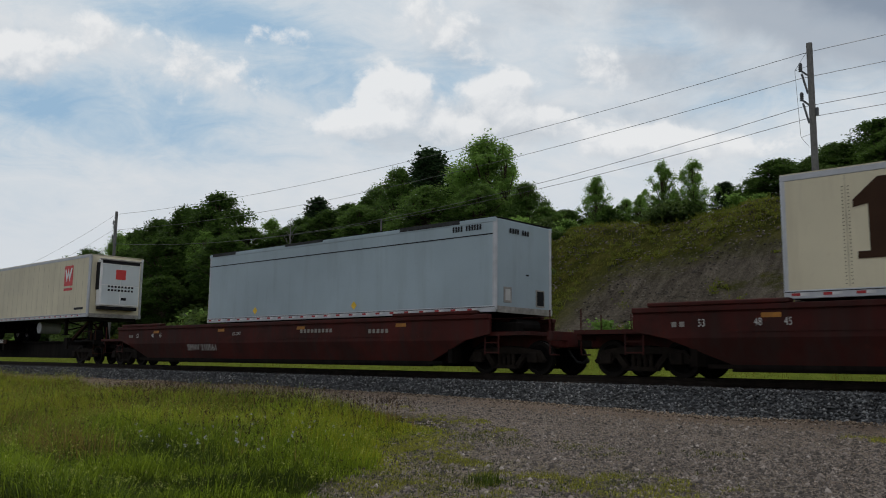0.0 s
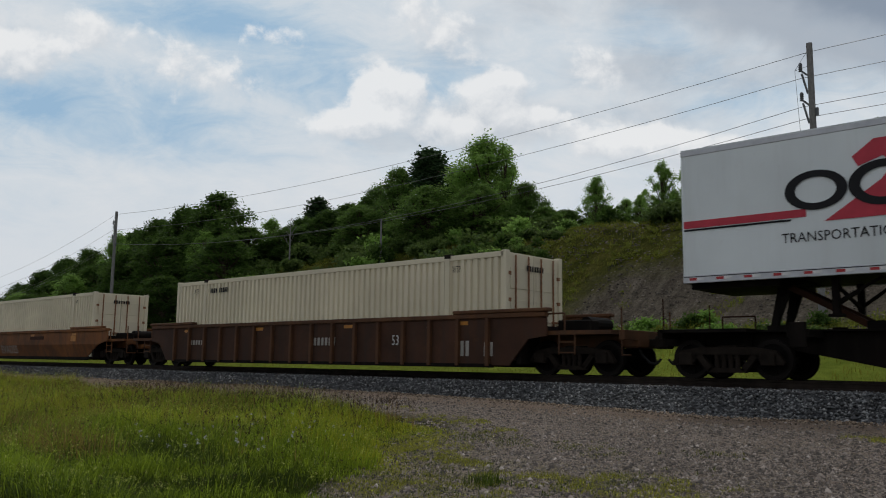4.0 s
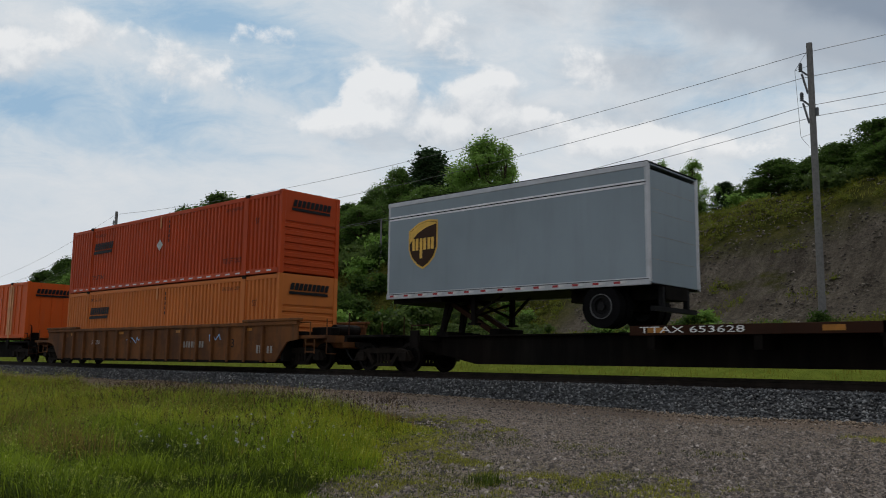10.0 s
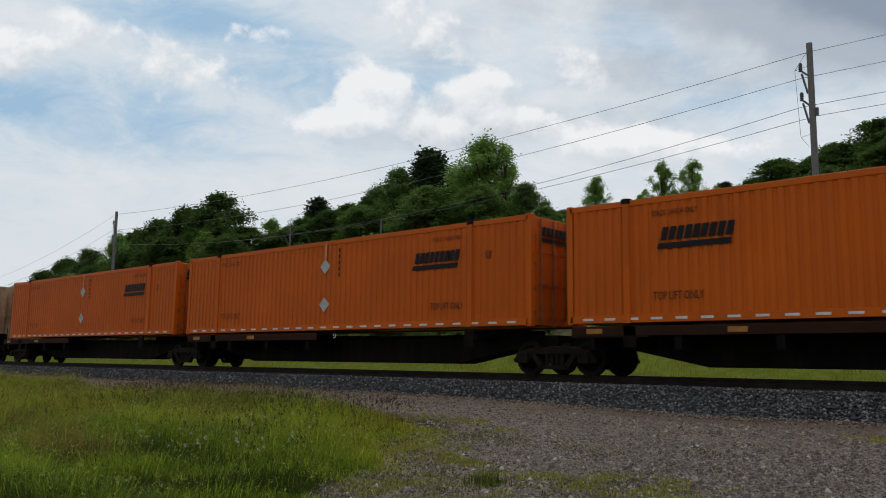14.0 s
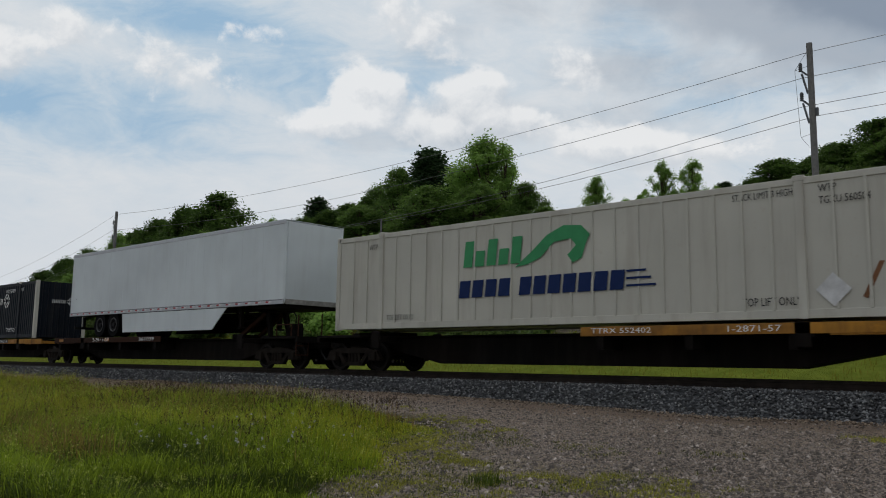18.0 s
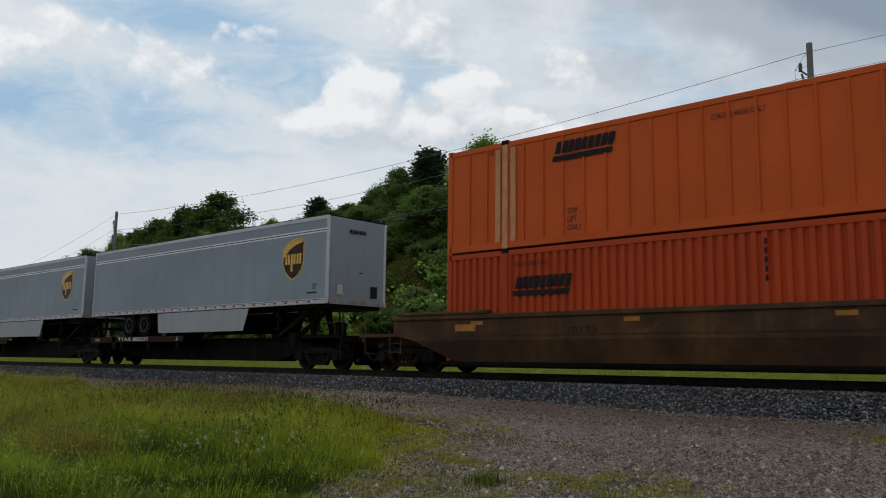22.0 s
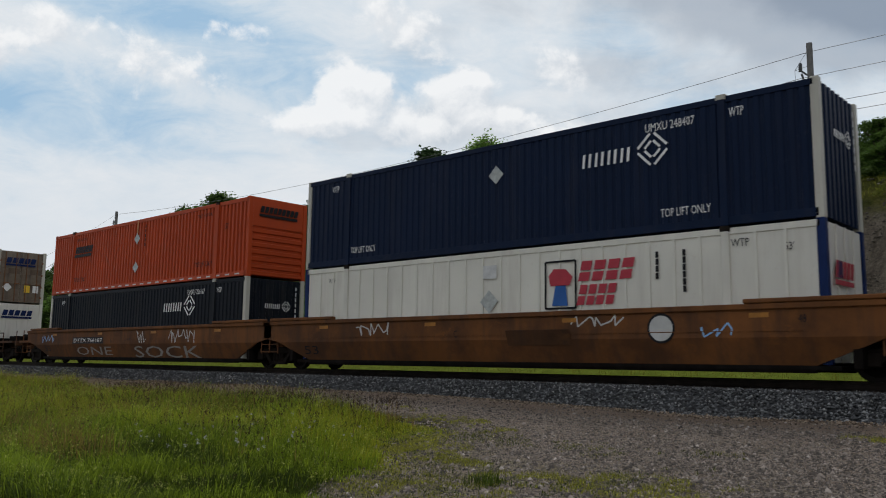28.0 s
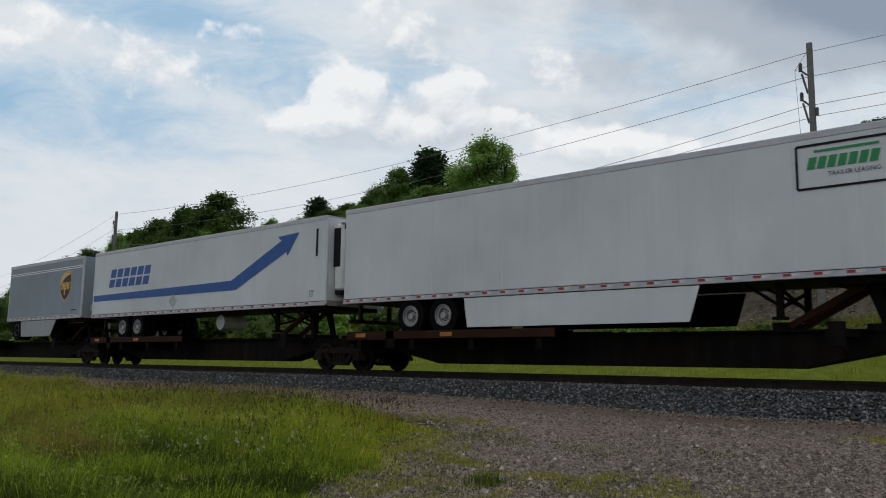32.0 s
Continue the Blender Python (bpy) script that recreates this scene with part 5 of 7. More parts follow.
    for text, x, z, size in words:
        if text.startswith("#"):
            for i in range(max(2, round(float(text[1:]) / 0.14))):
                flat(rect(0, 0.08, 0, size), "dim_white", car, pose(x + i * 0.14, -1.386, z + 0.035), "marking", "illegible white marking")
        else:
            if deck == "deck_yellow" and "CAR" in text:
                flat(rect(-0.06, size[1] + 0.06, -0.03, size[0] + 0.03), "black_paint", car, pose(x, -1.390, z + 0.035), "plate", "dark lettering plate")
            lettering(text, size, "white_paint", car, pose(x, -1.396, z + 0.035))
    return car


# -- well cars --
FOLD, LEAN = 0.86, 0.34


def on_side(x, z, ribbed=False):
    """A pose on the near side of a well car, which leans inward below its fold."""
    if ribbed or z > FOLD - 0.12:
        return pose(x, -1.508, z)
    return pose(x, -1.510 + LEAN * (FOLD - z), z, math.degrees(math.atan(LEAN)))


def scrawl(car, seed, x, z, w, hh):
    """Illegible sprayed loops in pale paint."""
    rng = random.Random(seed)
    n = max(8, int(w * 9))
    pts = [(w * (i / n) + rng.uniform(-0.12, 0.12), 0, hh * (0.5 + 0.5 * math.sin(i * 2.3 + rng.uniform(-0.6, 0.6)))) for i in range(n + 1)]
    bm = bars(list(zip(pts, pts[1:])), 0.035)
    for v in bm.verts:
        v.co.y *= 0.1
    part("spray_paint", bm, "pale_blue_paint" if seed % 3 == 0 else "faded_white", car, "illegible pale sprayed scrawl", pose(x, -1.508, z))


def well_car(left, right, colour, ribbed=False, end_left=True, end_right=True, well=16.4, centre=None, words=(), truck_left=True, truck_right=True, lip=True, art=(), disc=None):
    L = right - left
    c = (left + right) / 2
    car = rolling("well_car", c, "%s %s-sided double-stack well car" % ({"maroon_car": "weathered maroon", "ochre_car": "weathered ochre brown", "brown_car": "rusty brown", "rust_car": "dark rusty brown"}[colour], "rib" if ribbed else "smooth"), "railway car", "well cars of the train")
    h = L / 2
    off = (centre - c) if centre is not None else 0.0
    a, b = off - well / 2 - 0.35, off + well / 2 + 0.35
    for y in (-1, 1):
        yy = sorted((y * 1.44, y * 1.50))
        if ribbed:
            out = [(a - 0.9, 1.44), (b + 0.9, 1.44), (b + 0.9, 0.95), (b + 0.35, 0.88), (b - 0.25, 0.22), (a + 0.25, 0.22), (a - 0.35, 0.88), (a - 0.9, 0.95)]
        else:
            out = [(a - 1.4, 1.42), (b + 1.4, 1.42), (b + 1.4, 1.02), (b + 0.6, 0.86), (b - 1.0, 0.22), (a + 1.0, 0.22), (a - 0.6, 0.86), (a - 1.4, 1.02)]
        bm = prism(out, yy[0], yy[1])
        if not ribbed:
            bmesh.ops.bisect_plane(bm, geom=list(bm.verts) + list(bm.edges) + list(bm.faces), plane_co=(0, 0, FOLD), plane_no=(0, 0, 1))
            for v in bm.verts:
                v.co.y -= y * LEAN * max(0.0, FOLD - v.co.z)
        side = part("side_panel", bm, "rust_panel" if colour == "rust_car" else colour, car)
        e = 0.9 if ribbed else 1.4
        yy = sorted((y * 1.38, y * 1.56))
        part("top_chord", box(a - e, b + e, yy[0], yy[1], 1.42, 1.54, 0.015), colour, side)
        yy = sorted((y * (1.40 - (0 if ribbed else LEAN * 0.6)), y * (1.56 - (0 if ribbed else LEAN * 0.6))))
        part("bottom_chord", box(a + 0.8, b - 0.8, yy[0], yy[1], 0.16, 0.26, 0.01), "sooty_steel", side)
        if lip:
            for x0, x1 in ((a - 1.0, a + 2.1), (b - 2.1, b + 1.0)):
                yy = sorted((y * 1.36, y * 1.58))
                part("chord_cover", box(x0, x1, yy[0], yy[1], 1.545, 1.64, 0.02), colour, side)
        if ribbed:
            for k in range(16):
                x = a + 0.9 + k * (b - a - 1.8) / 15
                yy = sorted((y * 1.49, y * 1.61))
                piece("rib", ("rib", y), lambda yy=yy: box(-0.055, 0.055, yy[0], yy[1], 0.20, 1.42, 0.012), colour, side, "", pose(x, 0, 0))
        else:
            yy = sorted((y * 1.495, y * 1.515))
            piece("weld_seam", ("ws", y, round(b - a, 1)), lambda yy=yy: box(a + 0.9, b - 0.9, yy[0], yy[1], 0.98, 1.0), colour, side)
    part("well_floor", box(a + 0.3, b - 0.3, -1.40, 1.40, 0.22, 0.31), "sooty_steel", car)
    for s, x in ((-1, a), (1, b)):
        part("bulkhead", box(x - 0.08, x + 0.08, -1.42, 1.42, 0.25, 1.25, 0.01), "sooty_steel", car)
    for s, x, e in ((-1, a, -h), (1, b, h)):
        x0, x1 = sorted((x, e - s * 0.35))
        part("end_frame", add_box(box(x0, x1, -0.6, 0.6, 0.68, 1.06, 0.03), x0, x0 + min(2.6, x1 - x0), -1.36, 1.36, 0.98, 1.08, 0.0), colour, car)
        part("handrail", bars([((x + s * 0.5, -1.3, 1.08), (x + s * 0.5, -1.3, 1.55)), ((x + s * 1.3, -1.3, 1.08), (x + s * 1.3, -1.3, 1.5)), ((x + s * 0.5, -1.3, 1.5), (x + s * 1.3, -1.3, 1.5))], 0.04, 6), colour, car)
        part("handrail", bars([((x + s * 0.5, 1.3, 1.08), (x + s * 0.5, 1.3, 1.55))], 0.04, 6), colour, car)
        bm = bmesh.new()
        for z in (0.55, 0.8):
            add_bar(bm, (x + s * 1.2, -1.4, z), (x + s * 1.65, -1.4, z), 0.03)
        for q in (1.2, 1.65):
            add_bar(bm, (x + s * q, -1.4, 0.5), (x + s * q, -1.4, 1.0), 0.03)
        part("ladder", bm, colour, car)
        bm = bmesh.new()
        bmesh.ops.create_cone(bm, cap_ends=True, segments=14, radius1=0.19, radius2=0.19, depth=1.0, matrix=Matrix.Translation((x + s * 1.25, 0.25, 1.28)) @ Matrix.Rotation(radians(90), 4, "X"))
        add_box(bm, x + s * 1.25 - 0.5, x + s * 1.25 + 0.5, -0.8, -0.45, 1.08, 1.36, 0.03)
        part("brake_gear", bm, "sooty_steel", car, "brake reservoir and valve")
    for flag, x, s in ((end_left, -h, -1), (end_right, h, 1)):
        if flag:
            coupler(car, x, s)
            part("end_beam", box(min(x - s * 0.35, x - s * 0.5), max(x - s * 0.35, x - s * 0.5), -1.25, 1.25, 0.85, 1.08, 0.01), colour, car)
            part("grab_iron", bars([((x - s * 0.45, -1.2, 0.5), (x - s * 0.45, -1.2, 1.6)), ((x - s * 0.45, -1.2, 0.5), (x - s * 0.45, -0.8, 0.5))], 0.035, 6), colour, car)
            part("grab_iron", bars([((x - s * 0.45, 1.2, 0.9), (x - s * 0.45, 1.2, 1.6))], 0.035, 6), colour, car)
    if truck_left:
        truck(car, -h + (1.95 if end_left else 0.0))
    if truck_right and end_right:
        truck(car, h - 1.95)
    for seed, x, z, w, hh in art:
        scrawl(car, seed, x, max(z, 0.88), w, hh)
    if disc:
        part("spray_paint", add_disc(bmesh.new(), 0.0, disc[2], -0.003, 0.002, 0, 24), "faded_white", car, "pale sprayed disc", pose(disc[0], -1.508, disc[1]))
        part("spray_paint", add_disc(bmesh.new(), disc[2] - 0.03, disc[2] + 0.02, -0.005, 0.002, 0, 24), "black_paint", car, "dark sprayed ring", pose(disc[0], -1.508, disc[1]))
    for k in range(4):
        x = a + 1.5 + k * (b - a - 3.5) / 3
        flat(rect(0, 0.40, 0, 0.10), "yellow_patch", car, pose(x, -1.506, 1.26), "reflector", "yellow reflective patch")
    for item in words:
        text, x, z, size = item[:4]
        mat = item[4] if len(item) > 4 else "faded_white"
        if text.startswith("#"):
            if mat != "faded_white":
                flat(rect(0, float(text[1:]), 0, size), mat, car, on_side(x, z, ribbed), "marking", "plain painted mark")
            else:
                for i in range(max(2, round(float(text[1:]) / 0.18))):
                    flat(rect(0, 0.11, 0, size * 0.8), "dim_white", car, on_side(x + i * 0.18, z, ribbed), "marking", "illegible pale marking")
        else:
            lettering(text, size, mat, car, on_side(x, z, ribbed) @ pose(0, -0.006, 0))
    return car


# -- containers --
def corrugated(length, height, pitch=0.235, depth=0.062, vertical=True):
    """A corrugated sheet in x and z at y = 0, its ridges towards -y."""
    n = max(1, round((length if vertical else height) / pitch))
    step = (length if vertical else height) / n
    line = []
    for i in range(n):
        s = i * step
        line += [(s, depth), (s + step * 0.12, 0.0), (s + step * 0.58, 0.0), (s + step * 0.70, depth)]
    line.append((n * step, depth))
    bm = bmesh.new()
    if vertical:
        rows = [[bm.verts.new((s, d, z)) for s, d in line] for z in (0, height)]
    else:
        rows = [[bm.verts.new((x, d, s)) for s, d in line] for x in (length, 0)]
    for i in range(len(line) - 1):
        bm.faces.new((rows[0][i], rows[0][i + 1], rows[1][i + 1], rows[1][i]))
    return bm


def posted(length, height, pitch=0.61):
    """The smooth sheet behind slim upright posts."""
    return add_box(bmesh.new(), 0, length, 0.014, 0.03, 0, height)


def add_posts(parent, length, height, pitch=0.61):
    """Slim upright posts on a smooth sheet."""
    n = round(length / pitch)
    for i in range(1, n):
        piece("side_post", ("sp", round(height, 2)), lambda: box(-0.030, 0.030, -0.024, 0.015, 0.0, height, 0.005), parent.data.materials[0].name, parent, "", pose(i * length / n, 0, 0))


def smooth_sheet(length, height):
    bm = add_box(bmesh.new(), 0, length, 0.004, 0.03, 0, height)
    return bm


def container(right, z0, body, style="corrugated", end="ribs", posts=None, lift=None, height=2.896, length=16.154, words=(), marks=(), label="", end_mat=None, strip=None, inset=3.0, rear_end="ribs"):
    L, H = length, height
    box_thing = rolling("shipping_container", right - L / 2, label, "shipping container", "containers on the train")
    h = L / 2
    posts = posts or body
    lift = lift or body
    end_mat = end_mat or body
    sheet = {"corrugated": corrugated, "posted": posted, "smooth": smooth_sheet, "shallow": functools.partial(corrugated, depth=0.030), "fine": functools.partial(corrugated, pitch=0.30, depth=0.03)}[style]
    ps = h - L / 2 + 6.05       # the lift posts of a 40 foot length
    for y, turn in ((-1, 0), (1, 180)):
        side = piece("side_panel", (style, L, H), lambda: sheet(L - 0.36, H - 0.36), body, box_thing, "", pose(-y * -1 * (h - 0.18) if y < 0 else h - 0.18, y * (HALF - 0.012), z0 + 0.2, 0, 0, turn))
        if style == "posted":
            add_posts(side, L - 0.36, H - 0.36)
        yy = sorted((y * (HALF - 0.1), y * HALF))
        piece("top_rail", (L, y), lambda yy=yy: box(-h + 0.1, h - 0.1, yy[0], yy[1], H - 0.17, H - 0.03, 0.008), body, box_thing, "", pose(0, 0, z0))
        piece("bottom_rail", (L, y), lambda yy=yy: box(-h + 0.1, h - 0.1, yy[0], yy[1], 0.03, 0.21, 0.008), body, box_thing, "", pose(0, 0, z0))
        for x in (-ps, ps):
            yy2 = sorted((y * (HALF - 0.08), y * (HALF + 0.030)))
            piece("lift_post", (y, lift), lambda yy=yy2: box(-0.085, 0.085, yy[0], yy[1], 0.02, H - 0.02, 0.006), lift, box_thing, "", pose(x, 0, z0))
            yy3 = sorted((y * (HALF - 0.15), y * (HALF + 0.036)))
            piece("lift_casting", (y,), lambda yy=yy3: box(-0.11, 0.11, yy[0], yy[1], H - 0.11, H + 0.012, 0.01), "offwhite_box" if posts == "offwhite_box" else "cast_steel", box_thing, "", pose(x, 0, z0))
        for x in (-1, 1):
            xx = sorted((x * (h - 0.17), x * h))
            yy = sorted((y * (HALF - 0.17), y * HALF))
            piece("corner_post", (x, y, L, posts), lambda xx=xx, yy=yy: box(xx[0], xx[1], yy[0], yy[1], 0.0, H, 0.012), posts, box_thing, "", pose(0, 0, z0))
    piece("roof", (L,), lambda: add_box(box(-h + 0.1, h - 0.1, -HALF + 0.05, HALF - 0.05, H - 0.06, H - 0.035), -h + 0.1, h - 0.1, -HALF + 0.05, HALF - 0.05, 0.08, 0.14), body, box_thing, "", pose(0, 0, z0))
    for s, kind in ((1, end), (-1, rear_end)):
        m = pose(s * (h - 0.03), s * -1 * (HALF - 0.15), z0, 0, 0, 90 * s)
        W = 2 * HALF - 0.3
        if kind == "ribs":       # level ribs below a plain head
            piece("end_panel", ("ribs", H), lambda: add_box(corrugated(W, H * 0.62, 0.24, 0.05, False), 0, W, 0.0, 0.05, H * 0.62, H - 0.05), end_mat, box_thing, "", m @ pose(0, 0, 0.05))
        elif kind == "upright":
            piece("end_panel", ("upright", H), lambda: corrugated(W, H - 0.1, 0.27, 0.04, True), end_mat, box_thing, "", m @ pose(0, 0, 0.05))
        elif kind == "flat":
            add_posts(piece("end_panel", ("flat", H), lambda: posted(W, H - 0.1, 0.6), end_mat, box_thing, "", m @ pose(0, 0, 0.05)), W, H - 0.1)
        elif kind == "doors":
            for k in range(2):
                dr = piece("door", ("leaf", H), lambda: box(0.01, W / 2 - 0.01, 0.02, 0.06, 0.05, H - 0.06, 0.006), end_mat, box_thing, "steel container door", m @ pose(k * W / 2, 0, 0))
                for z in (0.2, 1.05, 1.9):
                    piece("door_panel", ("dp",), lambda: box(0.08, W / 2 - 0.08, 0.0, 0.022, 0.0, 0.56, 0.008), end_mat, dr, "", pose(0, 0, z))
                for q in (0.28, 0.85):
                    piece("locking_bar", ("lb", H), lambda: add_box(bars((((0, -0.03, 0.08), (0, -0.03, H - 0.1)),), 0.045, 8), -0.05, 0.25, -0.05, -0.01, 1.05, 1.10), "rust_brown", dr, "", pose(q, 0, 0))
                for z in (0.35, 0.95, 1.6, 2.3):
                    piece("hinge", ("hg",), lambda: box(-0.06, 0.06, -0.03, 0.03, -0.05, 0.05), "rust_brown", dr, "", pose(0.02 if k == 0 else W / 2 - 0.02, 0, z))
    if strip:
        step = L / 26
        for i in range(1, 26):
            piece("reflector", ("strip", strip), lambda: box(-0.14, 0.14, -HALF - 0.006, -HALF - 0.001, 0.09, 0.145), strip, box_thing, "reflective dash", pose(-h + (i + 0.0) * step, 0, z0))
    for text, x, z, size, mat in words:
        lettering(text, size, mat, box_thing, pose(-h + x, -HALF - 0.009, z0 + z))
    for mark in marks:
        mark(box_thing, h, z0)
    return box_thing


def shape_at(pts, mat, x, z, name="marking", label="", y=-HALF - 0.009):
    """A mark on the near side: x metres from the rear (left) end, z above the floor."""
    def put(thing, h, z0):
        flat(pts, mat, thing, pose(-h + x, y, z0 + z), name, label)
    return put


def end_shape(pts, mat, yl, z, name="marking", label=""):
    """A mark on the end that faces +x; yl runs from the near edge."""
    def put(thing, h, z0):
        flat(pts, mat, thing, pose(h + 0.012, -HALF + yl, z0 + z, 0, 0, 90), name, label)
    return put


def slanted(w, h, lean=0.25):
    return [(0, 0), (w, 0), (w + h * lean, h), (h * lean, h)]


def diamond(r):
    return [(0, -r), (r, 0), (0, r), (-r, 0)]


def word_mark(mat, x, z, w=2.4, letters=9, hgt=0.30, under=True):
    """A trade name drawn as a row of plain slanted blocks over a bar."""
    def put(thing, h, z0):
        step = w / letters
        for i in range(letters):
            for up, tall in ((0.0, 0.44), (0.54, 0.46)) if hgt > 0.4 else ((0.0, 1.0),):
                flat(slanted(step * 0.78, hgt * tall), mat, thing, pose(-h + x + i * step + 0.25 * hgt * up, -HALF - 0.009, z0 + z + hgt * up), "emblem", "plain lettering blocks")
        if under:
            flat(slanted(w, hgt * 0.42), mat, thing, pose(-h + x - 0.08, -HALF - 0.009, z0 + z - hgt * 0.62), "emblem", "plain dark bar")
    return put


def end_word_mark(mat, z, w=1.7, letters=9, hgt=0.24):
    def put(thing, h, z0):
        step = w / letters
        for i in range(letters):
            flat(slanted(step * 0.78, hgt), mat, thing, pose(h + 0.012, -HALF + 0.45 + i * step, z0 + z, 0, 0, 90), "emblem", "plain lettering blocks")
        flat(rect(0, w, 0, 0.1), mat, thing, pose(h + 0.012, -HALF + 0.42, z0 + z - 0.15, 0, 0, 90), "emblem", "plain dark bar")
    return put


def lozenge_mark(x, z, s=1.0, end=False, mat="white_paint"):
    """The white lattice lozenge with a row of blocks before it."""
    def put(thing, h, z0):
        m = pose(h + 0.012, -HALF + x, z0 + z, 0, 0, 90) if end else pose(-h + x, -HALF - 0.009, z0 + z)
        bm = bmesh.new()
        r = 0.42 * s
        for k in range(4):
            a0, a1 = k * math.pi / 2, (k + 1) * math.pi / 2
            for q in (1.0, 0.52):
                p, t = Vector((math.cos(a0), 0, math.sin(a0))) * r * q, Vector((math.cos(a1), 0, math.sin(a1))) * r * q
                add_bar(bm, p.lerp(t, 0.12), t.lerp(p, 0.12), 0.060 * s)
        for v in bm.verts:
            v.co.y *= 0.04
        part("emblem", bm, mat, thing, "white lozenge emblem", m)
        w = 0.40 * s
        for i in range(4):
            for q in (0.0, 0.42):
                flat(slanted(w * 0.17, 0.34 * s, 0.1), mat, thing, m @ pose(-1.88 * s + i * w * 0.87 + q * w, 0, -0.2 * s), "emblem", "plain white lettering bars")
    return put


# -- trailers --
def road_wheel():
    bm = bmesh.new()
    add_disc(bm, 0.29, 0.51, -0.13, 0.13, 0, 28)
    add_disc(bm, 0.27, 0.50, -0.10, 0.10, 0, 28)
    add_disc(bm, 0.20, 0.295, -0.10, 0.09, 1, 24)
    add_disc(bm, 0.0, 0.21, -0.03, 0.03, 1, 24)
    add_disc(bm, 0.278, 0.298, -0.145, -0.10, 3, 24)
    add_disc(bm, 0.0, 0.09, -0.13, 0.03, 1, 12)
    for i in range(8):
        a = i * math.pi / 4
        add_bar(bm, (0.145 * math.cos(a), -0.05, 0.145 * math.sin(a)), (0.145 * math.cos(a), 0.0, 0.145 * math.sin(a)), 0.04, 2, 6)
    return bm


def trailer(right, length, body, nose=1, label="", zb=2.08, height=2.85, top_band=None, strip="redwhite", skirt=None, axles=2, post="bare_aluminium", rim="dark_rim", rear="plain", front="plain", words=(), marks=(), panel=1.22, rear_in=1.6, reefer=False, end_words=()):
    """A semi-trailer; nose +1: its nose points to +x. Its own x axis runs to the nose; the near side is -y in both cases."""
    L, H = length, height
    tr = rolling("semi_trailer", right - L / 2, label, "semi-trailer", "trailers on the train")
    h = L / 2
    n = nose
    Z = pose(0, 0, zb)
    for y in (-1, 1):
        yy = sorted((y * (HALF - 0.03), y * HALF))
        side = piece("side_panel", (L, H, y), lambda yy=yy: box(-h + 0.03, h - 0.03, yy[0], yy[1], 0.16, H - 0.1), body, tr, "", Z)
        k = round(L / panel)
        for i in range(1, k):
            piece("panel_seam", (H, y), lambda yy=yy: box(-0.012, 0.012, min(yy[0], yy[1]) - (0.003 if yy[0] < 0 else -0.03), max(yy) + (0.003 if yy[0] > 0 else -0.03), 0.2, H - 0.14), "cream_seam" if body == "cream_trailer" else body, side, "", pose(-h + i * L / k, 0, 0))
        if body == "cream_trailer" and panel > 1 and y < 0:
            def rivets():
                bm = bmesh.new()
                for j in range(int((H - 0.5) / 0.07)):
                    for q in (-0.055, 0.055):
                        add_box(bm, q - 0.009, q + 0.009, -HALF - 0.010, -HALF, 0.25 + j * 0.07, 0.268 + j * 0.07)
                return bm
            for i in range(1, k):
                piece("rivet_strip", (H,), rivets, "dark_rim", side, "row of dark rivets", pose(-h + i * L / k, 0, 0))
        yy2 = sorted((y * (HALF - 0.06), y * (HALF + 0.012)))
        piece("bottom_rail", (L, y), lambda yy=yy2: box(-h, h, yy[0], yy[1], 0.0, 0.17, 0.01), "bare_aluminium" if strip else body, tr, "", Z)
        yy5 = sorted((y * (HALF + 0.010), y * (HALF + 0.020)))
        piece("rub_rail", (L, y), lambda yy=yy5: box(-h + 0.02, h - 0.02, yy[0], yy[1], 0.128, 0.142), "dark_rim", tr, "", Z)
        piece("top_rail", (L, H, y), lambda yy=yy2: box(-h, h, yy[0], yy[1], H - 0.13, H, 0.015), "bare_aluminium" if top_band != "dark" else body, tr, "", Z)
        if top_band:
            yy3 = sorted((y * (HALF + 0.002), y * (HALF + 0.008)))
            zz = H - 0.46
            lines = ((0.0, 0.030),) if top_band == "dark" else ((0.0, 0.045), (-0.075, 0.045))
            for up, thick in lines:
                piece("top_band", (L, y, top_band, H, up), lambda yy=yy3: box(-h + 0.05, h - 0.06, yy[0], yy[1], zz + up, zz + up + thick), "black_paint" if top_band == "dark" else "bright_trim", tr, "thin dark trim line" if top_band == "dark" else "pale trim line", Z)
            if top_band != "dark":
                piece("trim_groove", (L, y, H), lambda yy=yy3: box(-h + 0.05, h - 0.06, yy[0], yy[1] - 0.002 if y > 0 else yy[1], zz - 0.030, zz), "black_paint", tr, "dark groove between the trim lines", Z)
            # worn dark stretches of the roof edge
            rng = random.Random(int(abs(right) * 10))
            x = -h + 0.2
            while top_band == "dark" and y < 0 and x < h - 1.0:
                w = rng.uniform(0.6, 2.4)
                if rng.random() < 0.55:
                    part("roof_patch", box(x, min(h - 0.1, x + w), -HALF - 0.020, -HALF + 0.2, H - rng.choice((0.03, 0.06, 0.09)), H + 0.026), "weathered_edge", tr, "worn dark stretch of the roof edge", Z)
                x += w + rng.uniform(0.1, 0.9)
        for x in (-1, 1):
            xx = sorted((x * (h - 0.14), x * (h + 0.012)))
            yy4 = sorted((y * (HALF - 0.12), y * (HALF + 0.008)))
            piece("corner_post", (x, y, L, H, post), lambda xx=xx, yy=yy4: box(xx[0], xx[1], yy[0], yy[1], 0.02, H - 0.02, 0.05), post, tr, "", Z)
    piece("roof", (L, H), lambda: box(-h + 0.02, h - 0.02, -HALF + 0.02, HALF - 0.02, H - 0.05, H - 0.02), body, tr, "", Z)
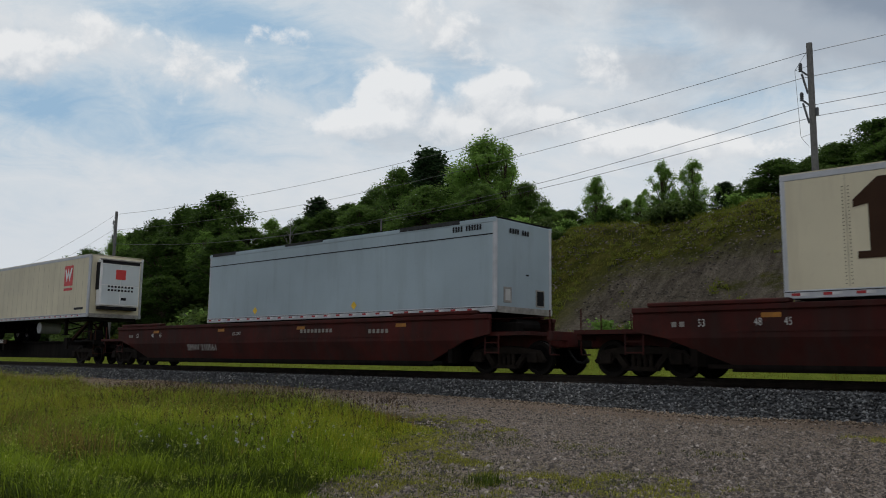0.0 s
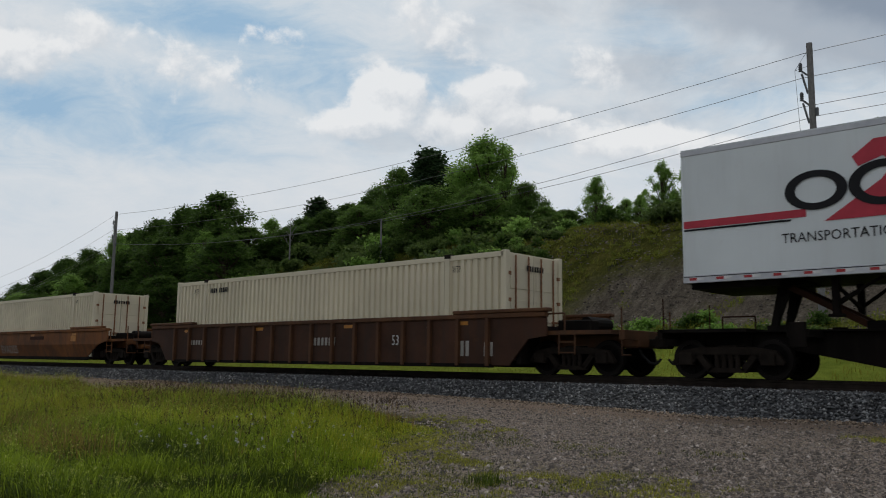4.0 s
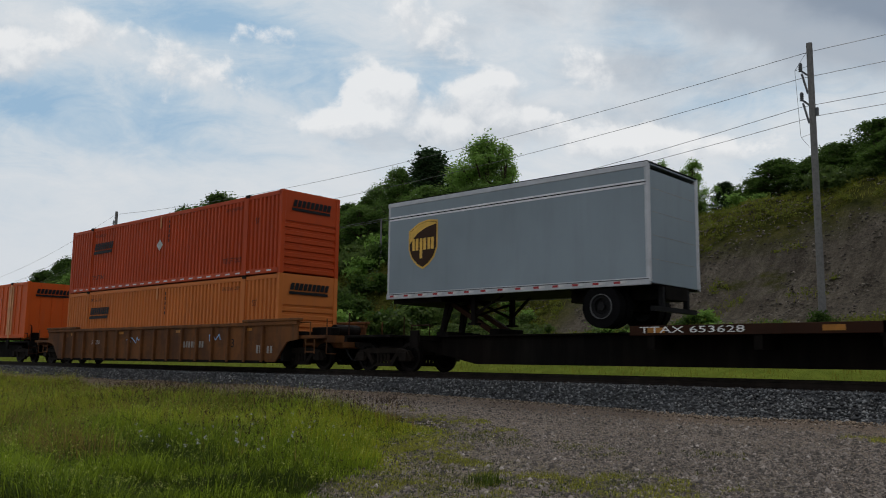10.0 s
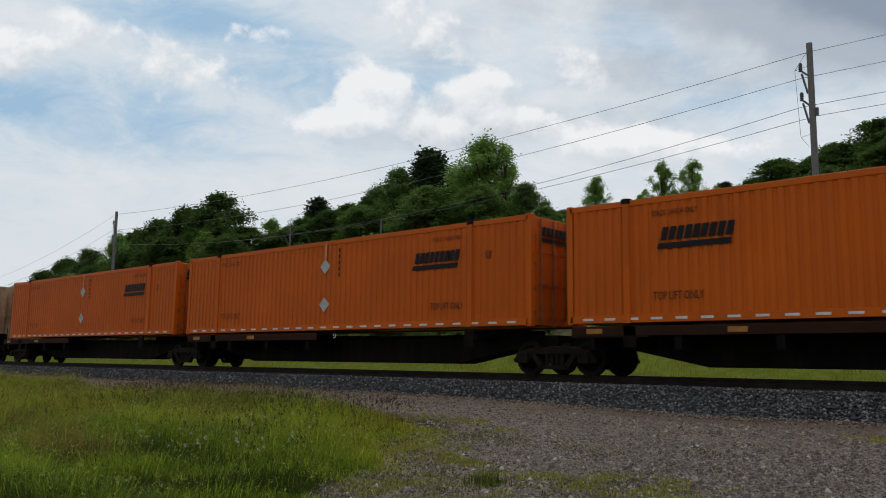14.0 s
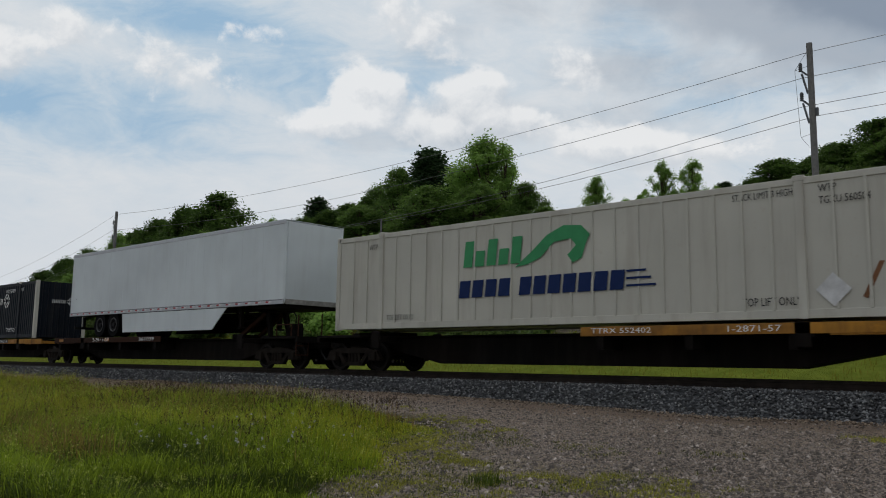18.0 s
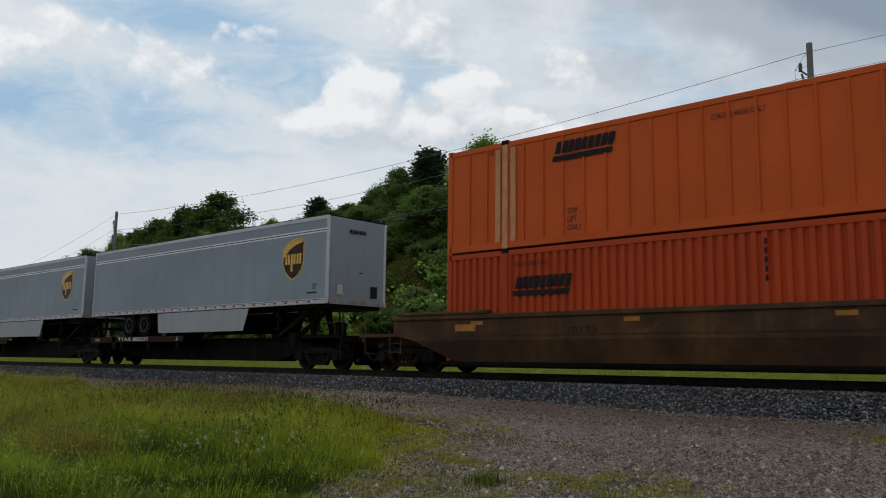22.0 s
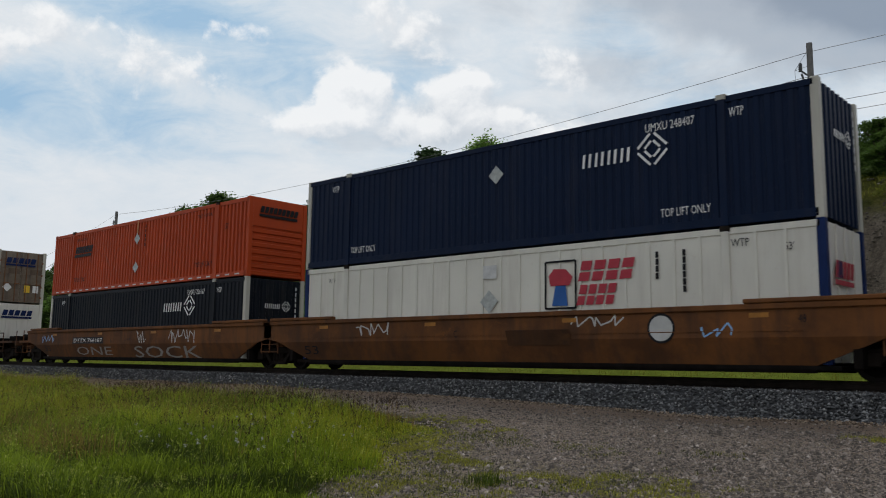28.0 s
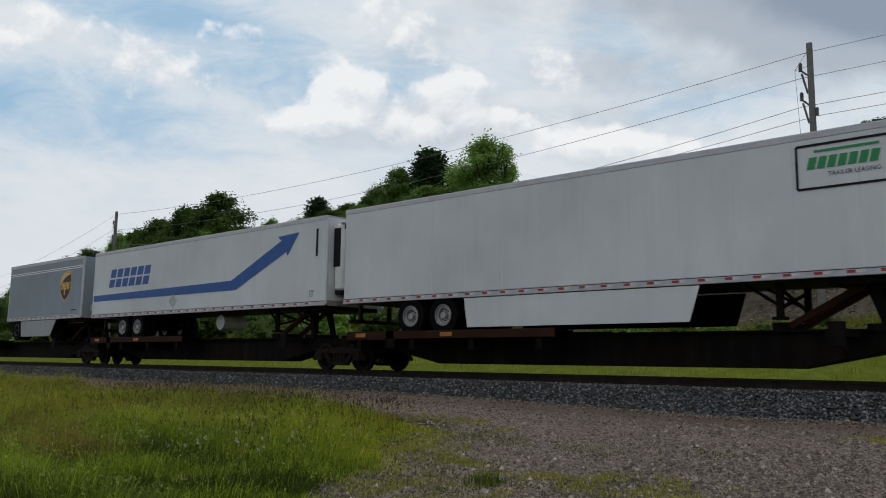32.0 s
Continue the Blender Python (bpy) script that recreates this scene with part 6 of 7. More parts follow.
    piece("roof_cap", (L, H), lambda: box(-h + 0.01, h - 0.01, -HALF + 0.0, HALF - 0.0, H + 0.002, H + 0.022), "dark_rim" if top_band else body, tr, "", Z)
    piece("floor", (L,), lambda: box(-h + 0.05, h - 0.05, -HALF + 0.06, HALF - 0.06, 0.02, 0.12), "sooty_steel", tr, "", Z)
    # the front (nose) and the doors
    for s in (1, -1):
        m = pose(s * (h - 0.02), -s * (HALF - 0.12), zb, 0, 0, 90 * s)
        W = 2 * HALF - 0.24
        if s == n:
            f = piece("front_wall", (H,), lambda: box(0, W, -0.005, 0.04, 0.03, H - 0.04, 0.01), body, tr, "", m)
            piece("front_sill", ("fs",), lambda: box(-0.02, W + 0.02, -0.018, -0.004, 0.0, 0.17, 0.004), "dirty_aluminium", f, "dirty aluminium sill")
            if front == "hatch":
                for x0, z0, w, q, mt in ((0.25, 0.27, 0.34, 0.42, "dirty_aluminium"), (0.31, 0.33, 0.22, 0.30, "faded_white"), (1.70, 0.22, 0.40, 0.48, "dirty_aluminium"), (1.74, 0.26, 0.32, 0.40, "black_paint"), (1.25, 1.05, 0.12, 0.04, "dark_rim")):
                    piece("socket_panel", (x0,), lambda x0=x0, w=w, q=q: box(0, w, -0.026 if x0 in (0.31, 1.74) else -0.02, 0.01, 0, q, 0.006), mt, f, "small equipment panel", pose(x0, 0, z0))
        else:
            if rear == "roll":
                d = piece("door", ("roll", H), lambda: box(0.02, W - 0.02, 0.0, 0.04, 0.05, H - 0.16, 0.01), body, tr, "grey roll-up rear door", m)
                for z in (0.6, 1.15, 1.7, 2.25):
                    piece("door_joint", ("j",), lambda: box(0.06, W - 0.06, -0.004, 0.004, 0, 0.012), "dirty_aluminium", d, "", pose(0, 0, z))
            else:
                for k in range(2):
                    d = piece("door", ("swing", H), lambda: box(0.01, W / 2 - 0.01, 0.0, 0.04, 0.05, H - 0.12, 0.01), body, tr, "swing rear door", m @ pose(k * W / 2, 0, 0))
                    piece("locking_bar", ("lb2", H), lambda: add_box(bars((((0, -0.03, 0.06), (0, -0.03, H - 0.12)),), 0.04, 8), -0.04, 0.22, -0.05, -0.01, 0.75, 0.8), "bare_aluminium", d, "", pose(W / 2 - 0.12 if k == 0 else 0.12, 0, 0))
                    for z in (0.3, 1.0, 1.7, 2.4):
                        piece("hinge", ("h2",), lambda: box(-0.07, 0.07, -0.025, 0.02, -0.04, 0.04), "bare_aluminium", d, "", pose(0.08 if k == 0 else W / 2 - 0.08, 0, z))
            piece("bumper", ("bp", zb), lambda: bars((((0.1, 0.05, -0.52), (W - 0.1, 0.05, -0.52)), ((0.55, 0.05, 0.0), (0.55, 0.05, -0.52)), ((W - 0.55, 0.05, 0.0), (W - 0.55, 0.05, -0.52))), 0.11), "dark_rim", tr, "rear underride bar", m)
    # the running gear
    if zb > 1.6:
        r0 = -n * (h - rear_in)
        for a in range(axles):
            x = r0 + n * a * 1.25
            for y in (-1, 1):
                for q in (1.14, 0.78):
                    obj("road_wheel", shared(("road_wheel", rim), lambda: mesh_of("road_wheel", road_wheel(), ["tyre_rubber", rim, "dark_rim", "rim_ring" if rim == "dark_rim" else rim])), tr, "black tyre on a steel rim", pose(x, y * q, zb - 0.45, 0, 0, 0 if y < 0 else 180))
            piece("axle", ("ax",), lambda: box(-0.07, 0.07, -1.0, 1.0, -0.07, 0.07, 0.02), "sooty_steel", tr, "", pose(x, 0, zb - 0.45))
        xm = r0 + n * 0.6 * (axles - 1)
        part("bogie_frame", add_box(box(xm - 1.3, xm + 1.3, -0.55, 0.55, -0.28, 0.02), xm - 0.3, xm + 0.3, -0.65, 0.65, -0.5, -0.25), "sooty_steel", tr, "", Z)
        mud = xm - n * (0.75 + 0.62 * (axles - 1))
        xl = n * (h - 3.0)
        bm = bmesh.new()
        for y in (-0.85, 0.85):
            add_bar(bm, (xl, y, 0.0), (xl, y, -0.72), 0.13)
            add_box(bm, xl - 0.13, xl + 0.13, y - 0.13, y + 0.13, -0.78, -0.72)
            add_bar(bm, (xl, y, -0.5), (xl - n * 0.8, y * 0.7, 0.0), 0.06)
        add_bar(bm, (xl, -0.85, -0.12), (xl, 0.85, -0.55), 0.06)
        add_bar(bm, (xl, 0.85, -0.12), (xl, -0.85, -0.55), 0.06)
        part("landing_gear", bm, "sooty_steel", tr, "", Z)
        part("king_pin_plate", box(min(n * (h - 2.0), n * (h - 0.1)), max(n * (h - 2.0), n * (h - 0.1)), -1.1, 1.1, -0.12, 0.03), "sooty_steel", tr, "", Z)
        if skirt:
            s0, s1, mt, tail = skirt         # from the wheels towards the nose
            x0, x1 = -n * h + n * s0, -n * h + n * s1
            pts = [(x0, -0.02), (x1, -0.02), (x1 - n * tail, -0.80), (x0 + n * 0.12, -0.80)]
            for y in (-1, 1):
                yy = sorted((y * (HALF - 0.05), y * (HALF - 0.02)))
                # the far skirt is coloured near-black for the shade beneath the trailer
                part("side_skirt", prism(pts, yy[0], yy[1]), mt if y < 0 else "sooty_steel", tr, "smooth aerodynamic side skirt", Z)
    # reflective dashes along the bottom rail
    if strip:
        k = round(L / 0.62)
        for i in range(k):
            x = -h + 0.15 + i * (L - 0.5) / k
            piece("reflector", ("dash", strip, i % 2), lambda: box(0, 0.17, -HALF - 0.018, -HALF - 0.012, 0.055, 0.11), "red_reflector", tr, "red reflective dash", Z @ pose(x, 0, 0))
            if strip == "redwhite":
                piece("reflector", ("dashw", strip, i % 2), lambda: box(0.17, 0.34, -HALF - 0.018, -HALF - 0.012, 0.055, 0.11), "white_reflector", tr, "white reflective dash", Z @ pose(x, 0, 0))
    if reefer:
        bm = box(0.0, 0.42, -0.95, 0.95, 0.5, 2.65, 0.06)
        unit = part("cooling_unit", bm, "white_paint", tr, "white nose-mounted cooling unit", pose(h, 0, zb))
        part("air_grille", add_box(bmesh.new(), 0.0, 0.30, -0.975, -0.945, 1.25, 2.50), "black_paint", unit, "dark air grille")
        part("air_grille", add_box(bmesh.new(), 0.415, 0.440, -0.90, 0.90, 2.46, 2.60), "black_paint", unit)
        part("hood", add_box(bmesh.new(), 0.30, 0.47, -0.97, 0.97, 2.60, 2.68, 0.02), "dirty_aluminium", unit)
        for y0, y1 in ((-0.88, -0.02), (0.02, 0.88)):
            part("access_door", add_box(bmesh.new(), 0.415, 0.432, y0, y1, 0.62, 1.45, 0.01), "white_trailer", unit)
            part("access_door", add_box(bmesh.new(), 0.415, 0.432, y0, y1, 1.49, 2.42, 0.01), "white_trailer", unit)
        part("vent_slot", add_box(bmesh.new(), 0.430, 0.437, 0.05, 0.30, 0.80, 0.92), "black_paint", unit)
        part("under_tray", add_box(bmesh.new(), 0.02, 0.36, -0.90, 0.90, 0.36, 0.50, 0.02), "dark_rim", unit)
        if body == "cream_trailer":
            part("emblem", add_box(bmesh.new(), 0.433, 0.440, -0.25, 0.22, 1.75, 2.20), "scarlet_paint", unit, "red block emblem")
            for z in (1.36, 1.20):
                for j in range(8):
                    part("marking", add_box(bmesh.new(), 0.433, 0.440, -0.60 + j * 0.16, -0.50 + j * 0.16, z, z + 0.09), "black_paint", unit, "illegible dark marking")
        part("fuel_tank", add_disc(bmesh.new(), 0.0, 0.28, -0.5, 0.5, 0, 16), "bare_aluminium", tr, "", pose(1.0, 0, zb - 0.35))
    for text, x, z, size, mat in words:
        lettering(text, size, mat, tr, pose(-h + x, -HALF - 0.012, zb + z))
    for text, y, z, size, mat in end_words:
        lettering(text, size, mat, tr, pose(h + 0.02, -HALF + y, zb + z, 0, 0, 90))
    for mark in marks:
        mark(tr, h, zb)
    return tr


def shield(x, z, s=1.0):
    """A brown shield with a gold rim and a gold sweep, the plain blocks standing for its letters."""
    def put(thing, h, z0):
        def outline(k):
            w, q = 0.52 * k, 0.66 * k
            pts = [(-w, 0.50 * q), (-0.3 * w, 0.80 * q), (0.35 * w, 0.90 * q), (w, 0.84 * q), (w, -0.25 * q)]
            pts += [(0.80 * w, -0.62 * q), (0.40 * w, -0.92 * q), (0, -1.08 * q), (-0.40 * w, -0.92 * q), (-0.80 * w, -0.62 * q), (-w, -0.25 * q)]
            return pts
        m = pose(-h + x, -HALF - 0.008, z0 + z) @ Matrix.Diagonal((s, 1, s, 1))
        badge = flat(outline(1.08), "gold_badge", thing, m, "emblem", "brown and gold shield emblem")
        flat(outline(1.0), "dark_brown_badge", badge, pose(0, -0.004, 0), "shield_field")
        flat([(-0.51, -0.02), (-0.51, 0.32), (-0.15, 0.52), (0.18, 0.58), (0.51, 0.54), (0.51, 0.49), (0.14, 0.42), (-0.18, 0.29), (-0.40, 0.10)], "gold_badge", badge, pose(0, -0.008, 0), "shield_sweep")
        for xx, zl, zt in ((-0.41, -0.22, 0.12), (-0.11, -0.46, 0.12), (0.19, -0.22, 0.12)):
            bm = bmesh.new()
            for x0, x1, z0_, z1_ in ((xx, xx + 0.095, zl, zt), (xx + 0.135, xx + 0.24, -0.22, zt)):
                add_box(bm, x0, x1, -0.004, 0.002, z0_, z1_)
            part("shield_block", bm, "gold_badge", badge, "", pose(0, -0.008, 0))
    return put


# ---- the loads and cars, from the head of the train to its tail ----
def code_bars(x, z, mat="black_paint", n=10, w=1.15, hgt=0.17):
    """An owner's code as a row of small plain bars."""
    def put(thing, h, z0):
        for i in range(n):
            if i != 4:
                flat(rect(0, w / n * 0.62, 0, hgt), mat, thing, pose(-h + x + i * w / n, -HALF - 0.009, z0 + z), "marking", "small plain bar of a code")
    return put


def illegible(x, z, w=1.0, h=0.12, mat="black_paint"):
    return shape_at(rect(0, w, 0, h), mat, x, z, "marking", "illegible dark marking")


def end_illegible(y, z, w=0.7, h=0.12, mat="black_paint"):
    """An owner's code on the end as a row of small plain bars."""
    def put(thing, hh, z0):
        n = max(4, round(w / 0.11))
        for i in range(n):
            if n < 8 or i != 4:
                flat(rect(0, w / n * 0.6, 0, h), mat, thing, pose(hh + 0.012, -HALF + y + i * w / n, z0 + z, 0, 0, 90), "marking", "small plain bar of a code")
    return put


def grey_trailer(right, length, skirt=None, old=False, nose=1, fleet53=True, axles=2, rear="roll", emblem=1.77):
    L = length
    body = "pale_grey_trailer" if old else "grey_trailer"
    lx = L - emblem if nose > 0 else 1.45
    marks = [shield(lx, 1.58)]
    if nose > 0:
        marks += [end_illegible(0.9, 2.35, 0.75, 0.13), illegible(L - 1.0, 0.35, 0.5, 0.05)]
    words = [("53'", L - 0.72, 0.48, 0.20, "black_paint")] if fleet53 and nose > 0 else []
    return trailer(right, L, body, nose, "%s dry-van semi-trailer%s with a brown and gold shield" % ("pale grey" if old else "grey", " with side skirts" if skirt else ""), top_band="light" if not old else "dark", strip="redwhite" if not old else "redwhite",
                   skirt=skirt, rear=rear, front="hatch", words=words, marks=marks, axles=axles, panel=50.0, rear_in=3.4 if L > 15 else (2.9 if L > 10 else 1.3), post=body if old else "bare_aluminium")


def orange_box(right, z0, body="orange_box", end="doors", name_x=12.1, strip="white_reflector", style="corrugated", placards=(2.05, 0.84), length=16.154):
    marks = [word_mark("black_paint", name_x, 1.85, 1.7), end_word_mark("black_paint", 2.35)]
    if placards:
        marks += [shape_at(diamond(0.24), "silver_diamond", 8.1, z, "placard", "worn silver diamond placard") for z in placards] + [shape_at(rect(0, 0.09, 0, 0.5), "tan_post", 8.07, 2.3)]
    for i in range(5):
        marks.append(shape_at(rect(0, 0.06, 0, 0.13), "black_paint", 8.75, 2.45 - i * 0.19))
    words = [("TOP LIFT ONLY", 12.7, 0.52, (0.19, 1.2), "black_paint"), ("TOP LIFT ONLY", 2.3, 0.52, (0.19, 1.2), "black_paint"), ("STACK 2 HIGH ONLY", 12.75, 2.42, (0.13, 1.1), "black_paint"), ("STACK 2 HIGH ONLY", 2.3, 2.42, (0.13, 1.1), "black_paint"), ("53'", 14.65, 1.82, 0.22, "black_paint")]
    return container(right, z0, body, "shallow" if body == "orange_box" else style, end, words=words, marks=marks, strip=strip, length=length, label="bright orange corrugated steel shipping container with dark lettering")


def post_orange(right, z0, name_left=True):
    marks = [word_mark("black_paint", 3.6, 2.28, 1.7), end_word_mark("black_paint", 2.3), *[shape_at(rect(0, 0.17, 0, 2.5), "tan_post", x, 0.2, "stripe", "tan painted stripe") for x in (1.70, 2.20, 13.80, 14.30)]]
    words = [("TOP\nLIFT\nONLY", 3.95, 0.72, (0.56, 0.42), "black_paint"), ("TOP\nLIFT\nONLY", 12.1, 0.72, (0.56, 0.42), "black_paint"), ("STACK 2 HIGH ONLY", 7.7, 2.38, (0.13, 1.2), "black_paint"), ("WTP", 1.5, 2.55, 0.15, "black_paint"), ("S\nN\nL\nU", 12.18, 2.46, (0.52, 0.10), "black_paint"), ("9\n8\n1\n9\n5\n4", 12.80, 2.44, (0.80, 0.10), "black_paint")]
    return container(right, z0, "flat_orange_box", "posted", "flat", lift="tan_post", words=words, marks=marks, label="faded orange smooth-sided container with tan lift posts")


def dark_box(right, z0, body, number, upper=False):
    words = [("TOP LIFT ONLY", 12.65, 0.36, (0.19, 1.18), "white_paint"), ("TOP LIFT ONLY", 2.2, 0.36, (0.19, 1.1), "white_paint"), ("UMXU " + number, 12.3, 2.38, (0.20, 1.2), "white_paint"), ("WTP", 14.3, 2.38, (0.20, 0.32), "white_paint"), ("WTP", 1.25, 2.38, (0.20, 0.32), "white_paint")]
    marks = [lozenge_mark(12.48, 1.98), lozenge_mark(1.75, 1.9, 0.5, True), shape_at(diamond(0.25), "silver_diamond", 7.92, 2.02, "placard", "silver diamond placard") if body == "navy_box" else illegible(7.0, 1.2, 0.05, 0.05)]
    for i in range(7):
        marks.append(end_shape(rect(0, 0.05, 0, 0.13), "white_paint", 2.15, 2.5 - i * 0.2))
    return container(right, z0, body, "shallow", "upright", posts="offwhite_box", words=words, marks=marks, label="%s steel container with white corner posts and white lettering" % ("dark navy blue" if body == "navy_box" else "near-black blue"))


def beige_box(right, z0, end="doors", end_mat=None, number=True):
    words = [("WTP", 14.3, 2.38, (0.19, 0.3), "black_paint"), ("WTP", 1.25, 2.38, (0.19, 0.3), "black_paint"), ("53'", 15.55, 0.38, 0.24, "black_paint")]
    marks = [code_bars(2.35, 2.38), shape_at(diamond(0.24), "silver_diamond", 8.07, 0.62, "placard", "worn diamond placard"), shape_at(rect(0, 0.25, 0, 0.14), "yellow_patch", 13.7, 0.5), end_illegible(0.9, 2.4, 0.8, 0.15)]
    return container(right, z0, "beige_box", "corrugated", end, words=words, marks=marks, end_mat=end_mat, label="beige corrugated steel shipping container with rust stains")


LOW, HIGH, DECK = 0.32, 3.215, 1.20       # floors in a well, on a lower box, on a spine car


def build_head():
    # two maroon well cars with trailers set in them
    maroon = (("SMW 210561", -4.57, 0.60, (0.24, 1.9)), ("53", -8.4, 1.10, 0.17), ("48", -7.2, 1.10, 0.17), ("45", -6.6, 1.10, 0.17), ("LD LMT", -1.6, 1.12, (0.11, 0.5)), ("#0.35", -9.0, 1.10, 0.14), ("#1.6", 2.2, 1.15, 0.14), ("#0.9", 5.4, 1.1, 0.14))
    well_car(-11.3, 12.6, "maroon_car", words=maroon)
    well_car(-35.5, -11.3, "maroon_car", words=maroon)
    trailer(10.15, 16.15, "cream_trailer", 1, "cream white riveted semi-trailer standing in the well car", 1.62, 2.52, None, "redwhite", marks=[shape_at([(0.1, 0), (0.9, 0), (0.9, 0.14), (0.72, 0.14), (0.72, 1.55), (0.5, 1.55), (0.05, 1.15), (0.05, 1.0), (0.32, 1.05), (0.32, 0.14), (0.1, 0.14)], "dark_brown_badge", 1.32, 0.72, "emblem", "large dark brown figure emblem")])
    trailer(-13.4, 13.6, "pale_grey_trailer", 1, "pale grey semi-trailer standing in the well car", 1.60, 2.52, "dark", "redwhite", front="hatch", panel=50,
            marks=[code_bars(12.1, 2.22, "black_paint", 11, 1.05, 0.15), end_illegible(0.6, 2.15, 0.9, 0.14), shape_at(diamond(0.13), "yellow_sticker", 8.1, 0.36), shape_at(diamond(0.13), "yellow_sticker", 3.0, 0.36)])
    # spine cars with trailers
    spine_car(-54.05, -35.5, end_right=True, truck_right=True, hitch_in=3.0, words=(("2-28 / 1-57", -5.3, 0.95, (0.14, 1.57)), ("TTHX", -2.05, 0.95, (0.15, 0.8))))
    trailer(-36.9, 16.0, "cream_trailer", 1, "cream refrigerated semi-trailer with a red square emblem", 2.10, 2.85, None, "redwhite", rim="alloy_rim", rear_in=3.2, reefer=True, panel=0.62,
            marks=[shape_at(rect(0, 0.9, 0, 0.95), "scarlet_paint", 13.45, 1.50, "emblem", "red square emblem"), shape_at([(0.1, 0.8), (0.3, 0.2), (0.45, 0.55), (0.6, 0.2), (0.85, 0.85), (0.7, 0.85), (0.58, 0.5), (0.45, 0.85), (0.3, 0.5), (0.22, 0.8)], "white_paint", 13.42, 1.48, "emblem", "", -HALF - 0.016), shape_at(rect(0, 0.9, 0, 0.12), "scarlet_paint", 13.45, 1.28), illegible(14.7, 0.35, 0.9, 0.1)])
    spine_car(-73.4, -54.05, words=(("2-28 / 1-57", 5.0, 0.94, 0.16),))
    grey_trailer(-55.25, 16.15, (5.4, 12.7, "skirt_grey", 2.4))
    spine_car(-92.7, -73.4, reverse=True, end_left=True, hitch_in=3.0, words=(("360111", 1.0, 0.95, (0.13, 0.9)), ("2-28 / 1-57", 3.66, 0.95, (0.14, 1.5))))
    trailer(-75.4, 16.15, "white_trailer", -1, "white semi-trailer with a dark red stripe and black lettering", 2.05, 2.95, None, "redwhite", rim="alloy_rim", panel=50, post="white_trailer", rear_in=3.0,
            words=[("TRANSPORTATION SERVICES", 2.15, 0.70, (0.20, 3.4), "black_paint")], end_words=[("TRANSPORTATION SERVICES", 0.3, 1.55, 0.13, "black_paint"), ("53160", 0.35, 0.95, 0.14, "black_paint")],
            marks=[shape_at([(0, 0), (2.6, 0.0), (2.6, 0.16), (0, 0.16)], "red_paint", 0.05, 1.20, "stripe", "dark red stripe"), shape_at([(5.5, 0), (16.0, 0.0), (16.0, 0.26), (8.2, 0.26), (8.0, 0.16), (5.5, 0.16)], "red_paint", 0.05, 1.22, "stripe", "dark red stripe"),
                   shape_at(rect(8.3, 16.0, 0.30, 0.34), "black_paint", 0.05, 1.22, "stripe"), shape_at(rect(5.5, 7.6, -0.06, -0.02), "black_paint", 0.05, 1.22, "stripe"), shape_at(rect(0, 2.3, -0.06, -0.02), "black_paint", 0.05, 1.20, "stripe"),
                   ring_mark("black_paint", 2.85, 1.72, 0.40, 1.5), ring_mark("black_paint", 4.1, 1.72, 0.44, 1.45), end_ring("black_paint", 0.85, 2.08, 0.20), end_ring("black_paint", 1.38, 2.06, 0.24), end_shape(rect(0, 0.7, 0, 0.10), "red_paint", 1.0, 1.74, "emblem"), shape_at([(-0.3, 0), (1.5, 0), (1.75, 0.26), (0.85, 0.26), (1.35, 0.75), (1.45, 1.2), (1.15, 1.5), (0.65, 1.5), (0.25, 1.2), (0.35, 1.0), (0.8, 1.15), (0.95, 0.95), (0.75, 0.7)], "red_paint", 3.3, 1.08, "emblem", "dark red swoosh emblem"),
                   *[shape_at(rect(0, 0.13, 0, 0.13), "white_paint", 9.6 + 0.21 * i, 1.29, "marking", "small plain white bar", -HALF - 0.018) for i in range(29) if i not in (15, 17, 21, 25)], end_shape(rect(0, 2.4, 0, 0.22), "red_paint", 0.1, 1.22, "stripe"), end_shape(rect(0, 0.35, 0, 0.5), "yellow_sticker", 1.55, 0.55, "placard", "yellow placard"), end_shape([(0, 0), (0.3, 0.12), (0.28, 0.3), (0.1, 0.32), (-0.1, 0.2)], "red_paint", 1.38, 2.2, "emblem")])
    # single boxes in well cars
    ttx = (("#1.1", 0.5, 0.75, 0.30), ("53", 4.0, 0.75, 0.3), ("#0.9", -6.7, 0.8, 0.2), ("#0.35", 6.6, 0.45, 0.5), ("#0.3", 7.4, 0.45, 0.45))
    well_car(-116.1, -92.7, "rust_car", True, words=ttx, centre=-104.5)
    beige_box(-96.45, LOW)
    well_car(-139.4, -116.1, "ochre_car", False, centre=-127.7, words=(("EVADES", -1.75, 0.45, (0.42, 2.1), "dim_white"), ("#1.6", 2.0, 1.1, 0.16, "deck_brown"), ("#0.5", 6.5, 1.0, 0.25, "yellow_patch")))
    beige_box(-119.62, LOW)
    # grey parcel trailers
    spine_car(-156.3, -139.4, end_right=True, truck_right=True, hitch_in=3.0)
    grey_trailer(-140.95, 13.65, (4.9, 10.8, "skirt_grey", 1.9), fleet53=False)
    spine_car(-173.35, -156.3, "deck_yellow", hitch_in=2.5)
    grey_trailer(-158.0, 13.6, None, True, fleet53=False)
    spine_car(-191.8, -173.35, words=(("#1.2", -6.0, 0.94, 0.12),), hitch_in=2.6)
    grey_trailer(-175.1, 16.15, (5.4, 12.6, "skirt_grey", 1.9))
    spine_car(-209.0, -191.8, "deck_yellow", hitch_in=2.2, words=(("53", -5.2, 0.95, 0.15),))
    grey_trailer(-192.4, 13.65, (5.0, 10.6, "skirt_grey", 0.6), fleet53=False, emblem=1.45)
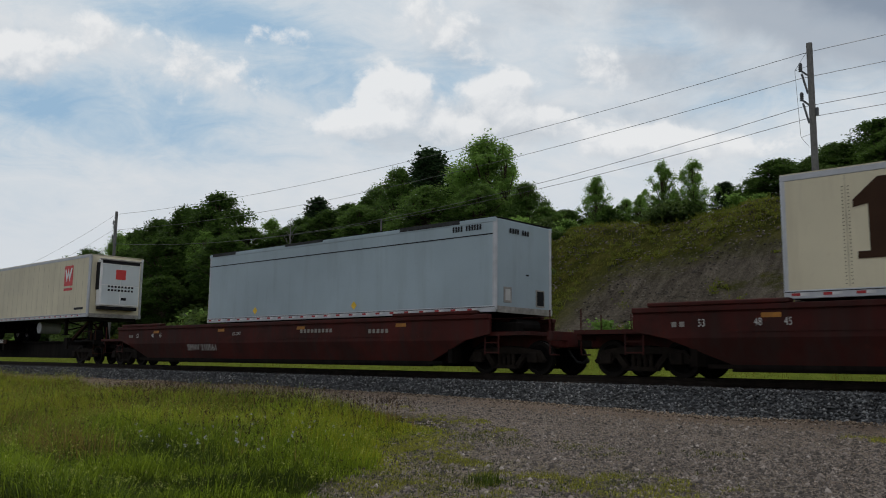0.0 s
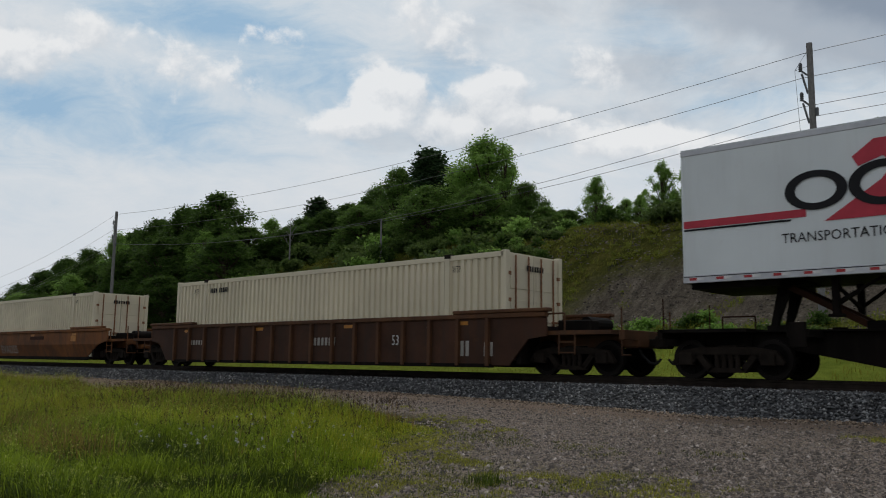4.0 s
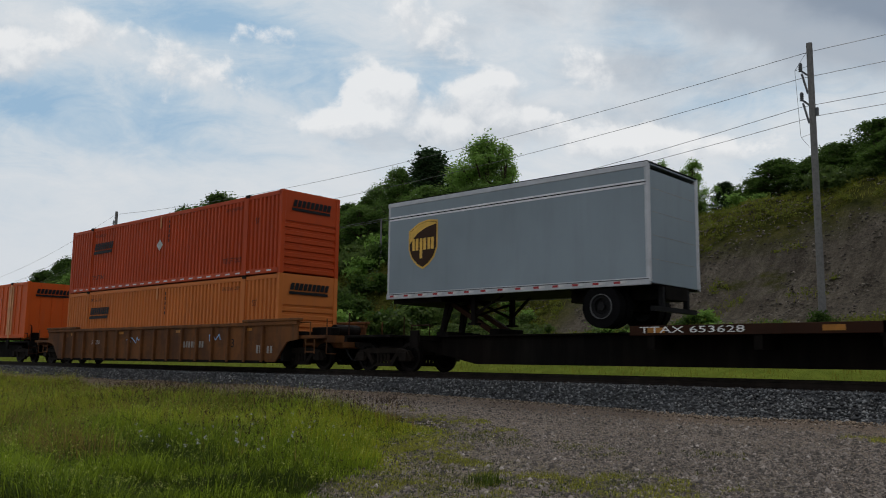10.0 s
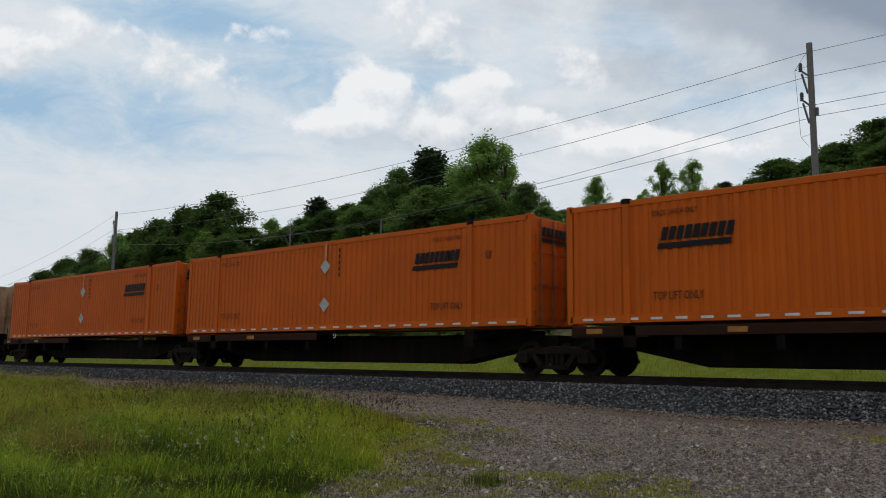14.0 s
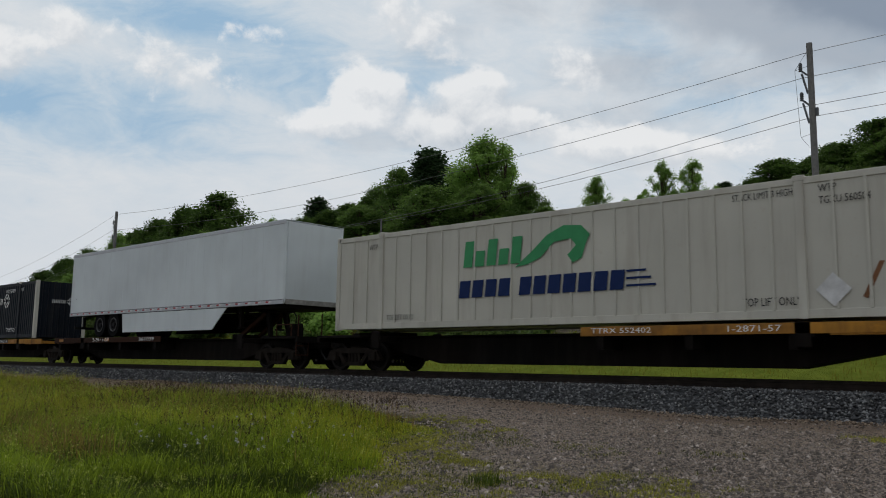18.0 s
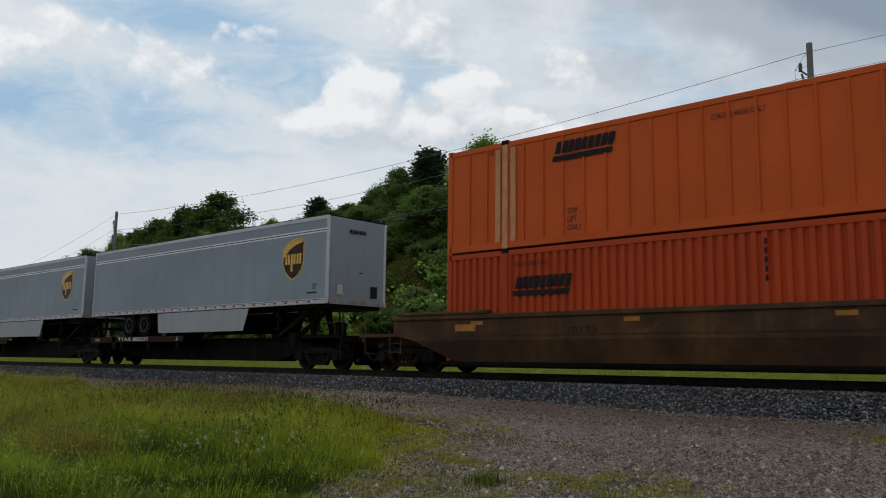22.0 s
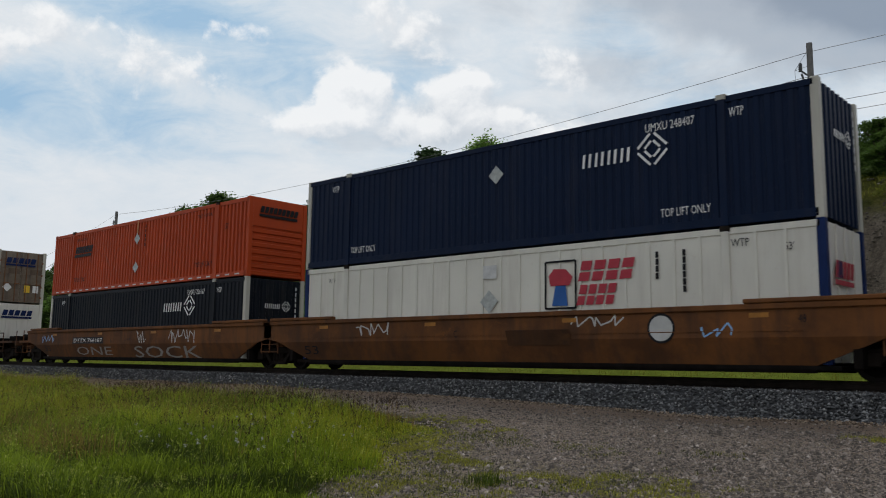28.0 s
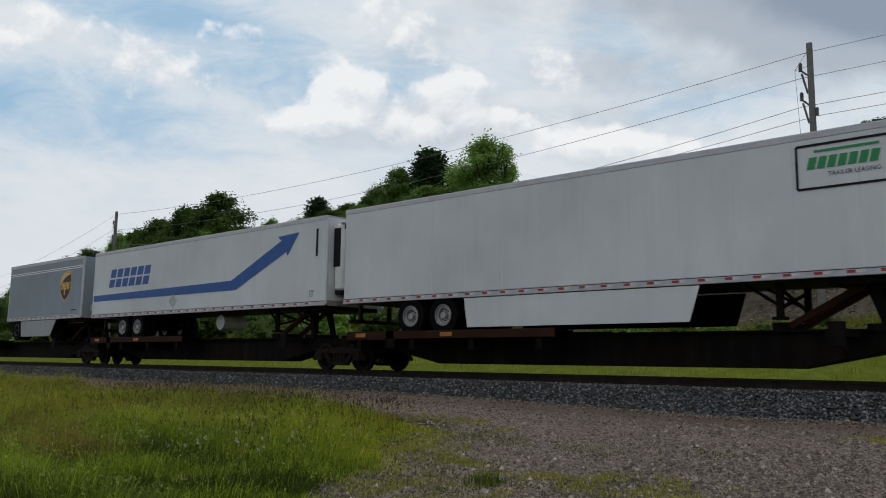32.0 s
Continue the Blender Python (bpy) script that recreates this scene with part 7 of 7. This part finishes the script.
    spine_car(-228.3, -209.0, deck_len=8.2, end_left=True, reverse=True, hitch_in=4.0, words=(("TTAX 653628", 0.96, 0.95, (0.14, 2.39)),))
    grey_trailer(-217.45, 8.53, None, False, -1, axles=1)


def ring_mark(mat, x, z, r, wide=1.0):
    def put(thing, h, z0):
        bm = add_disc(bmesh.new(), r * 0.66, r, -0.004, 0.002, 0, 28)
        part("emblem", bm, mat, thing, "dark ring emblem", pose(-h + x, -HALF - 0.02, z0 + z) @ Matrix.Diagonal((wide, 1, 1, 1)))
    return put


def end_ring(mat, y, z, r):
    def put(thing, h, z0):
        bm = add_disc(bmesh.new(), r * 0.66, r, -0.004, 0.002, 0, 28)
        part("emblem", bm, mat, thing, "dark ring emblem", pose(h + 0.02, -HALF + y, z0 + z, 0, 0, 90))
    return put


def build_middle():
    ttx = (("#1.4", 2.95, 0.70, 0.28), ("53", 5.84, 0.70, (0.30, 0.42), "black_paint"), ("680290", -4.6, 0.86, (0.17, 0.75)), ("#0.35", 7.6, 0.5, 0.34), ("#0.25", 8.2, 0.5, 0.3))
    well_car(-251.0, -228.3, "ochre_car", True, words=ttx, centre=-239.3, art=((3, -1.4, 0.85, 1.2, 0.26), (6, 4.6, 0.92, 0.9, 0.26)))
    orange_box(-231.2, LOW, "faded_orange_box", "ribs", 2.35, None, placards=(0.50,))
    orange_box(-231.2, HIGH, "red_orange_box", "ribs", 2.35, placards=(1.62,))
    spine_car(-269.45, -251.0, deck_len=8.5, end_right=True, truck_right=True, use_hitch=False, words=(("53", -4.6, 0.95, 0.13), ("TTAX 553202", -2.83, 0.95, (0.13, 2.53))))
    post_orange(-252.2, DECK)
    spine_car(-286.85, -269.45, use_hitch=False)
    orange_box(-270.55, DECK, "orange_box", "doors", 12.1)
    spine_car(-303.65, -286.85, use_hitch=False)
    orange_box(-287.7, DECK, "orange_box", "ribs", 2.5, length=15.38)
    spine_car(-320.8, -303.65, use_hitch=False, words=(("53", 0.6, 0.94, 0.15),))
    orange_box(-304.15, DECK, "orange_box", "doors", 12.05)
    spine_car(-338.65, -320.8, end_left=True, use_hitch=False)
    orange_box(-321.25, DECK, "orange_box", "doors", 12.05)
    spine_car(-358.2, -338.65, "deck_yellow", end_right=True, truck_right=True, use_hitch=False, words=(("1-2871-57", -4.77, 0.95, (0.13, 1.05)), ("552402", -1.2, 0.95, (0.13, 0.9))))
    beige_box(-339.9, DECK, "upright", "stained_beige")
    spine_car(-377.7, -358.2, "deck_yellow", reverse=True, use_hitch=False, words=(("ALL PURPOSE SPINE CAR", 2.64, 0.96, (0.11, 2.4)),))
    beige_box(-360.4, DECK, "upright", "stained_beige")
    spine_car(-396.4, -377.7, "deck_yellow", reverse=True, end_left=True, use_hitch=False, words=(("TTRX 552402", 1.29, 0.96, (0.12, 1.55)), ("1-2871-57", 4.54, 0.95, (0.13, 1.1))))
    tiger_box(-378.9, DECK)
    spine_car(-415.9, -396.4, deck_len=9.7, end_right=True, truck_right=True, hitch_in=3.4, words=(("2-28 / 1-57", -5.08, 0.95, (0.14, 1.5)), ("361039", -1.0, 0.95, (0.14, 1.2))))
    trailer(-397.75, 16.15, "white_trailer", 1, "plain white dry-van semi-trailer with white side skirts", 2.15, 2.85, None, "redwhite", (5.0, 12.8, "white_trailer", 0.9), rear_in=3.0, rim="dark_rim", post="white_trailer", panel=1.22, marks=[illegible(0.55, 0.75, 0.06, 0.05)])
    spine_car(-435.3, -415.9, "deck_yellow", reverse=True, use_hitch=False, words=(("TWIN 28-ALL PURPOSE SPINE CAR", 1.6, 0.96, (0.12, 3.2)),))
    dark_box(-417.9, DECK, "black_box", "234593")
    spine_car(-454.2, -435.3, "deck_yellow", deck_len=8.0, reverse=True, end_left=True, use_hitch=False, words=(("TTHX 361039", 0.90, 0.95, (0.14, 1.84)),))
    dark_box(-436.55, DECK, "navy_box", "240101")
    well_car(-477.6, -454.2, "brown_car", False, centre=-465.7, words=(("10173", -3.9, 1.0, (0.17, 0.8), "black_paint"), ("#0.9", 3.6, 0.95, 0.4, "deck_brown"), ("#1.3", 5.4, 1.0, 0.12, "deck_brown"), ("#0.7", -7.4, 1.1, 0.18, "yellow_patch")))
    orange_box(-457.65, LOW, "red_orange_box", "ribs", 2.35, None, placards=())
    post_orange(-457.65, HIGH)


def tiger_box(right, z0):
    """The refrigerated container with an open machinery end."""
    words = [("TOP LIFT ONLY", 12.9, 0.30, (0.17, 1.2), "black_paint"), ("TOP LIFT ONLY", 2.3, 0.28, (0.15, 1.1), "black_paint"), ("STACK LIMIT 3 HIGH", 12.75, 2.52, (0.15, 1.25), "black_paint"), ("WTP", 1.5, 2.40, 0.17, "black_paint"), ("WTP", 14.5, 2.52, 0.16, "black_paint"), ("TGXU 560504", 14.5, 2.28, (0.15, 0.95), "black_paint")]
    marks = []
    for i in range(5):        # two rows of blocks for the trade name, a ragged sweep for its emblem
        marks.append(shape_at(slanted(0.31, 0.70 if i % 2 == 0 else 0.42, 0.12), "green_paint", 5.25 + i * 0.40, 1.62, "emblem", "plain green lettering blocks"))
    for i in range(4):
        marks.append(shape_at(slanted(0.36, 0.46, 0.12), "navy_paint", 5.1 + i * 0.45, 0.80, "emblem", "plain navy lettering blocks"))
    for i in range(7):
        marks.append(shape_at(slanted(0.36, 0.46, 0.12), "navy_paint", 7.12 + i * 0.44, 0.80, "emblem", "plain navy lettering blocks"))
    for i in range(3):
        marks.append(shape_at(rect(0, 0.75 - 0.12 * i, 0, 0.05), "navy_paint", 10.2, 0.86 + i * 0.17, "emblem"))
    sweep = [(0, 0), (0.5, 0.35), (1.0, 0.75), (1.5, 0.95), (2.0, 0.9), (2.25, 0.65), (2.15, 0.5), (2.0, 0.1), (1.75, 0.0), (1.6, 0.2), (1.85, 0.42), (1.7, 0.6), (1.2, 0.55), (0.8, 0.2), (0.4, 0.05)]
    marks.append(shape_at(sweep, "green_paint", 7.0, 1.52, "emblem", "plain green sweep emblem"))
    marks.append(shape_at(diamond(0.33), "white_reflector", 14.7, 0.58, "placard", "white diamond placard"))
    box_thing = container(right, z0, "offwhite_box", "posted", "none", words=words, marks=marks, label="off-white refrigerated container with green and navy emblem blocks", rear_end="flat")
    h = 16.154 / 2
    part("machinery", add_box(add_box(box(h - 0.65, h - 0.1, -1.0, 1.1, z0 + 0.25, z0 + 1.5, 0.05), h - 0.9, h - 0.55, -1.15, 1.15, z0 + 0.1, z0 + 2.8), h - 0.5, h - 0.12, -0.9, 0.9, z0 + 1.6, z0 + 1.75), "stained_beige", box_thing, "exposed cooling machinery")
    part("air_grille", box(h - 0.56, h - 0.50, -1.0, 1.0, z0 + 1.7, z0 + 2.6), "black_paint", box_thing)
    part("brace", bars((((h - 0.1, -1.2, z0 + 2.1), (h - 0.9, -1.24, z0 + 0.4)), ((h - 0.1, -1.2, z0 + 0.15), (h - 0.1, 1.2, z0 + 0.15))), 0.09), "rust_brown", box_thing)


def build_tail():
    spine_car(-495.55, -477.6, end_right=True, truck_right=True, hitch_in=3.2, words=(("TTAX 653231", -5.72, 0.95, (0.14, 2.46)), ("53", -1.08, 0.95, 0.14)))
    grey_trailer(-478.9, 16.15, (5.7, 11.9, "skirt_grey", 0.3))
    spine_car(-512.7, -495.55, hitch_in=2.2, words=(("#1.0", -5.6, 0.95, 0.12), ("53", -1.6, 0.95, 0.14)))
    grey_trailer(-496.05, 16.15, (5.7, 11.9, "skirt_grey", 0.3))
    spine_car(-529.9, -512.7, hitch_in=2.2, words=(("53", -5.4, 0.945, 0.15), ("#1.2", -1.4, 0.945, 0.15)))
    grey_trailer(-513.2, 16.15, (5.5, 13.0, "skirt_grey", 2.4))
    spine_car(-548.7, -529.9, "deck_yellow", hitch_in=3.2, words=(("53", -6.6, 0.945, 0.15),))
    grey_trailer(-530.55, 16.15, (5.45, 12.7, "skirt_grey", 0.5))
    spine_car(-566.3, -548.7, reverse=True, end_left=True, hitch_in=2.6, words=(("653231", -0.6, 0.94, 0.16), ("53", 2.6, 0.94, 0.16)))
    grey_trailer(-550.8, 13.65, None, True, -1, rear="roll")
    # three double-stacked wells
    tag = "dim_white"
    well_car(-587.4, -566.3, "ochre_car", False, end_left=False, centre=-577.8, art=((3, -8.1, 0.85, 3.7, 0.5), (8, -3.4, 0.9, 0.7, 0.4)), words=(("53", -8.7, 0.48, (0.36, 0.75), "black_paint"), ("LD LMT", -1.9, 0.92, (0.1, 0.5), "black_paint"), ("125 T", -9.9, 1.2, (0.14, 0.5), "white_paint")))
    container(-569.75, LOW, "blue_box", "corrugated", "upright", posts="red_paint", strip=None, label="blue corrugated container with red corner posts and plain emblem blocks", end_mat="blue_box",
              words=[("53'", 14.6, 1.5, 0.25, "white_paint")], marks=[end_shape(rect(0, 0.5, 0, 0.3), "white_paint", 0.8, 1.6), shape_at(diamond(0.40), "white_paint", 3.05, 2.0, "emblem", "white diamond emblem"), shape_at(diamond(0.20), "pale_blue_paint", 3.05, 2.0, "emblem", "", -HALF - 0.016)]
              + [shape_at(rect(0, 1.1, 0, 0.035), "white_paint", 3.2, 1.72 + 0.09 * i, "emblem") for i in range(7)] + [shape_at(rect(0, 0.30, 0, 0.58), "bright_orange", 5.45 + 0.40 * i, 1.22, "emblem", "plain orange lettering blocks") for i in range(5)]
              + [shape_at(rect(0, 0.30, 0, 0.66 if i == 0 else 0.54), "white_paint", 7.7 + 0.40 * i, 1.22, "emblem", "plain white lettering blocks") for i in range(10)] + [shape_at(rect(0, 0.7, 0, 0.3), "white_paint", 8.2, 2.2)])
    dark_box(-569.75, HIGH, "black_box", "231190", True)
    well_car(-606.75, -587.4, "ochre_car", False, end_left=False, end_right=False, centre=-597.0, art=((5, -5.3, 1.02, 1.5, 0.4), (4, 2.4, 1.15, 1.3, 0.25), (9, 5.6, 0.75, 0.7, 0.3)), disc=(4.67, 1.08, 0.31), words=(("53", -7.8, 0.48, (0.28, 0.68), "black_paint"), ("C", -1.38, 0.94, 0.2, "black_paint"), ("#1.9", 0.43, 0.72, 0.40, "rust_car"), ("48", 7.6, 1.15, 0.16, "black_paint")))
    white_rail_box(-588.95, LOW)
    dark_box(-588.95, HIGH, "navy_box", "248407", True)
    well_car(-628.2, -606.75, "ochre_car", False, end_right=False, centre=-616.5, art=((6, -7.3, 0.95, 1.4, 0.35), (7, 4.4, 0.85, 1.9, 0.5), (2, 1.9, 0.8, 0.6, 0.5)), words=(("ONE", -3.7, 0.40, (0.38, 3.3), tag), ("SOCK", 1.55, 0.32, (0.48, 4.9), tag), ("#2.95", -3.97, 0.89, 0.28, "black_paint"), ("DTTX 766187", -3.86, 0.945, (0.17, 2.72), "white_paint"), ("A", -0.35, 0.93, 0.2, "black_paint"), ("53", -7.0, 0.56, (0.24, 0.62), "black_paint"), ("LD LMT", 0.9, 1.0, (0.08, 0.5), "black_paint")))
    dark_box(-608.4, LOW, "black_box", "236167")
    orange_box(-608.4, HIGH, "red_orange_box", "ribs", 2.3)
    well_car(-651.6, -628.2, "rust_car", True, centre=-640.0, words=(("#1.2", -6.2, 0.78, 0.2), ("#0.3", 6.7, 0.9, 0.7), ("#0.3", 9.2, 0.55, 0.3)))
    for z, body, end in ((LOW, "white_box", "flat"), (HIGH, "offwhite_box", "doors")):
        marks = [word_mark("black_paint" if z == HIGH else "navy_paint", 5.9, 1.55 if z == HIGH else 1.45, 4.0, 5, 0.68, False), end_word_mark("navy_paint", 2.2, 1.6, 5, 0.3)]
        words = [("SWRU 946429" if z == HIGH else "SWRU 104248", 12.15, 2.33, (0.18, 1.5), "navy_paint"), ("53ft", 0.65, 0.55, (0.26, 0.4), "black_paint"), ("WTP", 14.3, 2.4, 0.18, "black_paint")]
        if z == HIGH:
            words += [("INTERMODAL", 7.2, 0.86, (0.22, 2.95), "black_paint"), ("DA", 13.4, 0.50, (0.18, 0.25), "black_paint")]
            marks += [end_shape(diamond(0.25), "white_paint", 0.6, 0.85, "placard", "white diamond placard"), end_shape(rect(0, 0.3, 0, 0.4), "yellow_sticker", 1.5, 0.6, "placard", "yellow placard"), end_shape(rect(0, 0.3, 0, 0.4), "white_paint", 1.95, 0.6, "placard")]
        container(-631.9, z, body, "corrugated", end, words=words, marks=marks, strip="red_reflector" if z == HIGH else None, end_mat="grimy_door" if z == HIGH else None, label="%s corrugated container with dark blue lettering blocks" % ("pale grey" if z == HIGH else "white"))
    # the last trailers
    spine_car(-669.6, -651.6, end_right=True, truck_right=True, hitch_in=3.4)
    grey_trailer(-653.3, 8.53, (1.75, 5.9, "skirt_grey", 0.6), axles=1, fleet53=False)
    spine_car(-687.05, -669.6, hitch_in=2.2)
    trailer(-670.45, 16.15, "white_trailer", 1, "white semi-trailer with a framed green and black emblem", 2.02, 2.92, None, "redwhite", (4.9, 11.6, "white_trailer", 0.25), rim="alloy_rim", post="white_trailer", panel=1.22, rear_in=2.9,
            words=[("TRAILER LEASING", 14.35, 2.0, (0.09, 0.95), "black_paint"), ("53'", 15.45, 0.72, 0.24, "black_paint")], marks=[frame_mark(13.76, 1.78, 1.75, 0.88), word_mark("green_paint", 13.95, 2.17, 1.35, 7, 0.24, False), shape_at(rect(0, 1.2, 0, 0.05), "green_paint", 14.1, 2.50), end_illegible(1.3, 2.5, 0.95, 0.14), end_shape(rect(0, 1.2, 0, 0.6), "white_reflector", 0.6, 1.75, "emblem", "framed emblem"), end_shape(rect(0.1, 1.1, 0.2, 0.42), "green_paint", 0.6, 1.75, "emblem"), end_shape(rect(0, 0.5, 0, 0.1), "black_paint", 1.3, 0.5)])
    spine_car(-704.1, -687.05, hitch_in=2.2)
    trailer(-687.5, 16.1, "white_trailer", 1, "white refrigerated semi-trailer with a blue sweep stripe", 2.02, 2.88, None, "redwhite", rim="alloy_rim", post="white_trailer", panel=50, reefer=True, rear_in=2.9,
            words=[("53'", 15.3, 0.3, 0.22, "black_paint")], marks=[shape_at([(0, 0), (11.0, 0), (13.9, 1.15), (13.95, 1.0), (14.55, 1.75), (13.4, 1.70), (13.6, 1.55), (10.7, 0.35), (0, 0.26)], "blue_paint", 0.15, 0.72, "stripe", "blue sweep stripe"),
                   word_mark("blue_paint", 1.5, 1.28, 3.5, 6, 0.78, False), shape_at(diamond(0.30), "silver_diamond", 6.9, 0.5, "placard"), illegible(15.6, 1.6, 0.1, 0.9)])
    spine_car(-722.5, -704.1)
    grey_trailer(-704.7, 8.53, (1.75, 5.9, "skirt_grey", 0.6), axles=1, fleet53=False)


def frame_mark(x, z, w, hgt):
    def put(thing, h, z0):
        bm = bars((((0, 0, 0), (w, 0, 0)), ((w, 0, 0), (w, 0, hgt)), ((w, 0, hgt), (0, 0, hgt)), ((0, 0, hgt), (0, 0, 0))), 0.05)
        for v in bm.verts:
            v.co.y *= 0.08
        part("emblem_frame", bm, "black_paint", thing, "thin black frame", pose(-h + x, -HALF - 0.012, z0 + z))
    return put


def white_rail_box(right, z0):
    words = [("53'", 15.35, 2.3, 0.17, "black_paint"), ("WTP", 14.25, 2.45, 0.18, "black_paint"), ("WTP", 1.2, 2.38, 0.15, "black_paint")]
    marks = [frame_mark(9.5, 1.3, 0.88, 1.15), shape_at([(0.15, 0), (0.7, 0.0), (0.8, 0.2), (0.6, 0.4), (0.25, 0.42), (0.1, 0.25)], "red_paint", 9.5, 1.85, "emblem", "plain red block", -HALF - 0.016), shape_at([(0.2, 0), (0.65, 0), (0.6, 0.5), (0.3, 0.5)], "blue_paint", 9.5, 1.36, "emblem", "plain blue block", -HALF - 0.016),
             word_mark("red_paint", 10.45, 1.93, 1.5, 4, 0.48, False), word_mark("red_paint", 10.4, 1.36, 1.05, 4, 0.48, False), shape_at(diamond(0.3), "silver_diamond", 7.7, 1.55, "placard", "worn diamond placard"), shape_at(rect(0, 0.45, 0, 0.35), "white_reflector", 7.5, 2.15),
             end_word_mark("red_paint", 1.75, 1.2, 5, 0.35), end_shape(rect(0, 0.35, 0, 0.35), "navy_paint", 0.55, 1.75)]
    for i in range(6):
        marks.append(shape_at(rect(0, 0.07, 0, 0.14), "black_paint", 13.15, 2.35 - i * 0.16))
    marks += [shape_at(rect(0, 0.07, 0, 0.14), "black_paint", 12.5, 2.35 - i * 0.16) for i in range(4)]
    return container(right, z0, "white_box", "posted", "flat", posts="navy_paint", words=words, marks=marks, label="white riveted container with blue corner posts and red lettering blocks")


build_head()
build_middle()
build_tail()


# ---- what moves ----
def motions():
    walk(SKY, [(0.0, VIEW), (32.0, Matrix.Translation(EYE) @ Matrix.Rotation(radians(3.25), 4, "Z") @ Matrix.Translation(-EYE) @ VIEW)])
    for thing, u, turn in MOVING:
        walk(thing, [(0.0, pose(u, TRACK_Y, 0, 0, 0, turn)), (32.0, pose(u + SPEED * 32.0, TRACK_Y, 0, 0, 0, turn))])
    # the wheels roll: one set of keys serves every wheelset
    per = SPEED / FPS / 0.42                    # radians a picture
    first = WHEELSETS[0]
    rows = [(i / FPS, Matrix.Rotation(per * i * 0.93, 4, "Y")) for i in range(32 * FPS + 1)]
    walk(first, rows)
    for w in WHEELSETS[1:]:
        w.rotation_mode = "QUATERNION"
        w.animation_data_create()
        w.animation_data.action = first.animation_data.action
        w.animation_data.action_slot = first.animation_data.action_slot


motions()
